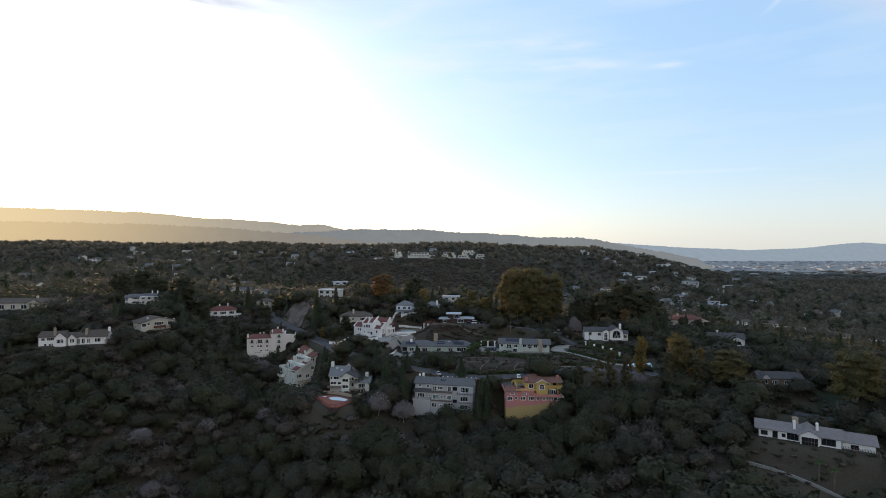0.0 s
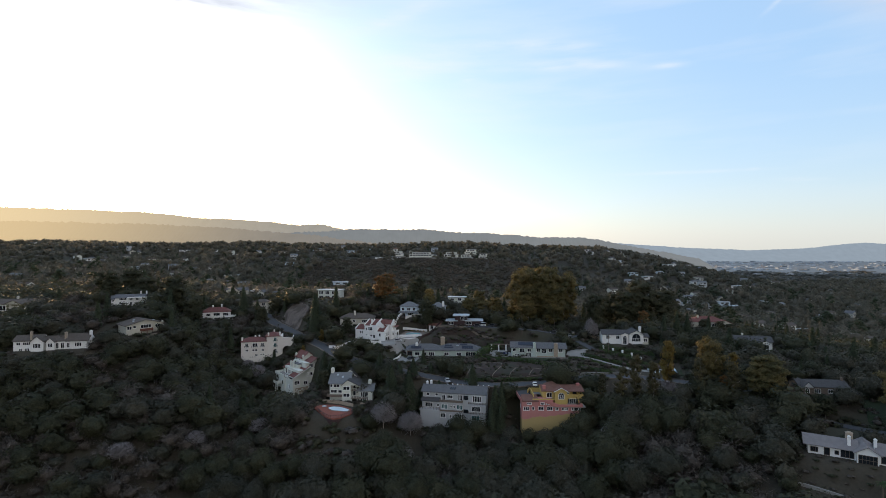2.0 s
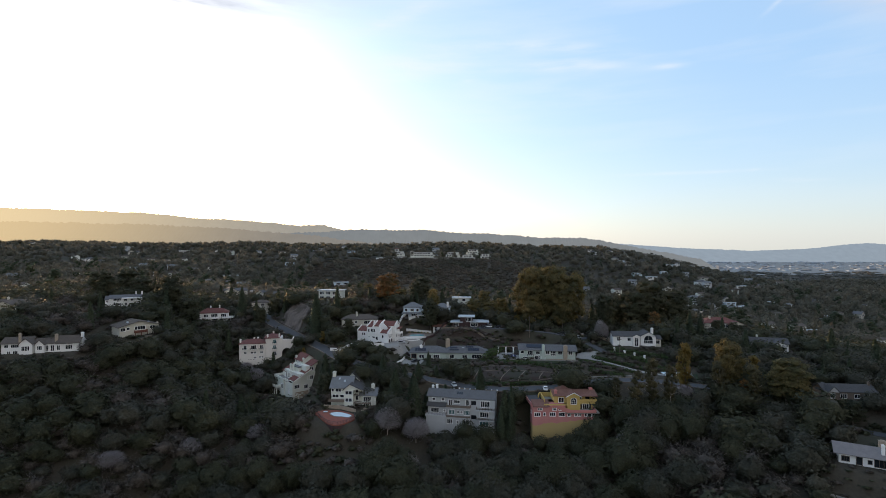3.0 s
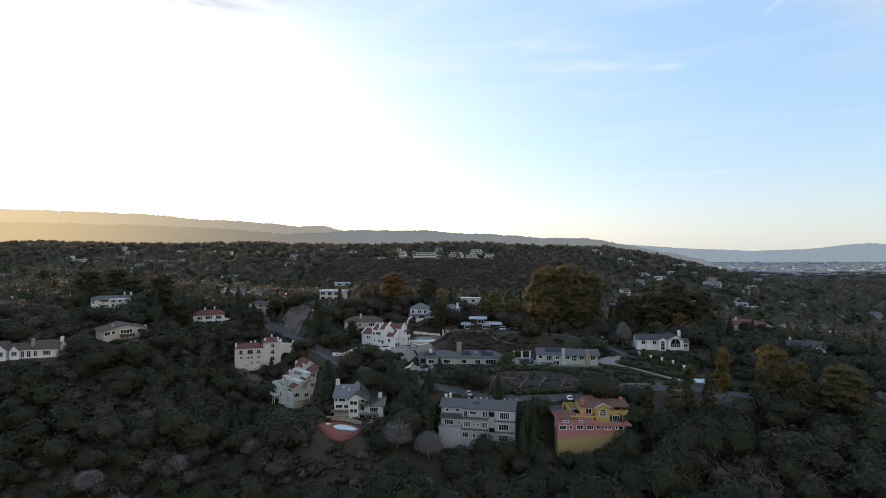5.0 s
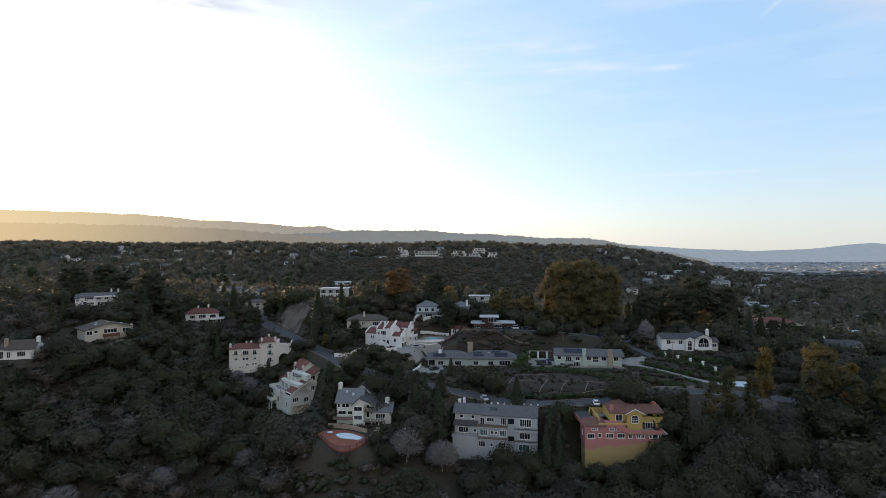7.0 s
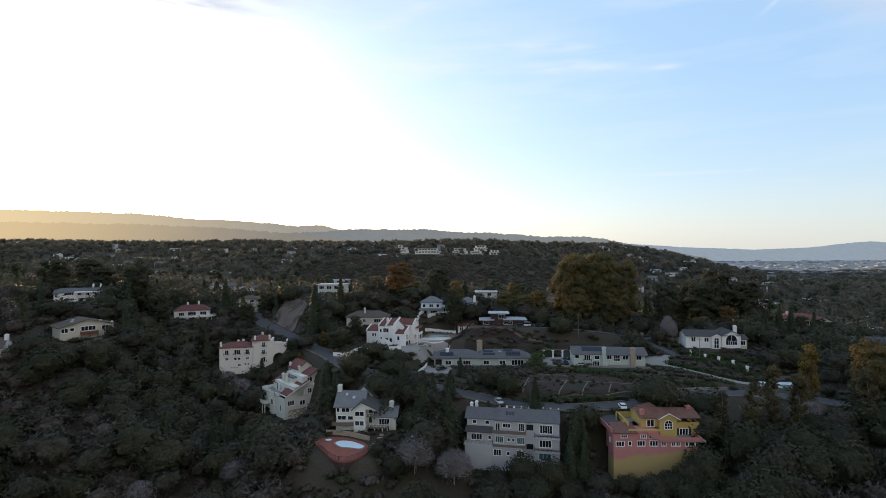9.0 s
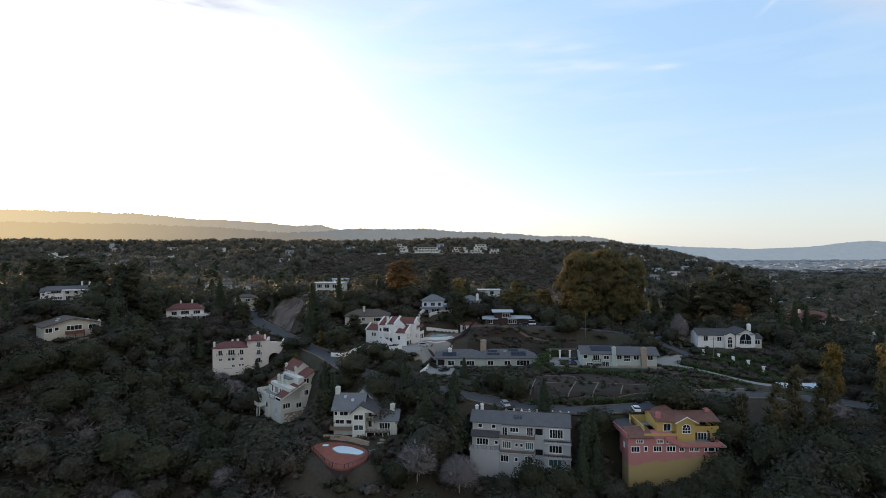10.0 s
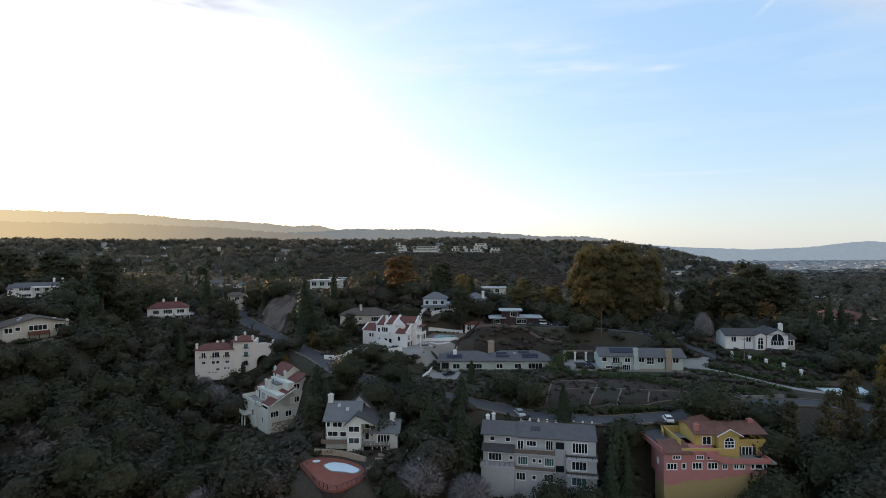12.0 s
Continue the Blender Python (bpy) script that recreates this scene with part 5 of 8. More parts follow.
def simple_house(name, m, label, wx, dy, hgt, wall, roof, kind="hip", rise=2.0, wins=(), chims=(), over=0.6, trim=None, base=3.0):
    h = thing(name, m, label, "house")
    block(h, 0, wx, 0, dy, -base, hgt, wall, [(w[0], w[1], w[2], w[3] + base, w[4] + base, *w[5:]) for w in wins], trim)
    if kind == "hip":
        hip_roof(h, 0, wx, 0, dy, hgt, rise, roof, over)
    elif kind == "flat":
        part("roof", Geo().box(-over, wx + over, -over, dy + over, hgt, hgt + 0.35), roof, h)
    else:
        gable_roof(h, 0, wx, 0, dy, hgt, rise, roof, kind, over, wall)
    for x, y, z in chims:
        chimney(h, x, y, max(0, z - 4), z, 1.0, 0.8, wall)
    return h


def solar(h, x0, x1, y0, slope, z0, cols, rows):
    for i in range(cols):
        for j in range(rows):
            xa = x0 + (x1 - x0) * i / cols
            ya = y0 + j * 1.15
            za = z0 + j * 1.15 * slope
            part("solar_panel", Geo().prism([(ya, za), (ya + 1.05, za + 1.05 * slope), (ya + 1.05, za + 1.05 * slope + 0.07), (ya, za + 0.07)], xa, xa + (x1 - x0) / cols - 0.08, "x"), M_SOLAR, h)


def colonial():
    h = simple_house("colonial_house", at(-194.5, 315.0, 46.4, 24, (0.66, 0.86, 0.8)), "white two-storey colonial house with columns and a grey roof", 25.5, 9, 6.0, M_WHITE, M_SHINGLE, "x", 1.9,
                     [("S", 3.2, 8.6, 4.3, 5.5, 5, 1), ("S", 11.0, 13.2, 4.0, 5.4, 3, 1), ("S", 16.0, 17.8, 4.0, 5.4, 2, 1), ("S", 21.0, 23.2, 4.0, 5.4, 3, 1),
                      ("S", 3.2, 9.0, 1.2, 2.4, 5, 1), ("S", 11.4, 13.0, 0.6, 2.6, 2, 1), ("S", 15.9, 17.6, 0.1, 2.4, 1, 1), ("S", 21.0, 23.2, 0.8, 2.4, 3, 1)],
                     [(19.0, 5.2, 9.8), (23.6, 4.6, 9.8)], 0.8)
    part("porch_roof", Geo().box(9.6, 25.9, -2.2, -0.05, 5.7, 6.3), M_TRIM, h)
    for x in (10.0, 15.2, 19.8, 25.4):
        part("column", Geo().tube((x, -1.8, -0.6), (x, -1.8, 5.7), 0.28, 0.24, 8), M_TRIM, h)
    block(h, -3.0, 0, 1.0, 8.0, -3, 5.0, M_WHITE, [("S", 0.8, 2.2, 3.2 + 3, 4.4 + 3, 2, 1)])
    gable_roof(h, -3.2, 4.0, 1.0, 8.0, 5.0, 2.2, M_SHINGLE, "x", 0.4, M_WHITE)
    return h


def gable_house():
    h = simple_house("gable_house", at(-159.4, 269.0, 37.4, 48, (0.85, 1, 1)), "tan house with a broad low gable roof above the woods", 20.0, 12, 4.4, M_TAN, M_BROWNSHINGLE, "y", 2.3,
                     [("S", 3.6, 5.0, 2.9, 4.0, 1, 1), ("S", 7.6, 13.0, 2.6, 4.2, 4, 1), ("S", 0.5, 2.8, 2.4, 3.9, 2, 1), ("S", 15.4, 18.0, 2.6, 4.0, 2, 1)], [(19.6, 1.0, 5.0)], 1.0)
    balcony(h, 7.2, 13.6, -1.8, 0, 1.6, M_REDWOOD, M_REDWOOD, True, 0.9)
    for x in (7.4, 10.4, 13.4):
        part("post", Geo().box(x - 0.12, x + 0.12, -1.7, -1.46, -3, 1.3), M_REDWOOD, h)
    for x, y in ((5.2, 4.0), (6.4, 7.0), (16.4, 5.0)):
        z = 4.75 + 2.3 * (1 - abs(x - 10.0) / 10.0)
        part("skylight", Geo().box(x - 0.5, x + 0.5, y - 0.6, y + 0.6, z - 0.15, z + 0.12), M_FLATROOF, h)
    return h


def long_house():
    h = thing("long_house", at(-195.3, 246.0, 34.2, 14, (0.72, 0.8, 0.85)), "long white house with twin front gables and a brown roof", "house")
    block(h, 0, 15.0, 0, 9, -4, 5.0, M_WHITE, [("S", 1.6, 3.6, 6.8, 8.2, 2, 1), ("S", 5.0, 9.0, 6.8, 8.2, 4, 1), ("S", 3.0, 4.6, 3.6, 5.0, 2, 1), ("S", 6.0, 8.4, 3.6, 5.0, 3, 1)])
    gable_roof(h, 0, 15.0, 0, 9, 5.0, 2.4, M_BROWNSHINGLE, "x", 0.6, M_WHITE)
    block(h, 10.5, 17.0, -2.6, 6, -4, 4.8, M_WHITE, [("S", 1.2, 5.2, 5.4, 7.6, 5, 1)])
    gable_roof(h, 10.5, 17.0, -2.6, 6, 4.8, 2.6, M_BROWNSHINGLE, "y", 0.5, M_WHITE)
    block(h, 17.0, 40.0, 0.5, 9, -3, 4.2, M_WHITE, [("S", 5.4, 7.0, 3.3, 6.2, 2, 1), ("S", 8.2, 10.0, 3.3, 6.2, 2, 1), ("S", 11.5, 13.0, 3.6, 6.0, 2, 1), ("S", 16.0, 19.5, 4.0, 6.0, 4, 1)])
    block(h, 18.2, 22.6, -1.6, 5, -3, 4.2, M_WHITE, [("S", 1.0, 3.4, 4.4, 6.4, 3, 1)])
    gable_roof(h, 18.2, 22.6, -1.6, 5, 4.2, 2.0, M_BROWNSHINGLE, "y", 0.5, M_WHITE)
    gable_roof(h, 16.5, 28, 0.5, 9, 4.2, 2.2, M_BROWNSHINGLE, "x", 0.5, M_WHITE)
    gable_roof(h, 28.4, 40.6, 0.0, 9.4, 4.2, 3.2, M_BROWNSHINGLE, "x", 0.5, M_WHITE)
    chimney(h, 9.4, 0.6, 2, 9.6, 1.2, 1.0, M_STONE)
    chimney(h, 27.6, 2.0, 2, 8.4, 1.4, 1.2, M_STONE)
    chimney(h, 40.6, 4.0, 0, 8.6, 1.2, 1.6, M_WHITE)
    return h


def deck_house():
    h = simple_house("deck_house", at(-157.5, 344.0, 33.6, 20, (0.78, 0.9, 1.0)), "white house with a red tile roof and long decks", 21.0, 9, 5.4, M_WHITE, M_REDTILE, "hip", 2.6,
                     [("S", 3.0, 6.0, 3.0, 4.6, 3, 1), ("S", 8.4, 13.0, 2.9, 4.8, 4, 1), ("S", 15.6, 19.4, 2.9, 4.8, 3, 1), ("S", 9.0, 13.0, 0.0, 1.8, 3, 1), ("S", 15.0, 19.0, 0.0, 1.8, 3, 1)],
                     [(7.6, 5.0, 9.2), (14.2, 5.6, 9.6)])
    balcony(h, 7.6, 23.0, -2.4, 0, 2.5, M_WHITE, M_TRIM, False, 1.0)
    balcony(h, 9.0, 24.0, -3.2, -0.3, -0.8, M_WHITE, M_TRIM, False, 1.0)
    balcony(h, 21.0, 26.0, -1.0, 6.0, 2.5, M_WHITE, M_TRIM, False, 1.0)
    for x in (8.4, 13.0, 18.0, 22.6):
        part("post", Geo().box(x - 0.12, x + 0.12, -2.2, -1.96, -4, 2.2), M_TRIM, h)
    return h


def tan_house():
    return simple_house("tan_house", at(-66.0, 325.5, 32.3, 3), "pale tan house with a brown hip roof behind the villa", 20.0, 10, 5.4, M_TAN, M_BROWNSHINGLE, "hip", 2.6,
                        [("S", 2.4, 4.4, 0.6, 2.4, 2, 1), ("S", 2.4, 4.4, 3.4, 4.7, 2, 1), ("S", 7.6, 9.0, 3.4, 4.7, 2, 1), ("S", 13.0, 17.0, 3.0, 4.7, 4, 1), ("S", 12.0, 15.0, 0.4, 2.2, 3, 1)], [(8.4, 3.0, 9.4)])


def blue_house():
    h = simple_house("blue_house", at(-31.5, 344.5, 36.6, -4), "pale blue two-storey house with slate blue hip roofs", 10.5, 9, 6.2, M_PALEBLUE, M_BLUESLATE, "hip", 2.8,
                     [("S", 1.0, 2.4, 3.8, 5.4, 1, 1), ("S", 4.4, 6.4, 3.8, 5.4, 2, 1), ("S", 8.0, 9.4, 3.8, 5.4, 1, 1), ("S", 1.0, 3.0, 0.4, 2.0, 2, 1), ("S", 5.0, 8.4, 0.4, 2.2, 3, 1)])
    block(h, 10.5, 19.0, 2.0, 9, -3, 4.2, M_PALEBLUE, [("S", 1.0, 3.0, 4.0, 6.4, 2, 1), ("S", 4.6, 7.0, 4.0, 6.4, 3, 1)])
    hip_roof(h, 10.0, 19.4, 1.0, 9.6, 3.2, 1.6, M_BLUESLATE, 0.6)
    block(h, 19.0, 28.5, 0.6, 9, -3, 6.0, M_PALEBLUE, [("S", 1.0, 3.0, 6.8, 8.4, 2, 1), ("S", 5.4, 7.4, 6.8, 8.4, 2, 1), ("S", 1.0, 3.6, 3.4, 5.4, 3, 1)])
    hip_roof(h, 19.0, 28.5, 0.6, 9, 6.0, 2.6, M_BLUESLATE, 0.6)
    part("porch_roof", Geo().prism([(-2.4, 2.6), (0, 3.2), (0, 3.4), (-2.4, 2.8)], -0.8, 10.8, "x"), M_BLUESLATE, h)
    chimney(h, 27.4, 1.0, 6, 9.4, 1.2, 1.0, M_WHITE)
    return h


def flat_house():
    h = thing("flat_roof_house", at(-1.6, 331.0, 32.8, -4, (0.78, 1, 1)), "dark red modernist house with pale flat roofs", "house")
    block(h, 0, 27.0, 0, 9, -2, 2.7, M_DARKWOOD, [("S", 1.4, 4.6, 2.6, 4.3, 3, 1), ("S", 14.0, 19.0, 2.6, 4.3, 4, 1)])
    part("roof", Geo().box(-1.5, 8.0, -1.2, 9.5, 2.7, 3.1), M_FLATROOF, h)
    part("roof", Geo().box(13.5, 28.0, -1.2, 9.5, 2.9, 3.3), M_FLATROOF, h)
    block(h, 6.0, 15.5, 1.0, 8, 2.7, 5.8, M_DARKWOOD, [("S", 4.6, 8.6, 0.6, 2.6, 4, 1)])
    part("roof", Geo().box(4.4, 17.2, -0.4, 9.0, 5.8, 6.2), M_FLATROOF, h)
    return h


def mid_ranch():
    h = thing("grey_ranch_house", at(-24.0, 294.0, 21.2, -1), "low pale ranch house with grey hip roofs and solar panels", "house")
    block(h, 0, 19.0, 0.8, 11, -3, 3.6, M_SAGE, [("S", 0.6, 3.0, 4.0, 6.0, 2, 1, {"trim": M_REDWOOD}), ("S", 4.6, 7.0, 3.9, 5.6, 2, 1), ("S", 9.4, 10.8, 3.9, 5.6, 1, 1), ("S", 12.0, 15.0, 3.9, 5.6, 3, 1)])
    hip_roof(h, 0, 19.0, 0.8, 11, 3.6, 2.6, M_SHINGLE, 0.8)
    block(h, 17.5, 40.0, 2.4, 12, -3, 3.2, M_SAGE, [("S", 3.0, 5.2, 3.6, 5.2, 2, 1), ("S", 9.6, 12.0, 3.6, 5.2, 2, 1), ("S", 14.6, 19.6, 3.4, 5.4, 4, 1)])
    hip_roof(h, 17.5, 40.0, 2.4, 12, 3.2, 2.8, M_SHINGLE, 0.8)
    for x in (1.2, 5.4):
        part("garage_door", Geo().box(x, x + 3.4, 0.68, 0.79, -2.9, -0.4), M_TRIM, h)
    chimney(h, 5.4, 4.0, 3, 6.8, 1.4, 1.2, M_WHITE)
    chimney(h, 19.4, 12.6, 2, 8.6, 2.4, 1.8, M_STONE)
    solar(h, 2.4, 8.0, 1.4, 0.44, 4.55, 5, 2)
    solar(h, 20.4, 25.4, 3.4, 0.5, 4.45, 4, 1)
    solar(h, 20.6, 24.6, 5.0, 0.5, 5.25, 3, 1)
    solar(h, 30.0, 36.0, 3.0, 0.5, 4.25, 5, 2)
    solar(h, 29.0, 33.0, 5.6, 0.5, 5.55, 4, 1)
    for x in (27.0, 27.6):
        part("skylight", Geo().box(x, x + 1.2, 5.2, 6.4, 5.1, 5.6 if x < 27.3 else 5.2), M_FLATROOF, h)
    return h


def right_ranch():
    h = thing("sage_ranch_house", at(31.8, 287.3, 23.0, -6, (0.88, 1, 1)), "sage-green ranch house with a grey roof and stone chimney", "house")
    block(h, 0, 31.5, 0, 9, -3, 5.0, M_SAGE, [("S", 0.7, 2.4, 6.0, 7.4, 1, 1), ("S", 4.8, 7.4, 5.4, 7.4, 3, 1), ("S", 9.4, 11.4, 5.8, 7.2, 2, 1), ("S", 14.8, 16.8, 5.8, 7.4, 2, 1), ("S", 17.8, 20.4, 5.2, 7.4, 3, 2),
                                              ("S", 21.8, 24.0, 5.8, 7.4, 2, 1), ("S", 27.6, 29.8, 5.8, 7.4, 2, 1), ("S", 8.6, 11.4, 3.0, 5.0, 4, 1), ("S", 2.0, 4.6, 3.6, 4.4, 3, 1), ("S", 12.6, 14.4, 3.7, 4.6, 2, 1)])
    gable_roof(h, -0.2, 14.5, 0, 9, 5.0, 2.0, M_SHINGLE, "x", 0.7, M_SAGE)
    gable_roof(h, 14.0, 31.8, -0.3, 9.3, 4.8, 2.0, M_SHINGLE, "x", 0.7, M_SAGE)
    part("solar_panel", Geo().prism([(1.2, 5.82), (3.8, 6.98), (3.8, 7.08), (1.2, 5.92)], 4.0, 13.0, "x"), M_SOLAR, h)
    chimney(h, 13.4, -0.5, -2.9, 7.4, 1.6, 1.0, M_SAGE)
    chimney(h, 25.8, -0.6, -2.9, 7.2, 2.2, 1.2, M_STONE)
    balcony(h, 4.4, 7.8, -1.4, 0, 2.0, M_SAGE, M_METAL, False, 0.9)
    part("stone_wall", Geo().box(15.0, 24.0, -1.6, -1.2, -3, 0.9), M_STONE, h)
    for x0, x1 in ((1.0, 8.3), (15.2, 24.4), (27.2, 31.4)):
        part("stone_facing", Geo().box(x0, x1, -0.18, -0.02, -3, 0.45), M_STONE, h)
    return h


def arch_house():
    h = thing("arch_window_house", at(84.2, 301.5, 27.2, -7, (0.83, 1, 0.97)), "white house with a large arched window and dark roof", "house")
    block(h, 0, 16.0, 1.4, 10, -3, 5.2, M_WHITE, [("S", 2.6, 4.6, 5.6, 7.6, 2, 1), ("S", 9.0, 11.0, 5.6, 7.4, 2, 1)])
    gable_roof(h, 0, 17.0, 1.4, 10, 5.2, 1.9, M_DARKSHINGLE, "x", 0.6, M_WHITE)
    block(h, 12.0, 16.4, -0.4, 5, -3, 5.4, M_ROSE, [("S", 1.0, 3.2, 3.2, 6.6, 2, 2, {"arch": True})])
    gable_roof(h, 12.0, 16.4, -0.4, 6, 5.4, 1.0, M_DARKSHINGLE, "y", 0.3, M_WHITE)
    block(h, 17.0, 26.0, 0, 10, -3, 5.4, M_WHITE, [("S", 1.8, 7.2, 4.6, 6.3, 5, 1, {"arch": True}), ("S", 2.6, 7.6, 0.8, 3.2, 4, 1)])
    gable_roof(h, 17.0, 26.0, 0, 10, 5.8, 1.9, M_DARKSHINGLE, "y", 0.6, M_WHITE)
    block(h, 26.0, 29.6, 1.2, 9, -3, 4.0, M_TAN, [("S", 0.6, 2.8, 4.4, 6.2, 2, 1)])
    gable_roof(h, 26.0, 29.8, 1.2, 9, 4.0, 1.4, M_DARKSHINGLE, "x", 0.5, M_TAN)
    chimney(h, 24.6, 3.0, 4, 9.4, 1.4, 1.2, M_WHITE)
    return h


def long_ranch():
    h = thing("long_ranch_house", at(116.5, 188.0, 12.2, -31, (0.78, 0.85, 0.9)), "long white ranch house with a pale grey shingle roof", "house")
    block(h, 0, 16, 0.8, 10, -4, 3.4, M_WHITE, [("S", 1.0, 3.4, 4.6, 6.2, 3, 1), ("S", 5.6, 7.4, 4.0, 6.6, 1, 1), ("S", 9.2, 10.4, 4.8, 6.0, 1, 1), ("S", 11.2, 15.4, 4.2, 6.9, 3, 1)], M_WOOD)
    gable_roof(h, -1.0, 16.5, 0.4, 10, 3.4, 2.2, M_PALESHINGLE, "x", 0.8, M_WHITE)
    block(h, 16, 23, -1.6, 10, -4, 3.4, M_WHITE, [("S", 0.6, 6.4, 3.6, 6.6, 5, 2), ("S", 0.6, 6.4, 1.0, 3.0, 5, 1)], M_WOOD)
    gable_roof(h, 15.6, 23.4, -1.6, 10, 3.4, 2.2, M_PALESHINGLE, "y", 0.7, M_WHITE)
    block(h, 23, 31, 0, 10, -4, 3.4, M_WHITE, [("S", 1.0, 6.0, 4.4, 6.8, 3, 1)], M_WOOD)
    gable_roof(h, 23, 31.4, 0, 10, 3.4, 2.4, M_PALESHINGLE, "x", 0.7, M_WHITE)
    block(h, 31.6, 43, 1.5, 11, -4, 2.6, M_WHITE, [("S", 3.0, 5.6, 4.0, 5.6, 2, 1)], M_WOOD)
    gable_roof(h, 30.8, 43.5, 1.5, 11, 2.6, 2.4, M_PALESHINGLE, "x", 0.7, M_WHITE)
    for x, y in ((14.0, 2.2), (22.6, 3.0)):
        chimney(h, x, y, 2, 7.4, 1.0, 0.9, M_WHITE)
    chimney(h, 14.6, 6.5, 3, 7.6, 2.4, 1.6, M_STONE)
    # pergola over the terrace
    for x in (32.0, 36.0, 40.0, 44.0):
        part("pergola_post", Geo().box(x - 0.12, x + 0.12, -2.6, -2.36, -4, 0.6), M_WOOD, h)
    g = Geo()
    for i in range(14):
        g.box(31.6 + i * 0.95, 31.75 + i * 0.95, -3.0, 1.4, 0.6, 0.8)
    part("pergola_rafters", g, M_WOOD, h)
    return h


def dim_house():
    h = simple_house("slate_roof_house", at(138.0, 222.5, 21.3, -6, (0.7, 0.85, 0.8)), "grey house with a dark slate roof among trees", 26, 9, 4.4, M_WOOD, M_DARKSHINGLE, "x", 2.4,
                     [("S", 3.0, 5.0, 1.2, 3.2, 2, 1), ("S", 8.0, 11.0, 1.2, 3.2, 3, 1), ("S", 15.0, 17.4, 1.4, 3.0, 2, 1), ("S", 20.0, 22.4, 1.4, 3.0, 2, 1)], [(25.0, 4.0, 8.0)])
    gable_roof(h, 0, 6.0, -2.0, 6, 4.4, 2.6, M_DARKSHINGLE, "y", 0.5, M_GREY)
    return h


def carport_house():
    h = simple_house("dark_roof_house", at(164.5, 316.0, 23.3, -18), "dark roofed ranch house with white gable ends", 20, 10, 3.2, M_CREAM, M_DARKSHINGLE, "x", 2.2,
                     [("S", 3.0, 6.0, 0.8, 2.4, 3, 1), ("S", 9.0, 11.0, 0.8, 2.4, 2, 1)], [(6.0, 6, 6.4)])
    block(h, 11.5, 18.0, -6, 4, -3, 3.0, M_WHITE, [("S", 1.2, 5.2, 3.2, 5.2, 1, 1, {"trim": M_WHITE})])
    gable_roof(h, 11.5, 18.0, -6, 6, 3.0, 2.0, M_DARKSHINGLE, "y", 0.7, M_WHITE)
    return h


def red_roof_house():
    h = simple_house("red_roof_house", at(158.5, 352.0, 28.5, -4), "long low house with a broad red tile roof", 21, 11, 3.6, M_TAN, M_REDTILE, "hip", 2.8, [("S", 4.0, 7.0, 1, 2.6, 3, 1), ("S", 12.0, 15.0, 1, 2.6, 3, 1)], [(5.0, 4, 7.2)])
    gable_roof(h, 14.0, 24.0, -3, 8, 2.8, 2.2, M_REDTILE, "y", 0.5, M_TAN)
    return h


def balcony_house():
    h = simple_house("flat_modern_house", at(-102.0, 418.0, 40.5, -6), "pale two-storey house with a flat roof and big windows", 18, 9, 7.0, M_CREAM, M_FLATROOF, "flat", 0,
                     [("S", 1.0, 4.0, 4.0, 6.2, 3, 1), ("S", 6.0, 9.0, 4.0, 6.2, 3, 1), ("S", 11.0, 16.0, 4.0, 6.2, 4, 1), ("S", 1.0, 4.0, 0.6, 2.6, 2, 1), ("S", 6.0, 9.0, 0.6, 2.6, 2, 1), ("S", 11.0, 16.0, 0.6, 2.6, 4, 1)], [], 0.9)
    return h


def small_tan():
    return simple_house("small_house", at(-143.0, 391.0, 36.0, 2), "small tan house with a hip roof among trees", 11, 8, 4.8, M_TAN, M_BROWNSHINGLE, "hip", 1.8, [("S", 2, 4, 2.8, 4.2, 2, 1), ("S", 6.5, 9, 2.8, 4.2, 2, 1), ("S", 4, 6, 0.3, 2, 2, 1)])


def white_flat():
    return simple_house("white_flat_house", at(-0.5, 391.0, 40.0, -4, (0.72, 0.9, 0.95)), "long white house with a pale flat roof behind trees", 18, 9, 4.6, M_CREAM, M_FLATROOF, "flat", 0, [("S", 10, 13, 2.2, 4, 2, 1), ("S", 3, 6, 2.4, 3.8, 3, 1)], [])


def crest_house():
    h = simple_house("crest_house", at(-264.0, 301.0, 44.5, 4), "long tan house with a brown roof on the crest", 34, 10, 4.6, M_TAN, M_BROWNSHINGLE, "x", 2.2,
                     [("S", 2, 4.4, 1.0, 3.6, 2, 1), ("S", 8, 10.5, 1.0, 3.6, 2, 1), ("S", 14, 17, 1.0, 3.6, 2, 1), ("S", 24, 27, 1.0, 3.6, 2, 1)], [(20, 5, 8.0)])
    gable_roof(h, 18.0, 27.0, -2, 8, 4.6, 2.0, M_BROWNSHINGLE, "y", 0.6, M_TAN)
    return h


for make in (crest_house, grey_house, pink_house, pool_house, rose_house, cream_villa, white_villa, colonial, gable_house, long_house, deck_house, tan_house, blue_house, flat_house, mid_ranch,
             right_ranch, arch_house, long_ranch, dim_house, carport_house, red_roof_house, balcony_house, small_tan, white_flat):
    make()

# ---- trees ----

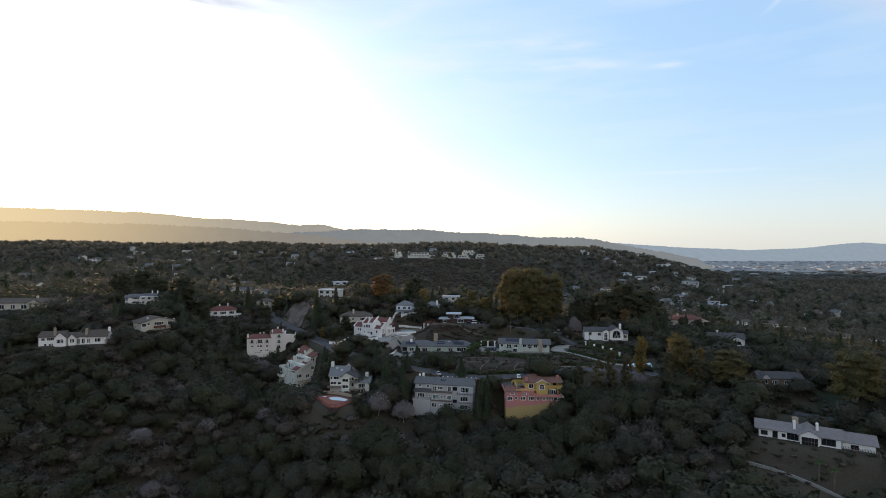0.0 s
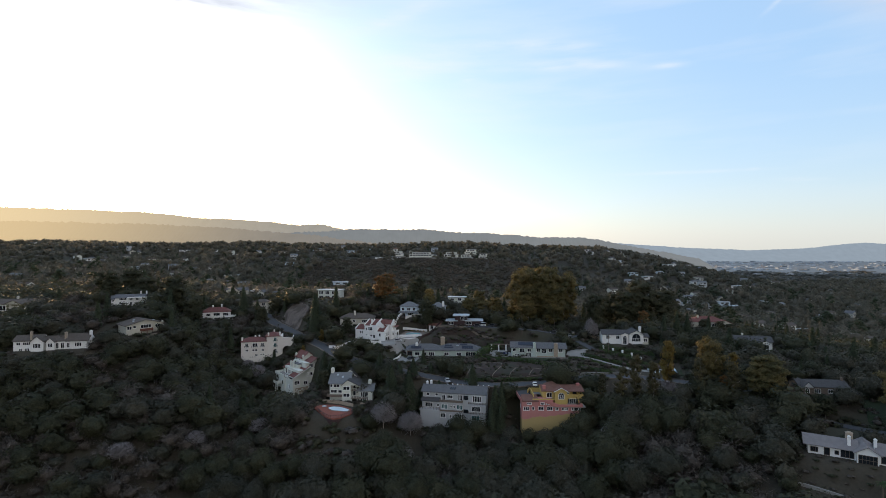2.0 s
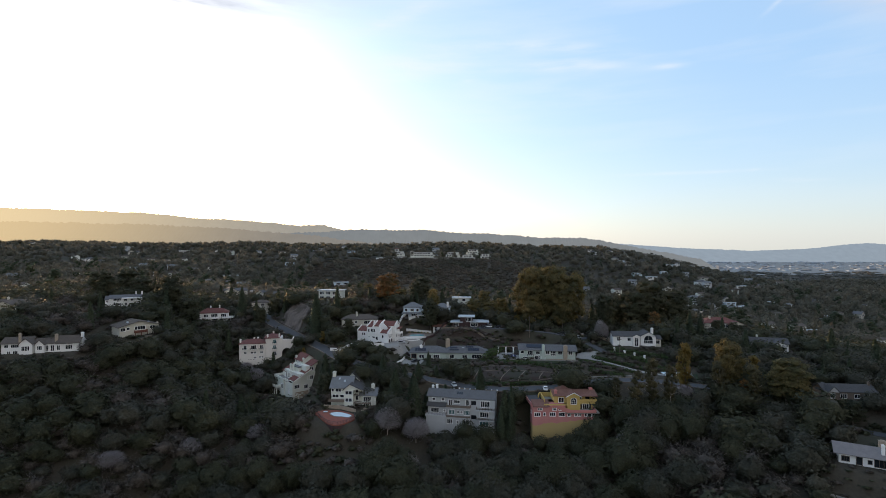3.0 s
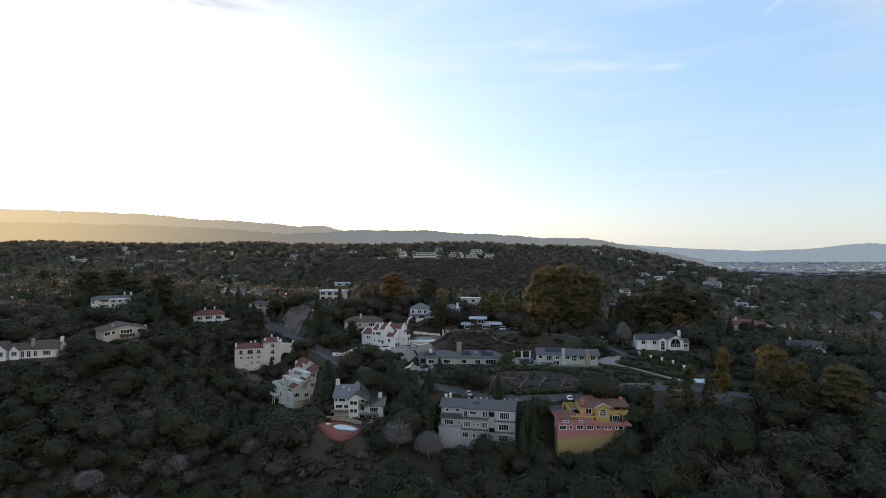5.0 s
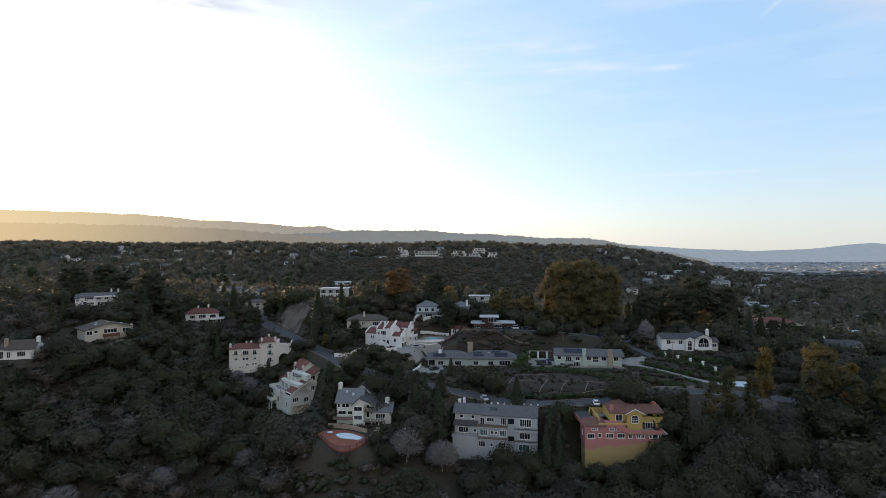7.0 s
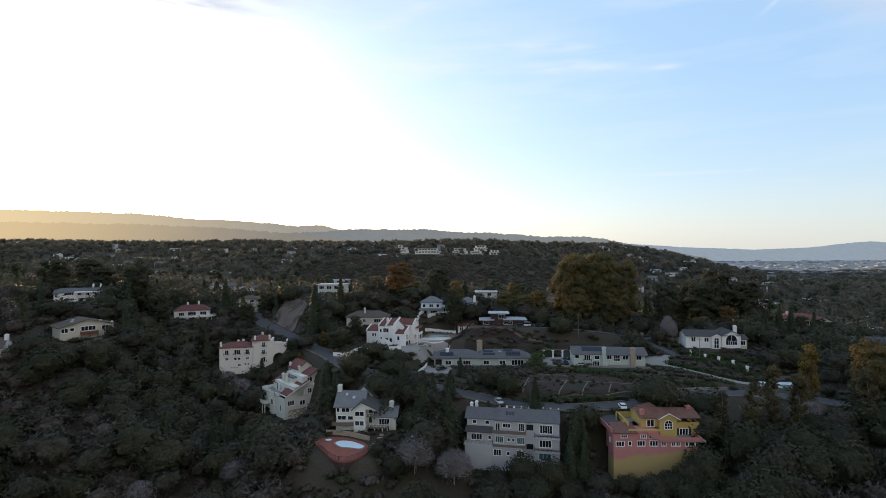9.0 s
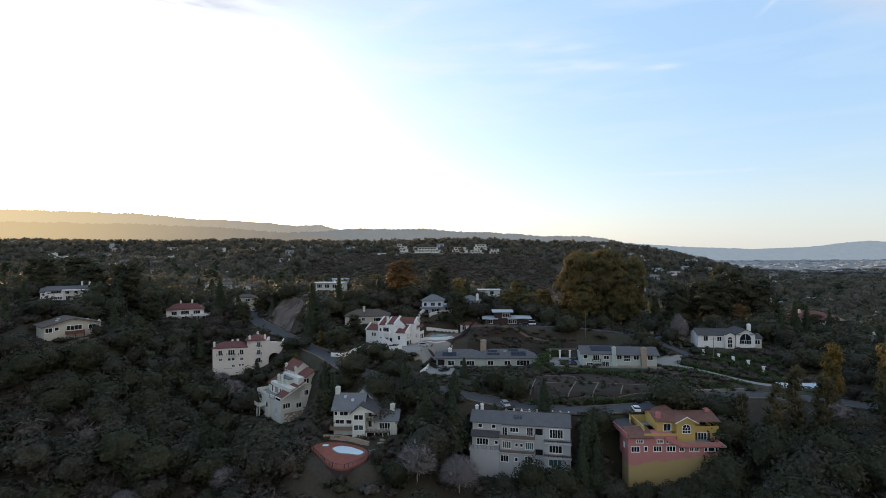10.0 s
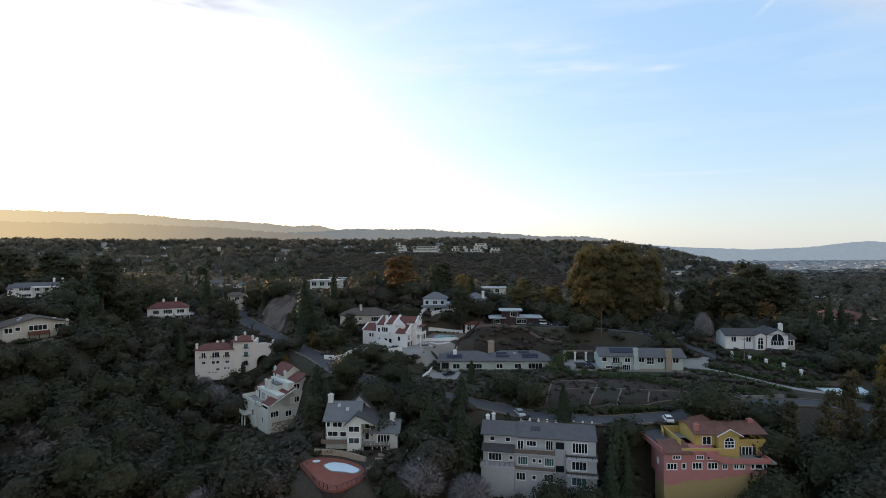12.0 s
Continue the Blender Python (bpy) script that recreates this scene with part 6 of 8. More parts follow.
def leaf_cards(r, centres, normals, size):
    """Leaf sprays, one pointed triangle each, roughly facing outwards."""
    n = len(centres)
    nr = normals + r.normal(0, 0.42, (n, 3))
    nr /= np.linalg.norm(nr, axis=1)[:, None]
    a = np.cross(nr, r.normal(0, 1, (n, 3)))
    a /= np.linalg.norm(a, axis=1)[:, None] + 1e-9
    b = np.cross(nr, a)
    s = size * r.uniform(0.6, 1.4, (n, 1))
    v = np.stack([centres + a * s * 1.15, centres - a * s * 0.6 + b * s * 0.85, centres - a * s * 0.6 - b * s * 0.85], 1).reshape(-1, 3)
    soft = normals + r.normal(0, 0.14, (n, 3))
    soft /= np.linalg.norm(soft, axis=1)[:, None]
    return np.hstack([v, np.repeat(soft, 3, axis=0)]), np.arange(n * 3).reshape(-1, 3)


def crown(r, lobes, cards, size, core=0.82):
    """Leafy crown from lobes (x, y, z, rx, rz): rough cores under a skin of leaf sprays."""
    vs, fs, o = [], [], 0
    mid = np.mean([l[:3] for l in lobes], axis=0) - np.array([0, 0, 0.8 * max(l[3] for l in lobes)])
    weight = np.array([l[3] * l[3] for l in lobes])
    share = np.maximum(1, (cards * weight / weight.sum()).astype(int))
    for (x, y, z, rx, rz), k in zip(lobes, share):
        v, f, *_ = dome(r, rz * 1.5, rx * 1.7 * core, 6, 3, 4)
        v[:, :3] += np.array([x, y, z - rz * 0.7])
        vs.append(v)
        fs.append(f + o)
        o += len(v)
        d = r.normal(0, 1, (k, 3))
        d[:, 2] = np.abs(d[:, 2]) * 1.0 - 0.35 * (r.uniform(0, 1, k) < 0.35) * np.abs(d[:, 2]) * 2
        d /= np.linalg.norm(d, axis=1)[:, None]
        c = d * np.array([rx, rx, rz]) * r.uniform(0.86, 1.08, (k, 1)) + np.array([x, y, z])
        whole = c - mid
        whole /= np.linalg.norm(whole, axis=1)[:, None] + 1e-9
        v, f = leaf_cards(r, c, d * 0.5 + whole * 0.7, size)
        vs.append(v)
        fs.append(f + o)
        o += len(v)
    return np.concatenate(vs), np.concatenate(fs)


def dome(r, h, w, nu, nv, lumps=14, deep=0.16, low=0.10):
    """A lumpy rounded mass of foliage: vertices with normals, and faces."""
    k = r.normal(0, 1, (lumps, 3))
    k[:, 2] = np.abs(k[:, 2]) * 0.9
    k /= np.linalg.norm(k, axis=1)[:, None]
    power, lift = r.uniform(10, 34, lumps), r.uniform(0.3, 1.0, lumps)
    squash = r.uniform(0.9, 1.1, 2)

    def at_angles(u, v):
        d = np.stack([np.cos(u) * np.cos(v), np.sin(u) * np.cos(v), np.sin(v)], -1)
        rad = 1 - deep + 1.5 * deep * np.minimum(1.2, (lift * np.exp(power * (d @ k.T - 1))).sum(-1))
        p = d * rad[..., None] * np.array([w * 0.47 * squash[0], w * 0.47 * squash[1], h * 0.52])
        p[..., 2] += h * 0.46
        return p

    def normals(u, v):
        e = 0.05
        n = np.cross(at_angles(u + e, v) - at_angles(u - e, v), at_angles(u, v + e) - at_angles(u, v - e))
        return n / (np.linalg.norm(n, axis=-1)[..., None] + 1e-9)

    us, vs = np.arange(nu) * 2 * math.pi / nu, np.linspace(-0.75, math.pi / 2 - 0.22, nv)
    U, V = np.meshgrid(us, vs)
    U = U + (np.arange(nv) % 2)[:, None] * math.pi / nu
    p, n = at_angles(U, V).reshape(-1, 3), normals(U, V).reshape(-1, 3)
    tip = at_angles(np.array([0.0]), np.array([1.5]))
    verts = np.concatenate([np.hstack([p, n]), np.hstack([tip, [[0, 0, 1]]])])
    ids = np.arange(nu * nv).reshape(nv, nu)
    a0, b0 = ids[:-1], ids[1:]
    a1, b1 = np.roll(a0, -1, 1), np.roll(b0, -1, 1)
    odd = (np.arange(nv - 1) % 2)[:, None, None]
    t1 = np.where(odd, np.stack([a0, a1, b1], -1), np.stack([a0, a1, b0], -1))
    t2 = np.where(odd, np.stack([a0, b1, b0], -1), np.stack([a1, b1, b0], -1))
    cap = np.stack([ids[-1], np.roll(ids[-1], -1), np.full(nu, nu * nv)], -1)
    return verts, np.concatenate([t1.reshape(-1, 3), t2.reshape(-1, 3), cap]), at_angles, normals


def oak_crown(seed, h, w, cards, size, nu=14, nv=6, lumps=16, deep=0.16):
    """A broad rounded crown: a lumpy mass under a loose skin of leaf sprays."""
    r = np.random.RandomState(seed)
    v, f, place, normals = dome(r, h, w, nu, nv, lumps, deep)
    mid = np.array([0, 0, h * 0.42])
    v[:, :3] = mid + (v[:, :3] - mid) * 0.74
    u, t = r.uniform(0, 2 * math.pi, cards), np.arcsin(r.uniform(-0.6, 1.0, cards))
    d = normals(u, t)
    c = mid + (place(u, t) - mid) * (0.74 + 0.36 * r.beta(1.6, 1.5, (cards, 1))) + r.normal(0, 0.02, (cards, 3)) * w
    lv, lf = leaf_cards(r, c, d + np.array([0, 0, 0.2]), size)
    return np.concatenate([v, lv]), np.concatenate([f, lf + len(v)])


def tall_crown(seed, h, w, cards, size, lobes=60, low=0.1):
    r = np.random.RandomState(seed)
    ls = []
    for i in range(lobes):
        t = low + (1 - low) * (i + 0.5) / lobes
        spread = w * 0.36 * r.uniform(0.35, 1.0) * math.sin(math.pi * min(1, max(0.12, (t - low * 0.5) / (1.06 - low * 0.5)))) ** 0.7
        a = r.uniform(0, 6.28)
        s = w * r.uniform(0.11, 0.19)
        ls.append((spread * math.cos(a), spread * math.sin(a), h * t - s * 0.4, s, s * r.uniform(0.8, 1.2)))
    return crown(r, ls, cards, size)


def grove_crown(seed, h, w, cards, size):
    """A great domed crown built of many billowing masses."""
    r = np.random.RandomState(seed)
    ls = []
    ls.append((0, 0, h * 0.52, w * 0.37, h * 0.38))
    for i in range(46):
        a, t = 2.4 * i, (i + 0.5) / 46
        z = 0.25 + 0.68 * t
        d = w * 0.42 * math.sqrt(max(0.03, 1 - (max(0, z - 0.5) / 0.5) ** 2)) * r.uniform(0.45, 1.0)
        s = w * r.uniform(0.09, 0.16)
        ls.append((d * math.cos(a), d * math.sin(a), h * z * r.uniform(0.95, 1.05), s, s * r.uniform(0.7, 1.0)))
    return crown(r, ls, cards, size, 0.86)


def cone_crown(seed, h, w, cards, size, low=0.08):
    """A conifer: whorls of drooping branches, shorter towards the tip."""
    r = np.random.RandomState(seed)
    n = cards
    t = r.uniform(0, 1, n) ** 0.8
    z = h * (low + (1 - low) * t)
    whorl = 0.78 + 0.22 * np.cos(t * 2 * math.pi * 11) + r.uniform(-0.16, 0.16, n)
    a = r.uniform(0, 2 * math.pi, n)
    side = 1 + 0.22 * np.sin(a * 3 + 7 * t + seed)
    rad = w / 2 * (1 - t) ** 0.85 * whorl * side * r.uniform(0.55, 1.0, n) + 0.1
    c = np.stack([rad * np.cos(a), rad * np.sin(a), z - rad * 0.28], -1)
    d = np.stack([np.cos(a), np.sin(a), np.full(n, 0.5)], -1)
    v, f = leaf_cards(r, c, d, size)
    k = 7
    ring = np.array([(math.cos(2 * math.pi * i / k), math.sin(2 * math.pi * i / k)) for i in range(k)]) * w * 0.30
    core = np.concatenate([np.column_stack([ring, np.full(k, h * low), ring / (w * 0.3), np.full(k, 0.3)]), [[0, 0, h * 0.93, 0, 0, 1]]])
    cf = np.array([(i, (i + 1) % k, k) for i in range(k)])
    return np.concatenate([v, core]), np.concatenate([f, cf + len(v)])


def bare_crown(seed, h, w, twigs, thick=0.05):
    """A leafless crown: a dome of fine twigs fanning outwards."""
    r = np.random.RandomState(seed)
    d = r.normal(0, 1, (twigs, 3))
    d[:, 2] = np.abs(d[:, 2]) * 1.1 - 0.15
    d /= np.linalg.norm(d, axis=1)[:, None]
    size, mid = np.array([w * 0.5, w * 0.5, h * 0.55]), np.array([0, 0, h * 0.42])
    t = r.uniform(0.2, 0.86, (twigs, 1))
    a = d * size * t + mid + r.normal(0, 0.035, (twigs, 3)) * w
    b = d * size * np.minimum(1.0, t + r.uniform(0.14, 0.3, (twigs, 1))) + mid + r.normal(0, 0.035, (twigs, 3)) * w
    s = np.cross(b - a, r.normal(0, 1, (twigs, 3)))
    s /= np.linalg.norm(s, axis=1)[:, None]
    v = np.stack([a - s * thick, a + s * thick, b], 1).reshape(-1, 3)
    return np.hstack([v, np.repeat(d, 3, axis=0)]), np.arange(twigs * 3).reshape(-1, 3)


def tri_mesh(name, v, f, mat):
    me = bpy.data.meshes.new(name)
    me.vertices.add(len(v))
    me.vertices.foreach_set("co", np.ascontiguousarray(v[:, :3], np.float32).ravel())
    me.loops.add(len(f) * 3)
    me.loops.foreach_set("vertex_index", np.ascontiguousarray(f, np.int32).ravel())
    me.polygons.add(len(f))
    me.polygons.foreach_set("loop_start", np.arange(0, len(f) * 3, 3, dtype=np.int32))
    me.polygons.foreach_set("use_smooth", np.ones(len(f), bool))
    me.update(calc_edges=True)
    if v.shape[1] == 6:
        me.normals_split_custom_set_from_vertices(v[:, 3:].astype(np.float32))
    me.materials.append(mat)
    return me


def trunk_geo(seed, h, r0, limbs, top=0.7, lean=0.05):
    r = random.Random(seed)
    g = Geo()
    p, rad = Vector((0, 0, -1.0)), r0 * 1.3
    for i in range(1, 5):
        q = Vector((r.uniform(-lean, lean) * h * 0.5, r.uniform(-lean, lean) * h * 0.5, h * top * i / 4))
        nr = r0 * (1 - 0.75 * i / 4)
        g.tube(p, q, rad, nr, 7)
        p, rad = q, nr
    for i in range(limbs):
        a, t = 6.283 * i / max(1, limbs) + r.uniform(-0.4, 0.4), r.uniform(0.3, 0.65)
        s = Vector((0, 0, h * t))
        e = s + Vector((math.cos(a), math.sin(a), r.uniform(0.5, 1.1))) * h * 0.22
        g.tube(s, e, r0 * 0.38, r0 * 0.1, 5)
    return g


def tree_kind(name, shape, seed, h, w, cards, size, leaf, bark, label, category="tree", group="", limbs=5, r0=None, top=0.7):
    """One tree, trunk and crown, made once and copied."""
    e = thing(name, pose(0, 0, -400), label, category, group)
    v, f = shape(seed, h, w, cards, size)
    part("trunk", trunk_geo(seed, h, r0 or h * 0.022, limbs, top), bark, e)
    c = new("crown", tri_mesh("crown", v, f, leaf))
    c.parent = e
    return e



# ---- yards, walls, pools, cars ----
def drape(name, corners, mat, label, category, n=14, lift=0.2, thick=0.4, gully=0.0):
    """A patch of four corners (x, y) laid over the ground, with an edge."""
    c = np.array(corners, float)
    u, v = np.meshgrid(np.linspace(0, 1, n), np.linspace(0, 1, n))
    x = (1 - u) * (1 - v) * c[0, 0] + u * (1 - v) * c[1, 0] + u * v * c[2, 0] + (1 - u) * v * c[3, 0]
    y = (1 - u) * (1 - v) * c[0, 1] + u * (1 - v) * c[1, 1] + u * v * c[2, 1] + (1 - u) * v * c[3, 1]
    z = height(x, y) + lift + gully * np.abs(np.sin(u * 26 + 1.5 * np.sin(v * 7))) * (0.5 + v)
    top = np.stack([x, y, z], -1).reshape(-1, 3)
    low = top - np.array([0, 0, thick + lift])
    f = []
    for i in range(n - 1):
        for j in range(n - 1):
            a = i * n + j
            f.append((a, a + 1, a + n + 1, a + n))
    rim = [j for j in range(n)] + [i * n + n - 1 for i in range(1, n)] + [(n - 1) * n + j for j in range(n - 2, -1, -1)] + [i * n for i in range(n - 2, 0, -1)]
    k = n * n
    f += [(rim[i], k + rim[i], k + rim[(i + 1) % len(rim)], rim[(i + 1) % len(rim)]) for i in range(len(rim))]
    return tagged(new(name, mesh_of(name, np.concatenate([top, low]), f, mat)), label, category, kind="structure")


def wall_line(name, line, high, thick, mat, label, category="wall", sink=0.6, step=2.0, kind="structure", cap=0.0):
    """A low wall that follows the ground along a line of (x, y)."""
    q = sample_line([(a, b, 0) for a, b in line], step)
    q[:, 2] = height(q[:, 0], q[:, 1])
    t = np.gradient(q[:, :2], axis=0)
    t /= np.linalg.norm(t, axis=1)[:, None] + 1e-9
    v, f = [], []
    for p, d in zip(q, t):
        ox, oy = -d[1] * thick / 2, d[0] * thick / 2
        v += [(p[0] - ox, p[1] - oy, p[2] - sink), (p[0] + ox, p[1] + oy, p[2] - sink), (p[0] + ox, p[1] + oy, p[2] + high), (p[0] - ox, p[1] - oy, p[2] + high)]
    for i in range(len(q) - 1):
        a, b = 4 * i, 4 * i + 4
        for j in range(4):
            f.append((a + j, a + (j + 1) % 4, b + (j + 1) % 4, b + j))
    f += [(0, 1, 2, 3), (len(v) - 1, len(v) - 2, len(v) - 3, len(v) - 4)]
    return tagged(new(name, mesh_of(name, v, f, mat)), label, category, kind=kind)


def hedge(line, high, wide, label, mat=None, seed=1, sprays=44):
    """A clipped hedge of leaf sprays along a line."""
    q = sample_line([(a, b, 0) for a, b in line], 0.9)
    r = np.random.RandomState(seed)
    base = height(q[:, 0], q[:, 1])
    c, d = [], []
    for (x, y, _), z in zip(q, base):
        k = r.uniform(-1, 1, (sprays, 3))
        k[:, 2] = np.abs(k[:, 2])
        k /= np.abs(k).max(axis=1)[:, None]
        bump = r.uniform(0.8, 1.2)
        c.append(np.array([x, y, z]) + k * np.array([wide / 2 * bump + 0.2, wide / 2 * bump, high * bump]))
        d.append(k)
    v, f = leaf_cards(r, np.concatenate(c), np.concatenate(d), 0.28)
    return tagged(new("hedge", tri_mesh("hedge", v, f, mat or M_HEDGE)), label, "hedge")


def shrub(x, y, size, mat, label, seed):
    v, f = oak_crown(seed, size, size * 1.3, 120, 0.2, 7, 3, 8)
    ob = new("shrub", tri_mesh("shrub", v, f, mat))
    ob.location = (x, y, h1(x, y) - size * 0.25)
    return tagged(ob, label, "shrub", "garden shrubs")


def ring_slab(outline, z0, z1, grow=1.0):
    m = np.mean(outline, axis=0)
    return Geo().prism([tuple(m + (np.array(p) - m) * grow) for p in outline], z0, z1, "z")


def rounded(points, n=40):
    p = np.array(points, float)
    s = np.concatenate([p, p[:1]])
    d = np.concatenate([[0], np.cumsum(np.linalg.norm(np.diff(s, axis=0), axis=1))])
    t = np.linspace(0, d[-1], n, endpoint=False)
    q = np.stack([np.interp(t, d, s[:, k]) for k in range(2)], -1)
    for _ in range(4):
        q = (np.roll(q, 1, 0) + 2 * q + np.roll(q, -1, 0)) / 4
    return [tuple(a) for a in q]


def swimming_pool(name, outline, z, water, coping, label):
    e = thing(name, at(0, 0, z), label, "pool")
    o = rounded(outline)
    part("coping", ring_slab(o, -0.3, 0.14, 1.1), coping, e)
    part("water", ring_slab(o, 0.0, 0.16), water, e)
    return e


def car(x, y, turn, paint, label, z=None, van=False):
    """A parked car: body with wheel arches, cabin glass, lamps and four wheels."""
    e = thing("parked_car", at(x, y, (h1(x, y) if z is None else z) + 0.22, turn), label, "car", "parked cars")
    top = 1.95 if van else 1.5
    low = [(-2.2, 0.35), (2.2, 0.35), (2.25, 0.7), (2.1, 0.9), (1.1, 1.0), (-2.1, 1.02), (-2.25, 0.8)]
    part("body", Geo().prism(low, -0.88, 0.88, "y"), paint, e)
    back, front = (-2.05, 0.9) if van else (-1.6, 0.5)
    cab = [(back - 0.15, 1.0), (front + 0.6, 0.98), (front, top), (back + 0.15, top)]
    part("cabin_glass", Geo().prism(cab, -0.78, 0.78, "y"), M_GLASS, e)
    part("roof", Geo().box(back + 0.1, front + 0.02, -0.76, 0.76, top - 0.02, top + 0.06), paint, e)
    for sx in (-1.35, 1.35):
        for sy in (-0.82, 0.82):
            w = part("wheel", Geo().tube((sx, sy - 0.11, 0.32), (sx, sy + 0.11, 0.32), 0.33, 0.33, 12), M_TYRE, e)
            part("rim", Geo().tube((sx, sy - 0.12, 0.32), (sx, sy + 0.12, 0.32), 0.2, 0.2, 8), M_SILVER, w)
    for sy in (-0.62, 0.62):
        part("headlight", Geo().box(2.14, 2.27, sy - 0.18, sy + 0.18, 0.66, 0.82), M_LAMP, e)
    return e


# pool terrace below the cream house
e = thing("pool_terrace", at(0, 0, 11.75), "red brick pool terrace with a curved retaining wall", "terrace")
deck = rounded([(-60.3, 238.5), (-55, 242.5), (-48, 240.0), (-42.6, 235.6), (-41.5, 229.3), (-47.3, 222.2), (-51.2, 224.6)])
part("paving", ring_slab(deck, -2.4, 0.0), M_BRICKDECK, e)
part("terrace_wall", ring_slab(deck, -6.5, -0.5, 1.012), M_DARKWOOD, e)
fence_line = [deck[i] for i in range(len(deck)) if deck[i][1] < 236]
fence_line.sort(key=lambda p: (math.atan2(p[1] - 233, p[0] + 50) - 1.6) % 6.2832)
railing(e, fence_line[::2], 0.0, M_METAL, 1.1, 1.6, True, "fence")
swimming_pool("kidney_pool", [(-53.2, 236.4), (-51.4, 238.2), (-47.8, 237.3), (-43.4, 233.6), (-44.6, 231.4), (-47.4, 232.6), (-50.6, 233.0)], 11.8, M_COVER, M_CONCRETE, "pale covered kidney-shaped pool in a brick terrace")
spa = [(-55.4 + 1.0 * math.cos(a), 238.8 + 0.8 * math.sin(a)) for a in np.linspace(0, 6.28, 12, endpoint=False)]
swimming_pool("spa_tub", spa, 11.8, M_COVER, M_CONCRETE, "small round spa beside the kidney pool")
wall_line("terrace_wall", [(-57, 243), (-50, 243.5), (-43, 239)], 1.3, 0.5, M_STONE, "curved stone wall behind the pool terrace")
for i in range(9):
    x, y = -37.5 - i * 0.6, 246 - i * 1.5
    s = Geo().box(-0.9, 0.9, -0.5, 0.5, -0.5, 0.12)
    ob = new("stone_step", mesh_of("stone_step", s.v, s.f, M_STONE))
    ob.location = (x, y, h1(x, y))
    tagged(ob, "flat stone step beside the pool house", "step", "garden steps")

# terraced garden between the road and the sage ranch house
drape("garden_soil", [(7, 255), (54, 257), (56, 272), (11, 277)], M_EARTH, "bare brown soil of a terraced garden", "garden", 24)
for i, line in enumerate(([(12.7, 276.5), (26.2, 272.5), (24.3, 266.4), (18.6, 255.8)], [(10.1, 267.0), (31, 264), (51.5, 263.6)], [(12.7, 276.5), (6.9, 259.2)], [(33.2, 276), (40.4, 271.2)],
                          [(30.6, 263.5), (26.3, 255.2)], [(38.7, 262.8), (35.9, 257)], [(54, 261.5), (46, 259.5), (31.4, 255)], [(56, 279), (66, 272), (76, 268)])):
    wall_line("garden_edging", line, 0.3, 0.4, M_PATH, "low pale stone edging in the terraced garden", "edging", 0.4, 1.2)
hedge([(6, 253.2), (24, 252.8), (43, 254.8), (58, 261)], 1.5, 1.2, "long dark green hedge beside the road", seed=3)
hedge([(16, 281), (29, 277.5), (42, 271), (52, 266)], 1.8, 1.8, "rounded hedge above the terraced garden", seed=4)
hedge([(29, 312), (21, 298), (13.2, 282)], 3.4, 2.4, "tall clipped hedge between two gardens", seed=5)
hedge([(62, 268), (76, 263.6)], 1.6, 1.4, "dark hedge at the bend of the road", seed=6)
hedge([(80, 292), (90, 284), (101, 275)], 1.6, 2.5, "dark hedge below white gate posts", seed=7)
hedge([(82, 297), (92, 292), (106, 285)], 1.7, 2.2, "dark hedge below the house with the arched window", seed=8)
hedge([(70, 289), (78, 283), (86, 277), (94, 273)], 1.4, 1.6, "dark hedge above the concrete drive", seed=9)
hedge([(61, 281), (70, 279), (78, 273), (84, 267.5)], 0.9, 1.8, "low clipped hedge below the concrete drive", seed=10)
drape("lawn", [(20, 277.5), (56, 277), (56, 281), (20, 284)], M_LAWN, "narrow green lawn before the ranch house", "lawn")
drape("lawn", [(-2, 284.5), (14, 284.5), (14, 288), (-2, 288)], M_LAWN, "small lawn before the grey ranch house", "lawn")
drape("lawn", [(100, 262.5), (110, 261), (112, 268), (102, 270)], M_LAWN, "small lawn beside the white court", "lawn")
drape("lawn", [(151, 205), (160, 198), (178, 216), (161, 221)], M_LAWN, "dark green lawn sloping between trees", "lawn")
drape("garden_soil", [(90, 219), (101, 209), (112, 212), (100, 227)], M_EARTH, "bare brown clearing on the slope", "garden")
drape("garden_soil", [(-12, 305), (26, 300), (28, 318), (-8, 326)], M_EARTH, "brown planted bank behind the ranch houses", "garden", 20)
drape("garden_soil", [(30, 297), (58, 296), (58, 313), (30, 318)], M_EARTH, "bare brown bank under the eucalyptus", "garden", 20)
drape("eroded_bank", [(-111, 354), (-94, 333), (-90, 350), (-103, 366)], M_ERODED, "pale gullied earth bank above the road", "bank", 64, 0.6, 0.4, 0.7)
r = random.Random(8)
for i in range(60):
    shrub(r.uniform(-12, 28), r.uniform(303, 322), r.uniform(0.8, 1.9), (M_OLIVE, M_BRUSH, M_HEDGE)[i % 3], "rounded garden shrub on a planted bank", 200 + i)
for i in range(110):
    shrub(r.uniform(7, 58), r.uniform(255, 278), r.uniform(0.5, 1.5), (M_OLIVE, M_BRUSH, M_OAK, M_BRUSH)[i % 4], "small shrub in the terraced garden", 230 + i)
for i in range(14):
    shrub(r.uniform(-14, 12), r.uniform(268, 283), r.uniform(1.2, 2.6), M_OLIVE if i % 3 else M_OAK, "shrub on the bank above the road", 250 + i)
for i in range(12):
    shrub(r.uniform(-54, -34), r.uniform(292, 300), r.uniform(0.9, 1.6), M_HEDGE, "clipped green shrub before the white villa", 270 + i)

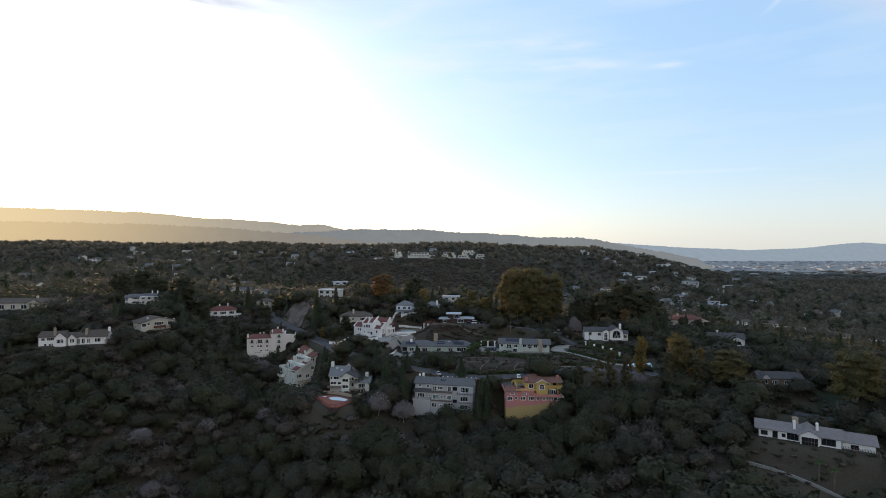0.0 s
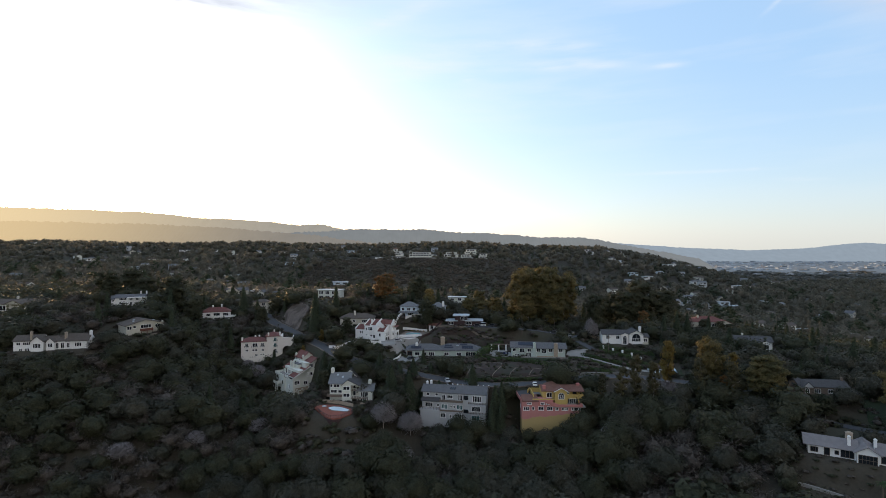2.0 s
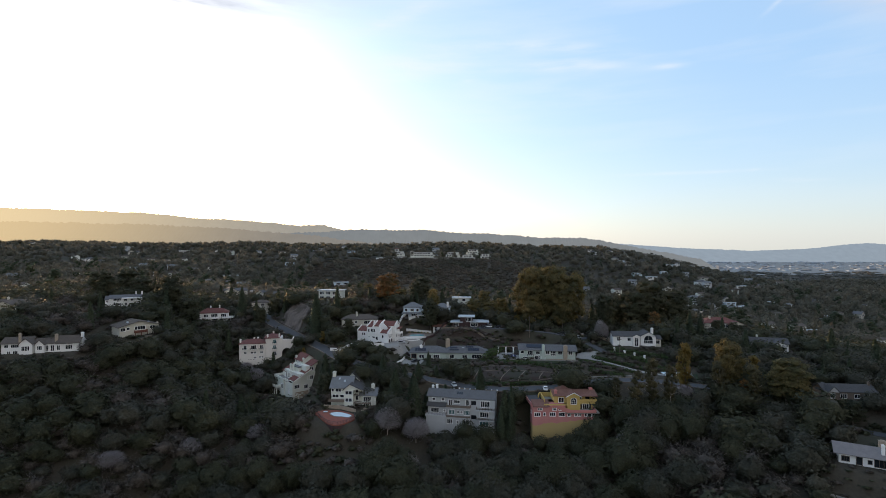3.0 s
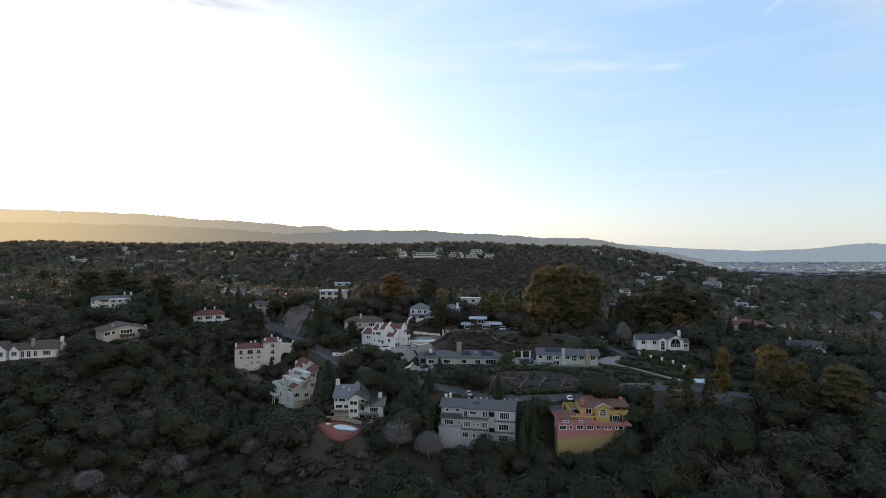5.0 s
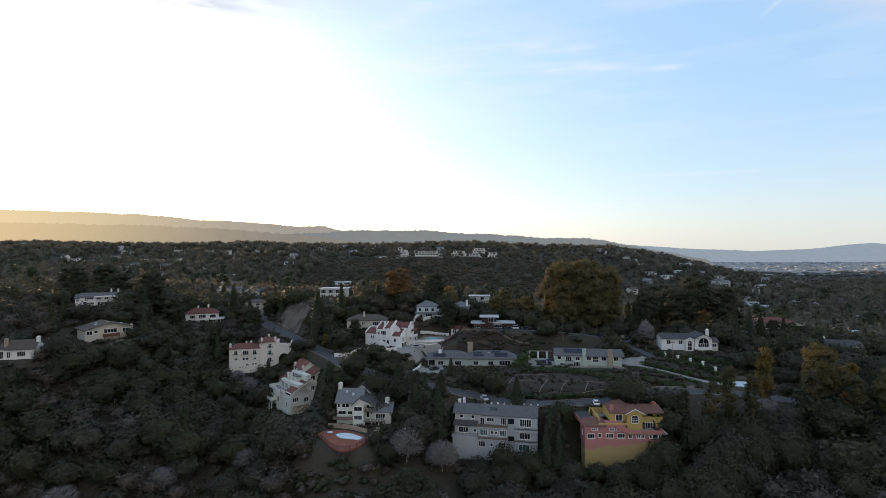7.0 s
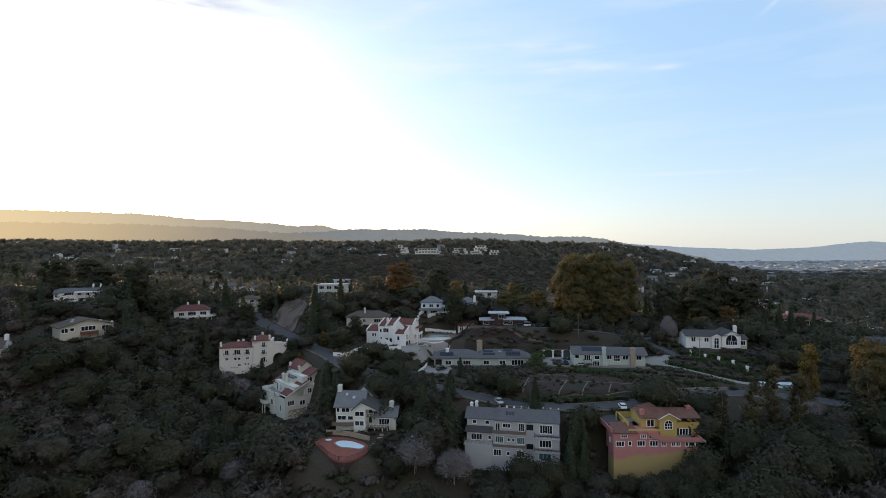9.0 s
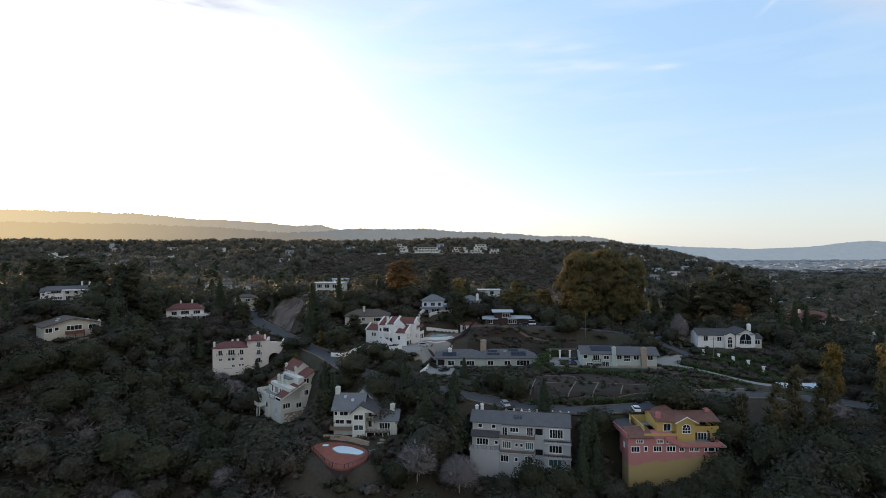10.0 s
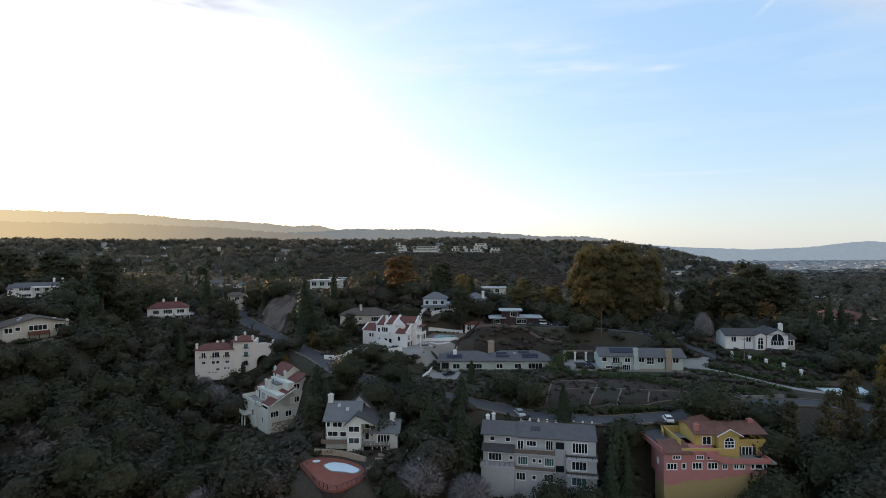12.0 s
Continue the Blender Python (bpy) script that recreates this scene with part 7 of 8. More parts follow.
# patio, pool and pergola of the sage ranch house
drape("patio", [(20, 286), (32, 287.5), (33, 302), (22, 303)], M_CONCRETE, "pale paved patio beside the ranch house", "patio")
swimming_pool("dark_pool", [(25.4, 290), (30.8, 290), (30.8, 296.5), (25.4, 296.5)], 23.5, M_DARKWATER, M_CONCRETE, "small dark rectangular pool in a patio")
wall_line("patio_wall", [(20, 285.6), (32, 284.6), (60, 281)], 0.6, 0.4, M_CONCRETE, "low pale wall along the ranch patio")
e = thing("pergola", at(22.5, 301, 23.3, -4), "white pergola with thick columns beside the patio", "pergola")
for x in (0, 4, 8, 11.5):
    part("column", Geo().tube((x, 0, -0.3), (x, 0, 3.2), 0.4, 0.36, 8).box(x - 0.5, x + 0.5, -0.5, 0.5, 3.2, 3.5), M_TRIM, e)
part("beam", Geo().box(-0.6, 12.1, -0.3, 0.3, 3.5, 3.9), M_WOOD, e)

# drives and walls
drape("drive_apron", [(60, 287), (68, 285.5), (74, 295), (64, 298)], M_CONCRETE, "pale concrete apron beside the ranch house", "driveway")
wall_line("kerb_wall", [(60, 262.5), (70, 263.6), (80, 263.8)], 0.9, 0.5, M_CONCRETE, "pale low wall along the upper side of the road")
wall_line("garden_wall", [(-8, 324), (6, 321.5), (16, 319), (25, 315)], 1.1, 0.5, M_PATH, "long curved stone wall behind the ranch houses")
wall_line("garden_wall", [(-173, 259), (-162, 260), (-152, 265), (-146, 272)], 0.9, 0.5, M_PATH, "pale stone wall below the gabled house")
wall_line("fence", [(-198, 240), (-184, 240), (-168, 245)], 1.0, 0.15, M_WOOD, "weathered board fence below the long house", "fence")
wall_line("fence", [(-4, 338), (-12, 322), (-20, 308), (-27, 296)], 1.3, 0.16, M_DARKWOOD, "dark brown board fence down the slope", "fence")
wall_line("garden_wall", [(-65, 291), (-56, 289.5), (-47, 292.5), (-38, 297.5)], 1.6, 0.5, M_WHITE, "low white stucco wall before the white villa")
wall_line("garden_wall", [(-28, 339), (-20, 343), (-12, 349), (-8, 352)], 1.3, 0.5, M_WHITE, "white stepped garden wall behind the villa")
wall_line("garden_wall", [(-36, 330), (-30, 344)], 2.0, 0.5, M_WHITE, "white wall climbing beside the villa")
wall_line("garden_wall", [(-32, 318), (-24, 314), (-15, 318), (-8, 330)], 0.5, 0.4, M_WHITE, "white terrace wall round the villa pool")
drape("villa_yard", [(-46, 294), (-28, 294), (-17, 312), (-31, 320)], M_CONCRETE, "pale paved court before the white villa", "yard", 16)
swimming_pool("villa_pool", [(-27, 322), (-19, 320), (-17.5, 327), (-25, 330)], 28.75, M_WATER, M_CONCRETE, "turquoise pool behind the white villa")
drape("villa_terrace", [(-30, 321), (-16, 318), (-12, 332), (-27, 335)], M_PATH, "pale stone terrace round the villa pool", "terrace", 16, 0.28)
simple_house("pool_cabin", at(-13, 334, 30.0, -20, (0.9, 0.9, 0.9)), "small white poolside cabin with an arched front", 8, 5, 3.0, M_WHITE, M_TERRA, "x", 1.0, [("S", 1.2, 3.2, 0.1, 1.8, 2, 1, {"arch": True}), ("S", 4.8, 6.8, 0.1, 1.8, 2, 1, {"arch": True})])
for i, z in enumerate((0.35, 0.45, 0.55, 0.65)):
    wall_line("garden_wall", [(-33 + i * 1.1, 312.5 + i * 2.0), (-26 + i * 1.3, 311 + i * 2.2), (-20 + i, 313.5 + i * 2.4)], z, 0.45, M_WHITE, "low white stepped wall between court and pool", "wall", 0.6)
wall_line("garden_wall", [(-29, 334), (-22, 335.5), (-14, 333)], 1.6, 0.4, M_WHITE, "white wall with planting behind the pool")
for i in range(8):
    shrub(-27 + i * 1.8, 333.4 + 0.3 * (i % 2), 1.3, M_HEDGE if i % 2 else M_GOLD, "round shrub along the white pool wall", 300 + i)
drape("garage_court", [(-29, 283), (-19, 281), (-16, 293), (-27, 294)], M_CONCRETE, "pale garage court of the grey ranch house", "yard")
wall_line("garden_wall", [(-30, 284), (-27, 294)], 1.2, 0.4, M_WHITE, "white wall beside the garage court")
drape("white_court", [(96, 266), (109, 264), (111, 273), (98, 275)], M_COVER, "pale covered pool court beside the road", "court")
wall_line("fence", [(94, 277), (112, 275)], 1.4, 0.2, M_WOOD, "grey board fence behind the pale court", "fence")
drape("parking", [(104, 243), (118, 238), (122, 246), (108, 252)], M_ASPHALT, "grey asphalt parking beside the road", "parking")
for x, y in ((82.7, 295.7), (86.4, 291.2), (90.3, 288.0), (93.9, 284.3), (97.0, 280.1)):
    p = thing("gate_post", at(x, y, h1(x, y), 10), "white stucco garden post with a flat cap", "post", "row of white posts")
    part("shaft", Geo().box(-0.36, 0.36, -0.36, 0.36, -0.5, 2.0), M_TRIM, p)
    part("cap", Geo().box(-0.48, 0.48, -0.48, 0.48, 2.0, 2.2), M_TRIM, p)
for x, y in ((73, 322), (79, 318), (85.5, 312.5)):
    p = thing("gate_pillar", at(x, y, h1(x, y), 20), "pale stone gate pillar with a cap", "pillar", "stone gate pillars")
    part("shaft", Geo().box(-0.5, 0.5, -0.5, 0.5, -0.5, 2.6), M_STONE, p)
    part("cap", Geo().box(-0.65, 0.65, -0.65, 0.65, 2.6, 2.9), M_CONCRETE, p)
wall_line("gate_wall", [(79, 318), (85.5, 312.5)], 1.5, 0.4, M_STONE, "stone wall between gate pillars")
for x, y, hh in ((83.2, 289, 9.5), (150, 250, 10), (42, 318, 12)):
    p = thing("utility_pole", at(x, y, h1(x, y)), "tall wooden utility pole with a crossarm", "pole", "utility poles")
    part("shaft", Geo().tube((0, 0, -1), (0, 0, hh), 0.16, 0.11, 8), M_WOOD, p)
    part("crossarm", Geo().box(-1.1, 1.1, -0.06, 0.06, hh - 0.9, hh - 0.75), M_WOOD, p)
wall_line("garden_wall", [(106.5, 180), (118, 172), (127, 163), (134, 154)], 0.9, 0.5, M_CONCRETE, "pale low wall below the long ranch house")
for x, y in ((124.6, 168.9), (127, 165.5)):
    p = thing("palm_tree", at(x, y, h1(x, y)), "small palm tree with a shaggy crown", "palm")
    part("trunk", Geo().tube((0, 0, -1), (0.2, 0, 7), 0.28, 0.2, 8), M_BARK, p)
    g, rr = Geo(), random.Random(int(x))
    for i in range(22):
        a, d = i * 2.4, rr.uniform(-0.5, 0.9)
        p0, pts = Vector((0.2, 0, 7)), []
        for k in range(4):
            t = k / 3
            pts.append(p0 + Vector((math.cos(a) * 2.2 * t, math.sin(a) * 2.2 * t, 1.2 * t * d + 0.7 * t - 1.5 * t * t)))
        for k in range(3):
            s = Vector((-math.sin(a), math.cos(a), 0)) * (0.34 * (1 - k / 3.2))
            s2 = Vector((-math.sin(a), math.cos(a), 0)) * (0.34 * (1 - (k + 1) / 3.2))
            g.add([pts[k] - s, pts[k] + s, pts[k + 1] + s2, pts[k + 1] - s2], [(0, 1, 2, 3)])
    part("fronds", g, M_HEDGE, p)

for x, y, turn, paint, lab, van in ((-2.2, 250.5, -78, M_SILVER, "silver car parked on the roadside", False), (36.5, 245.6, 84, M_WHITECAR, "white car parked beside the pink house", False),
                                    (19.5, 328.0, 170, M_WHITECAR, "white van parked beside the flat-roofed house", True), (25.0, 327.6, 165, M_DARKCAR, "dark car parked beside the white van", False),
                                    (16.0, 325.5, 170, M_DARKCAR, "dark car parked on the upper driveway", False), (60.5, 319.5, 160, M_DARKCAR, "dark car parked on the driveway", False),
                                    (69.5, 320.5, 170, M_SILVER, "silver car parked near the gate pillars", False), (-29.5, 304.5, 10, M_SILVER, "silver car parked before the white villa", False),
                                    (-21.0, 288.0, 40, M_DARKCAR, "dark car parked in the garage court", False), (112, 244, 20, M_SILVER, "silver car parked in the roadside lot", False),
                                    (170, 304, 60, M_DARKCAR, "dark car parked before the dark roofed house", False)):
    car(x, y, turn, paint, lab, None, van)

# ---- houses of the far hills ----
def far_house(kind, m, wall, roof, label):
    h = thing("hillside_house", m, label, "house", "far hillside houses")
    if kind == 0:
        block(h, 0, 16, 0, 9, -5, 3.4, wall, [("S", 1.5, 5.0, 5.8, 7.4, 2, 1), ("S", 8, 13, 5.6, 7.6, 2, 1)])
        hip_roof(h, 0, 16, 0, 9, 3.4, 2.2, roof, 0.7)
    elif kind == 1:
        block(h, 0, 13, 0, 8, -5, 6.0, wall, [("S", 1.5, 4.5, 8.4, 10, 2, 1), ("S", 7, 11, 8.4, 10, 2, 1), ("S", 2, 10, 5.4, 7.2, 4, 1)])
        gable_roof(h, 0, 13, 0, 8, 6.0, 2.0, roof, "x", 0.6, wall)
    elif kind == 2:
        block(h, 0, 18, 0, 8, -5, 3.2, wall, [("S", 2, 7, 5.4, 7.4, 3, 1), ("S", 11, 16, 5.4, 7.4, 3, 1)])
        part("roof", Geo().box(-0.8, 18.8, -0.8, 8.8, 3.2, 3.6), roof, h)
    else:
        block(h, 0, 10, 0, 9, -5, 3.4, wall, [("S", 2, 8, 5.4, 7.4, 3, 1)])
        gable_roof(h, 0, 10, 0, 9, 3.4, 2.6, roof, "y", 0.6, wall)
        block(h, 10, 20, 2, 9, -5, 3.0, wall, [("S", 2, 6, 5.4, 7.2, 2, 1)])
        gable_roof(h, 9.5, 20, 2, 9, 3.0, 2.0, roof, "x", 0.6, wall)
    return h


SOURCES = [far_house(k, at(0, 0, -500), w, rf, lab) for k, w, rf, lab in (
    (0, M_WHITE, M_SHINGLE, "white house with a grey hip roof among far trees"), (1, M_CREAM, M_BROWNSHINGLE, "cream two-storey house among far trees"),
    (2, M_WHITE, M_FLATROOF, "long white flat-roofed house among far trees"), (3, M_TAN, M_SHINGLE, "tan house with crossing gables among far trees"),
    (0, M_TAN, M_BROWNSHINGLE, "tan house with a brown hip roof among far trees"), (1, M_GREY, M_BLUESLATE, "grey two-storey house among far trees"), (2, M_PALEBLUE, M_FLATROOF, "pale flat-roofed house among far trees"))]
rs = np.random.RandomState(12)
FAR_SPOTS = []
for x0, x1, y0, y1, n in ((-330, -150, 455, 800, 16), (-650, -240, 560, 1150, 50), (-230, 80, 1010, 1220, 12), (150, 420, 470, 800, 30), (260, 800, 620, 1300, 70), (-420, -260, 400, 560, 6), (330, 520, 420, 640, 12), (-1000, -600, 900, 1250, 12)):
    for _ in range(n):
        FAR_SPOTS.append((rs.uniform(x0, x1), rs.uniform(y0, y1)))
FAR_SPOTS.append((-289, 971))
for i, (x, y) in enumerate(FAR_SPOTS):
    s = rs.uniform(0.75, 1.15)
    copy_thing(SOURCES[i % 7], at(x, y, h1(x, y) + rs.uniform(0.5, 3.0), rs.uniform(-35, 35)) @ Matrix.Diagonal((s, s, s, 1)))
for e in SOURCES:
    for o in (*e.children_recursive, e):
        bpy.data.objects.remove(o)


def hilltop_house(x, y, w, storeys, label, z, tower=False):
    h = thing("hilltop_house", at(x, y, z, 0), label, "house", "houses on the knoll")
    for k in range(storeys):
        block(h, k * w * 0.12, w - k * w * 0.1, k * 2.5, 12, k * 4.2 - (6 if k == 0 else 0), k * 4.2 + 3.6, M_CREAM, row_of("S", 1.5, int((w - k * w * 0.22 - 2) / 5), 5.0, 3.6, 7.0 if k == 0 else 1.0, 9.0 if k == 0 else 3.0))
        part("roof", Geo().box(k * w * 0.12 - 0.8, w - k * w * 0.1 + 0.8, k * 2.5 - 1.2, 12.6, k * 4.2 + 3.6, k * 4.2 + 4.0), M_GREY, h)
    if tower:
        block(h, w * 0.1, w * 0.1 + 7, 4, 11, 4, 12.5, M_CREAM, [("S", 1.5, 5.5, 5, 7.5, 2, 1)])
        hip_roof(h, w * 0.1, w * 0.1 + 7, 4, 11, 12.5, 2.0, M_TERRA, 0.8)
    part("terrace", Geo().box(-6, w + 5, -7, 0, -8, -1.2), M_CONCRETE, h)
    return h


hilltop_house(-66, 955, 44, 2, "large white terraced villa on the knoll", 66, False)
hilltop_house(-98, 962, 20, 2, "white villa with a square tower on the knoll", 68, True)
hilltop_house(-2, 958, 26, 2, "white house with long balconies on the knoll", 66)
hilltop_house(26, 952, 24, 2, "white house with stacked balconies on the knoll", 61)
hilltop_house(62, 955, 17, 2, "small white house at the knoll's edge", 63)
hilltop_house(38, 1000, 24, 2, "white house behind the knoll", 71)
wall_line("retaining_wall", [(-128, 948), (-104, 946), (-80, 944)], 3.0, 1.0, M_WHITE, "long pale retaining wall on the knoll", "wall", 3.0, 6.0)

# town across the plain, blue haze put into its wall colour
rt = np.random.RandomState(21)
g = Geo()
for i in range(420):
    yy = rt.uniform(2600, 4550)
    xx = yy * rt.uniform(0.48, 1.0)
    w, d, hh = rt.uniform(8, 34), rt.uniform(10, 30), rt.uniform(4, 9)
    zz = max(h1(xx, yy), -30)
    g.box(xx, xx + w, yy, yy + d, zz, zz + hh)
tagged(new("distant_town", mesh_of("distant_town", g.v, g.f, M_TOWN)), "town buildings on the far plain, haze blue painted into their walls", "town", kind="stuff")

TREES = {
    "oak": [tree_kind("oak_tree", lambda *q: oak_crown(*q, 14, 7, 40, 0.22), 11 + i, 9, 9, 1900, 0.27, M_OAK, M_BARK, "dark green evergreen oak on the canyon slope") for i in range(3)],
    "olive": [tree_kind("grey_green_tree", lambda *q: oak_crown(*q, 14, 7, 40, 0.22), 31 + i, 8, 8, 1700, 0.26, M_OLIVE, M_BARK, "grey-green broadleaf tree on the canyon slope") for i in range(2)],
    "conifer": [tree_kind("conifer", cone_crown, 41 + i, 20, 8.5, 4400, 0.31, M_CONIFER, M_BARK, "tall dark green conifer with drooping branches", limbs=0, top=0.95) for i in range(2)],
    "euca": [tree_kind("eucalyptus", grove_crown, 51 + i, 36, 26, 9000, 0.38, M_EUCA, M_PALEBARK, "tall eucalyptus with low-sun warmth painted into its olive leaves", limbs=3, r0=0.6) for i in range(2)],
    "gold": [tree_kind("golden_tree", tall_crown, 61 + i, 22, 10, 3000, 0.3, M_GOLD, M_BARK, "slender tree with low-sun gold painted into its leaves", limbs=3, r0=0.22) for i in range(2)],
    "slender": [tree_kind("slender_tree", lambda *q: tall_crown(*q, 44, 0.2), 66 + i, 22, 8.5, 2400, 0.26, M_SLENDER, M_PALEBARK, "tall slender tree with thin dull olive leaves", limbs=6, r0=0.2, top=0.85) for i in range(2)],
    "orange": [tree_kind("orange_pine", grove_crown, 71 + i, 22, 14, 3000, 0.36, M_ORANGE, M_BARK, "orange-brown tree with low-sun warmth added to its leaf colour") for i in range(1)],
    "dark": [tree_kind("dark_tree", grove_crown, 81 + i, 20, 14, 3200, 0.36, M_OAK, M_BARK, "tall dark green tree among hillside houses") for i in range(2)],
    "bare": [tree_kind("bare_tree", lambda s, h, w, n, q: bare_crown(s, h, w, n, q), 91 + i, 8, 9, 9000, 0.036, M_TWIG, M_PALEBARK, "leafless grey tree with a round crown of twigs", limbs=4, r0=0.14, top=0.5) for i in range(2)],
}
_count = {}


def plant(kind, x, y, h, turn=None, z=None, wide=1.0):
    """Copy a tree of that kind to a place on the ground, h metres tall."""
    i = _count.get(kind, 0)
    _count[kind] = i + 1
    src = TREES[kind][i % len(TREES[kind])]
    tall = {"oak": 9, "olive": 8, "conifer": 20, "euca": 36, "gold": 22, "slender": 22, "orange": 22, "dark": 20, "bare": 8}[kind]
    s = h / tall
    m = at(x, y, h1(x, y) - 0.2 if z is None else z, (i * 137.5) % 360 if turn is None else turn) @ Matrix.Diagonal((s * wide, s * wide, s, 1))
    return copy_thing(src, m)


# trees that stand out: kind, x, y, height, breadth
LONE = [("euca", 46, 352, 38, 0.8), ("euca", 62, 350, 42, 0.75), ("euca", 75, 356, 38, 0.8), ("euca", 55, 366, 40, 0.85), ("euca", 68, 362, 36, 0.9), ("euca", 50, 344, 28, 0.9), ("euca", 66, 342, 30, 0.9),
        ("euca", 30, 350, 17, 1.0), ("conifer", -80, 322, 24, 1.35), ("conifer", -136, 356, 21, 1.2), ("orange", -44, 366, 22, 1.3), ("dark", -23, 404, 22, 1.2), ("dark", -14.5, 334, 20, 0.75),
        ("gold", 95, 244, 24, 0.7), ("euca", 110, 238, 25, 0.8), ("euca", 127, 227, 19, 1.35), ("gold", 119, 236, 17, 0.9), ("euca", 22, 347, 14, 1.3), ("euca", 12, 352, 13, 1.3), ("olive", 30, 340, 10, 1.2), ("gold", 38, 339, 10, 1.5), ("olive", -7, 338, 8, 1.2), ("olive", -3, 343, 9, 1.2), ("oak", -12, 341, 8, 1.1), ("dark", 160, 340, 9, 1.3), ("dark", 172, 343, 8, 1.3), ("olive", 76, 229, 9, 1.0)]
MORE = [("slender", 71, 234, 20, 1.0), ("slender", 78, 236, 23, 0.9), ("slender", 64, 238, 15, 0.9), ("slender", 84, 233, 21, 0.9), ("slender", 103, 232, 20, 1.0), ("slender", 114, 228, 18, 1.1), ("euca", 164, 202, 25, 1.2), ("dark", 141, 213, 10, 1.2), ("olive", 151, 215, 7.5, 1.3), ("dark", 132, 214, 8, 1.2), ("dark", 112, 345, 26, 1.2), ("dark", 124, 352, 31, 1.1), ("dark", 140, 352, 26, 1.2),
        ("dark", 103, 352, 22, 1.0), ("conifer", 128, 308, 19, 1.1), ("conifer", 136, 312, 17, 1.1), ("dark", -212, 360, 22, 1.2), ("dark", -163, 322, 24, 1.0), ("dark", -150, 318, 17, 1.0),
        ("dark", -178, 345, 20, 1.1), ("dark", -120, 345, 14, 1.0), ("dark", 92, 340, 24, 0.9), ("orange", 118, 330, 14, 0.9)]
CLOSE = [("conifer", -27, 243, 16, 1.5), ("conifer", -19, 240, 19, 1.35), ("conifer", -14, 247, 13, 1.5), ("conifer", 17.5, 232, 18, 1.15), ("conifer", 20.5, 235, 15, 1.15), ("conifer", 15.8, 229, 14, 1.2), ("conifer", 19.5, 229, 13, 1.15), ("oak", 1.5, 228, 10, 0.95), ("oak", 9.5, 226.5, 9, 1.1), ("oak", 5.5, 225.5, 8, 1.2), ("olive", -6, 228, 6, 1.2), ("oak", 53, 226, 9, 1.3), ("olive", 36, 222, 6, 1.4), ("oak", 42, 221, 6.5, 1.3), ("oak", 47, 245, 11.5, 1.35),
         ("dark", -58, 251, 13, 0.9), ("conifer", -61, 263, 15, 1.3), ("conifer", -57, 259, 14, 1.3), ("conifer", -61, 255, 11, 1.3), ("bare", -28.5, 228, 11.5, 0.9), ("bare", -17.5, 227, 10.5, 0.95), ("bare", -104, 292, 9, 1.1), ("bare", -20, 211, 9, 0.95), ("bare", -112, 301, 7, 1.0), ("bare", 80, 311, 14, 0.45), ("bare", 83, 313, 11, 0.4), ("bare", 93, 240, 9, 0.9), ("bare", 60, 216, 9, 0.8)]
SCREEN = [("oak", -46, 281, 6, 1.5), ("oak", -37, 277, 5, 1.5), ("conifer", -34, 259, 9, 1.9), ("conifer", -18, 256, 8.5, 1.9), ("oak", -43, 259, 10, 1.3), ("oak", -52, 266, 9, 1.3), ("oak", -30, 254, 9, 1.4), ("conifer", -24, 253, 9.5, 1.9), ("olive", -40, 252, 9, 1.4), ("conifer", -6, 247, 11, 1.7), ("conifer", 9, 247, 10, 1.6), ("oak", -152, 252, 10, 1.2), ("olive", -160, 258, 9, 1.2), ("dark", -212, 335, 20, 1.2), ("dark", -190, 338, 18, 1.3),
          ("conifer", -27, 262, 5.5, 1.9), ("conifer", -10, 264, 5, 1.9), ("oak", -38, 269, 6.5, 1.5), ("conifer", -14, 273, 7.5, 1.4), ("gold", -73, 308, 7, 1.4), ("dark", -66, 300, 9, 1.2), ("dark", -60, 315, 10, 1.0)]
MIDDLE = [("dark", -25, 385, 17, 1.0), ("euca", -13, 352, 17, 0.75), ("dark", 9, 402, 15, 1.1), ("euca", 22, 385, 18, 0.8), ("euca", -60, 395, 12, 1.2), ("euca", 27, 345, 12, 1.2),
          ("oak", -85, 306, 6, 1.3), ("oak", -83, 300, 5.5, 1.3), ("olive", -79, 304, 5.5, 1.3), ("oak", -88, 301, 4.5, 1.4), ("gold", -80, 296, 6, 0.9), ("euca", -36, 378, 11, 1.3), ("dark", 34, 400, 16, 1.0), ("olive", -2, 372, 9, 1.3),
          ("dark", -120, 372, 14, 1.1), ("olive", -50, 350, 8, 1.3), ("oak", -66, 340, 9, 1.2), ("oak", -73, 318, 7, 1.3), ("olive", -68, 311, 6, 1.3), ("olive", -39.5, 228.5, 4.5, 0.95), ("orange", 226, 338, 10, 1.0), ("orange", 240, 335, 9, 1.0), ("orange", 258, 302, 10, 0.9), ("orange", 112, 231, 12, 0.6), ("oak", 46, 222, 8.5, 1.1), ("oak", 51, 222, 8.5, 1.0), ("olive", 41.5, 221, 6, 1.2)]
for kind, x, y, hh, wide in LONE + MORE + CLOSE + SCREEN + MIDDLE:
    plant(kind, x, y, hh, None, None, wide)

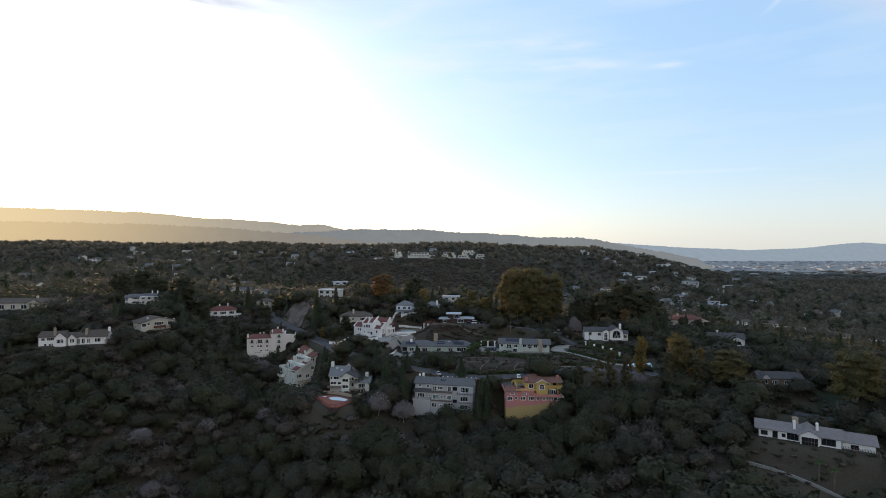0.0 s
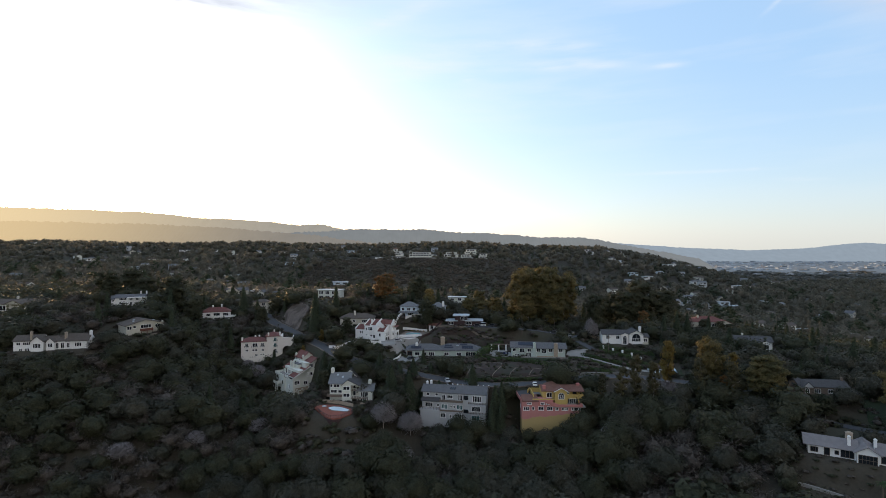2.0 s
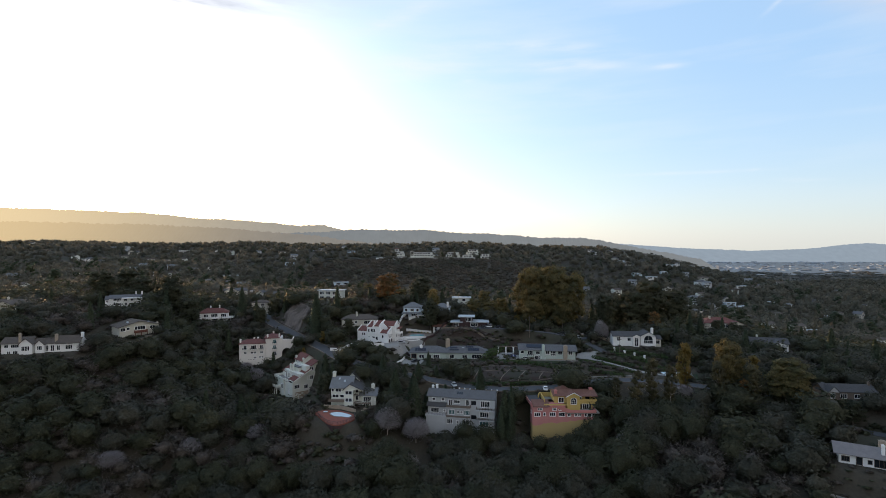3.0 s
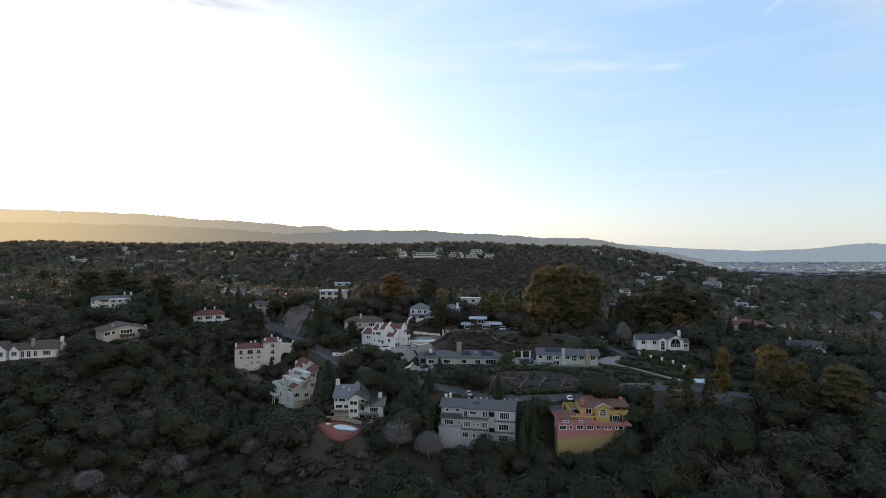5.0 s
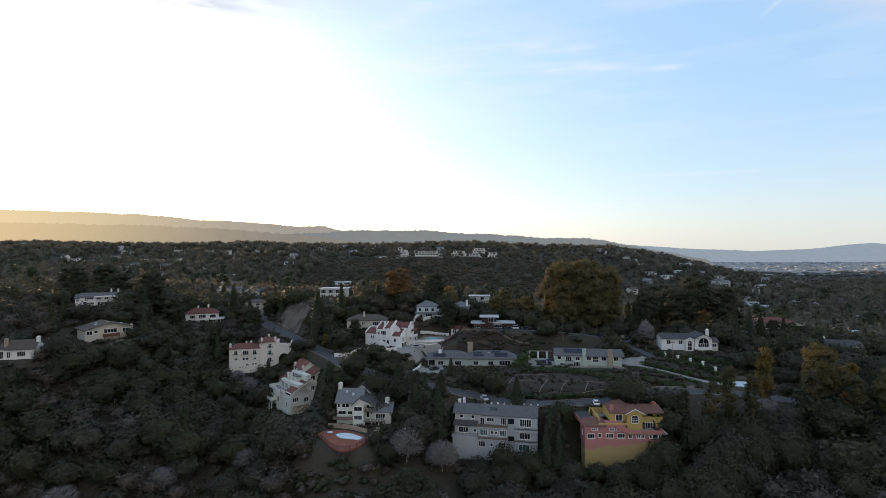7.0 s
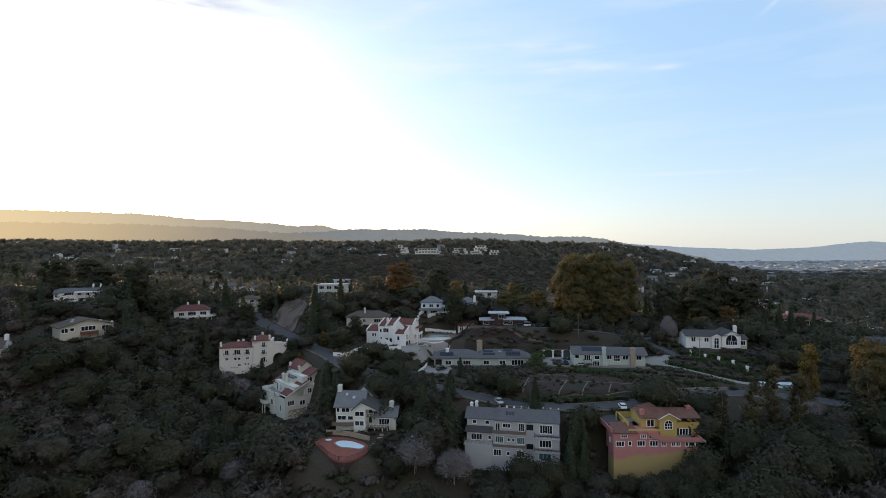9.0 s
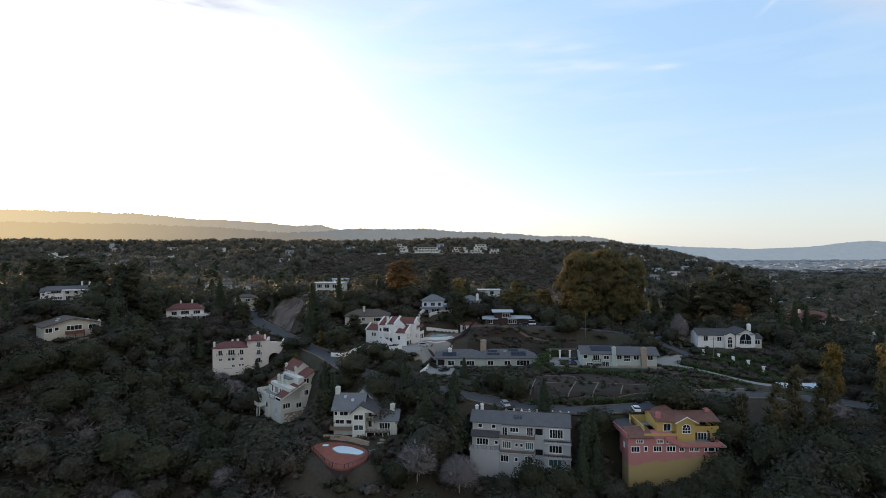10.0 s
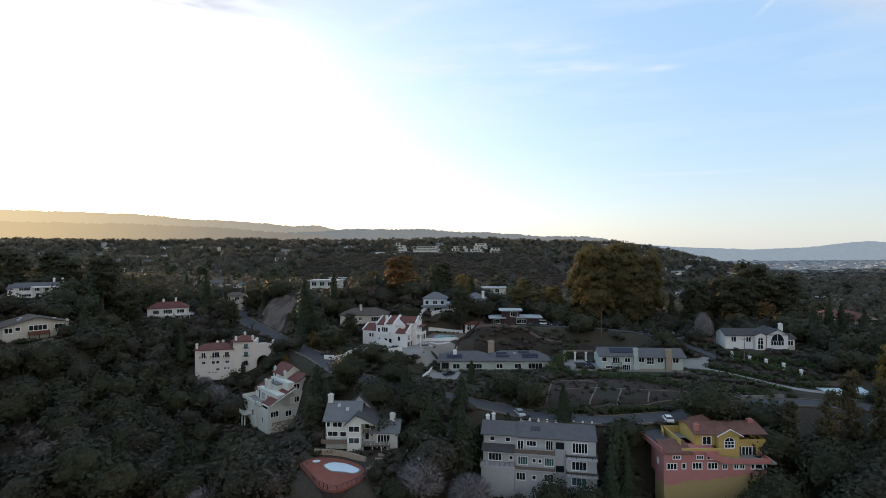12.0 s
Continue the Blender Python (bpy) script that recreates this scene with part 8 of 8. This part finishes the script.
# places kept open: x, y, half size along x and y
OPEN = [(32, 266, 27, 12), (-20, 318, 15, 19), (44, 306, 15, 11), (102, 269, 13, 8), (-50, 232, 11.5, 11), (-22, 287, 8, 7), (164, 212, 9, 9), (-98, 347, 11, 15),
        (40, 281, 22, 5), (6, 286, 10, 4), (26, 296, 8, 9), (112, 246, 8, 6), (20, 325, 14, 5), (0, 252, 16, 5), (33, 249, 9, 6), (-46, 295, 10, 4), (67, 291, 8, 7), (-34, 304, 9, 10), (-90, 398, 16, 18), (84, 247, 22, 8), (146, 214, 8, 6), (141, 200, 15, 5), (-23, 222, 11, 8)]
# places where only low shrubs grow
LOW_ONLY = [(119, 182, 12, 9), (-86, 368, 16, 18), (82, 276, 20, 12), (126, 168, 20, 12), (-50, 214, 14, 8), (-86, 305, 8, 10), (100, 218, 11, 8), (90, 287, 12, 11), (68, 284, 9, 12), (8, 313, 21, 12), (-36, 286, 8, 5), (-20, 274, 12, 9)]


def free(x, y, pad=0.0, low=False):
    ok = np.ones(x.shape, bool)
    for ox, oy, hx, hy in OPEN if low else OPEN + LOW_ONLY:
        ok &= ~((np.abs(x - ox) < hx + pad) & (np.abs(y - oy) < hy + pad))
    for q, w in ROAD_PATHS:
        for a in q[::3]:
            ok &= np.hypot(x - a[0], y - a[1]) > w / 2 + 2.5 + pad
    return ok


def scatter(seed, x0, x1, y0, y1, step):
    r = np.random.RandomState(seed)
    xs, ys = np.meshgrid(np.arange(x0, x1, step), np.arange(y0, y1, step))
    x = (xs + r.uniform(-0.48, 0.48, xs.shape) * step).ravel()
    y = (ys + r.uniform(-0.48, 0.48, ys.shape) * step).ravel()
    return x, y, r


def in_view(x, y, spread=0.95, margin=25):
    return np.abs(x + 8) < np.maximum(0, y) * spread + margin


def woods(name, kinds, x, y, hs, r, mat, label, wide=(1.1, 1.5), sink=0.3):
    """Many trees as one mass: kinds are crowns as vertex and face arrays with their height."""
    z = height(x, y) - sink
    vs, fs, o = [], [], 0
    pick = r.randint(0, len(kinds), len(x))
    for i in range(len(x)):
        v, f, tall = kinds[pick[i]]
        s, a = hs[i] / tall, r.uniform(0, 6.283)
        w = s * r.uniform(*wide) * min(2.2, max(1.0, 0.62 * tall / hs[i]))
        c, sn = math.cos(a) * w, math.sin(a) * w
        q = np.empty_like(v)
        q[:, 0] = v[:, 0] * c - v[:, 1] * sn + x[i]
        q[:, 1] = v[:, 0] * sn + v[:, 1] * c + y[i]
        q[:, 2] = v[:, 2] * s + z[i]
        q[:, 3] = (v[:, 3] * c - v[:, 4] * sn) / w
        q[:, 4] = (v[:, 3] * sn + v[:, 4] * c) / w
        q[:, 5] = v[:, 5]
        vs.append(q)
        fs.append(f + o)
        o += len(v)
    ob = new(name, tri_mesh(name, np.concatenate(vs), np.concatenate(fs), mat))
    return tagged(ob, label, "woods", kind="stuff")


# the near houses' footprints and floors, which the woods keep clear of
bpy.context.view_layer.update()
PLOTS = []
for ob in list(scene.objects):
    if ob.get("category") == "house" and ob.location.y < 500:
        pts = [c.matrix_world @ v.co for c in ob.children if c.name.startswith("wall") for v in c.data.vertices]
        inv = ob.matrix_world.inverted()
        own = [inv @ p for p in pts]
        PLOTS.append((min(p.x for p in pts), max(p.x for p in pts), min(p.y for p in pts), max(p.y for p in pts), ob.location.z,
                      np.array(inv), (min(p.x for p in own), max(p.x for p in own), min(p.y for p in own), max(p.y for p in own))))


def room(x, y, h, pad=2.5):
    """Tree heights cut so that the plot's downhill outlook stays open; zero on the plots themselves."""
    z, h = height(x, y), h.copy()
    for x0, x1, y0, y1, floor, inv, (a0, a1, b0, b1) in PLOTS:
        lx, ly = inv[0, 0] * x + inv[0, 1] * y + inv[0, 3], inv[1, 0] * x + inv[1, 1] * y + inv[1, 3]
        inside = (lx > a0 - pad) & (lx < a1 + pad) & (ly > b0 - pad) & (ly < b1 + pad)
        h[inside] = 0
        below = (x > x0 - 6) & (x < x1 + 6) & (y <= y0 + (y1 - y0) * 0.4) & (y > y0 - 32)
        h = np.where(below, np.minimum(h, np.maximum(1.6, floor + 0.6 + 0.22 * (y0 - y) - z)), h)
    return h


# near canyon and hillside woods
x, y, r = scatter(5, -330, 330, 156, 455, 5.9)
keep = in_view(x, y) & free(x, y)
x, y = x[keep], y[keep]
which = r.uniform(0, 1, len(x))
# clumps of leafless brush, thicker on the dry western slope
patch = np.sin(x * 0.045 + 1.0) * np.sin(y * 0.05 + x * 0.02) + 0.35 * np.sin(x * 0.13) * np.cos(y * 0.11)
dry = patch + np.where((x < -45) & (y < 290), 0.30, -0.25) > 0.25
full = room(x, y, (4.5 + 9.5 * r.beta(1.5, 1.8, len(x))) * np.where(y > 240, 0.9, 1.0))
keep = full > 0
x, y, which, dry, full = x[keep], y[keep], which[keep], dry[keep], full[keep]
which = np.where(dry & (r.uniform(0, 1, len(x)) < 0.6), 0.85, np.where(which > 0.78, which * 0.8, which))
nt = np.where((y < 234) & (y > 185) & (x > -95) & (x < 90) & (which < 0.78))[0]
nt = nt[np.argsort(-y[nt])][:210]
for i in nt:
    plant("oak" if which[i] < 0.5 else "olive", x[i], y[i], full[i], None, None, min(1.6, r.uniform(0.9, 1.2) * max(1, 5.5 / full[i])))
nb = np.where((y < 240) & (y > 190) & (x > -130) & (x < 30) & (which >= 0.78))[0][::14][:7]
for i in nb:
    plant("bare", x[i], y[i], min(7.5, full[i]), None, None, r.uniform(0.9, 1.2))
rest = np.ones(len(x), bool)
rest[nt] = rest[nb] = False
x, y, which = x[rest], y[rest], which[rest]
OAK_LOW = [(*oak_crown(101 + i, 9, 9, 520, 0.36, 11, 5, 26, 0.22), 9) for i in range(6)]
OAK_BACK = [(*oak_crown(111 + i, 9, 9, 200, 0.5, 8, 4, 18, 0.22), 9) for i in range(6)]
BRUSH_LOW = [(*oak_crown(161 + i, 5.6, 6.6, 110, 0.36, 7, 3, 14), 7) for i in range(4)]
TWIG_LOW = [(*bare_crown(121 + i, 7.6, 8.8, 230, 0.06), 7) for i in range(4)]
CONE_LOW = [(*cone_crown(131 + i, 16, 7, 560, 0.46), 16) for i in range(2)]
hs = full[rest]
front = (y < 268) & (y > 183)
for zone, kinds in ((front, OAK_LOW), (~front, OAK_BACK)):
    sel = (which < 0.45) & zone
    woods("oak_woods", kinds, x[sel], y[sel], hs[sel], r, M_OAK, "dense dark green oak woods on the slopes")
    sel = (which >= 0.45) & (which < 0.75) & zone
    woods("mixed_woods", kinds, x[sel], y[sel], hs[sel] * 0.9, r, M_OLIVE, "grey-green mixed woods on the slopes")
sel = which >= 0.78
woods("brown_brush", BRUSH_LOW, x[sel], y[sel], hs[sel] * 0.8, r, M_BRUSH, "brown brush between the oaks")
woods("bare_brush", TWIG_LOW, x[sel], y[sel], hs[sel] * 0.8, r, M_BRUSHTWIG, "leafless grey-brown twigs of brush between the oaks")
sel = (which >= 0.75) & (which < 0.78) & (y > 235)
woods("conifer_woods", CONE_LOW, x[sel], y[sel], hs[sel] * 1.5, r, M_CONIFER, "scattered dark conifers among the houses")

# low growth that fills the gaps between trees and houses
x, y, r = scatter(15, -330, 330, 170, 390, 3.0)
keep = in_view(x, y) & free(x, y, -2.0, True)
x, y = x[keep], y[keep]
beside = np.zeros(len(x), bool)
for ox, oy, hx, hy in LOW_ONLY:
    beside |= (np.abs(x - ox) < hx) & (np.abs(y - oy) < hy)
for x0, x1, y0, y1, *_ in PLOTS:
    beside |= (x > x0 - 14) & (x < x1 + 14) & (y > y0 - 34) & (y < y1 + 12)
hs = room(x, y, r.uniform(1.2, 2.8, len(x)), 0.6)
for ox, oy, hx, hy in LOW_ONLY:
    hs = np.where((np.abs(x - ox) < hx) & (np.abs(y - oy) < hy), hs * {8: 0.9, -50: 1.25, 90: 0.8, 68: 0.8, 82: 1.05, 119: 0.5, 126: 0.7}.get(ox, 0.6), hs)
for a in sample_line(ROAD_RANCH)[::2]:
    hs = np.where((np.abs(x - a[0]) < 4) & (y < a[1] + 2) & (y > a[1] - 8), np.minimum(hs, 0.45), hs)
keep = (hs > 0) & (beside | (r.uniform(0, 1, len(x)) < 0.3))
x, y, hs = x[keep], y[keep], hs[keep]
LOW = [(*oak_crown(171 + i, 3, 4.4, 18, 0.5, 5, 3, 6), 3) for i in range(5)]
pick = r.uniform(0, 1, len(x)) < 0.5
woods("undergrowth", LOW, x[pick], y[pick], hs[pick], r, M_OAK, "low green shrubs between the houses")
woods("dry_undergrowth", LOW, x[~pick], y[~pick], hs[~pick], r, M_BRUSH, "low brown shrubs and dead brush")

# their leaf colours, pines apart, carry the haze of distance
# woods of the middle distance and beyond
MID_LOW = [(*oak_crown(141 + i, 10, 10, 44, 0.95, 6, 3, 10), 10) for i in range(5)] + [(*cone_crown(181, 12, 6, 60, 0.8), 10)]
FAR_LOW = [(*oak_crown(151 + i, 11, 12, 26, 1.5, 5, 3, 8), 11) for i in range(4)]


def on_knoll(x, y):
    return (np.abs(x + 35) < 190 - np.maximum(0, 800 - y) * 0.2) & (y > 690) & (y < 962)


def clear_of(x, y, spots, pad):
    ok = np.ones(x.shape, bool)
    for sx, sy in spots:
        # the trees just downhill of a house stay low, as its outlook was cut free
        ok &= ~((np.abs(x - sx * (y / sy)) < pad) & (y > sy - pad * 2.6) & (y < sy + pad * 0.7))
    return ok


x, y, r = scatter(6, -760, 760, 455, 860, 9.5)
keep = in_view(x, y, 0.93, 10) & (r.uniform(0, 1, len(x)) < 0.92) & ~on_knoll(x, y) & clear_of(x, y, FAR_SPOTS, 5.5)
x, y = x[keep], y[keep]
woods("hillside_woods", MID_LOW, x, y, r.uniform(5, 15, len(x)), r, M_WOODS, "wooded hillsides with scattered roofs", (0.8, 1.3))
x, y, r = scatter(29, -230, 230, -60, 160, 7.0)
woods("canyon_woods", FAR_LOW, x, y, r.uniform(5, 10, len(x)), r, M_OAK, "oak woods on the canyon floor", (0.9, 1.4))
x, y, r = scatter(23, -700, 760, 470, 1180, 44.0)
keep = in_view(x, y, 0.93, 10) & ~on_knoll(x, y) & clear_of(x, y, FAR_SPOTS, 5.5) & (r.uniform(0, 1, len(x)) < 0.6)
x, y = x[keep], y[keep]
TALL_LOW = [(*tall_crown(191, 16, 10, 110, 0.8, 14), 16), (*tall_crown(192, 16, 9, 120, 0.8, 16), 16)]
woods("hillside_pines", TALL_LOW, x, y, r.uniform(13, 24, len(x)) * np.where(y > 820, 0.62, 1.0), r, M_CONIFER, "tall dark pines scattered over the far hillsides", (1.1, 1.7))
x, y, r = scatter(9, -240, 170, 690, 962, 6.0)
keep = on_knoll(x, y) & (r.uniform(0, 1, len(x)) < 0.8)
x, y = x[keep], y[keep]
gully = 1 - np.abs(np.sin(x / 31.0 + y / 160.0 + 0.7 * np.sin(y / 70.0)))
deep = (gully > 0.62) & (r.uniform(0, 1, len(x)) < 0.5)
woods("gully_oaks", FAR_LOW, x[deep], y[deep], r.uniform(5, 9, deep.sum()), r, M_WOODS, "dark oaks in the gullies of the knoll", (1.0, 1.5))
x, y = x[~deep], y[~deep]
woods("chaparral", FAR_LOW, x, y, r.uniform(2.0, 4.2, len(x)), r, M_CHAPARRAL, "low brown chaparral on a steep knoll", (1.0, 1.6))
x, y, r = scatter(7, -1500, 1700, 860, 1750, 18.0)
keep = in_view(x, y, 0.93, 10) & ((y < 1420) | (x > 350)) & (r.uniform(0, 1, len(x)) < 0.9) & ~on_knoll(x, y) & clear_of(x, y, FAR_SPOTS, 6.5)
x, y = x[keep], y[keep]
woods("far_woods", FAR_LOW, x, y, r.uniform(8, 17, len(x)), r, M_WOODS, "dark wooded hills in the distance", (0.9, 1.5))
x, y, r = scatter(8, 350, 2400, 1750, 2400, 46.0)
keep = in_view(x, y, 0.93, 10) & (r.uniform(0, 1, len(x)) < 0.75)
x, y = x[keep], y[keep]
woods("plain_woods", FAR_LOW, x, y, r.uniform(10, 18, len(x)), r, M_PLAINWOODS, "tree belts across the far plain, haze grey painted into their leaves", (2.4, 4.0))
for kinds in TREES.values():
    for e in kinds:
        for o in (*e.children, e):
            bpy.data.objects.remove(o)
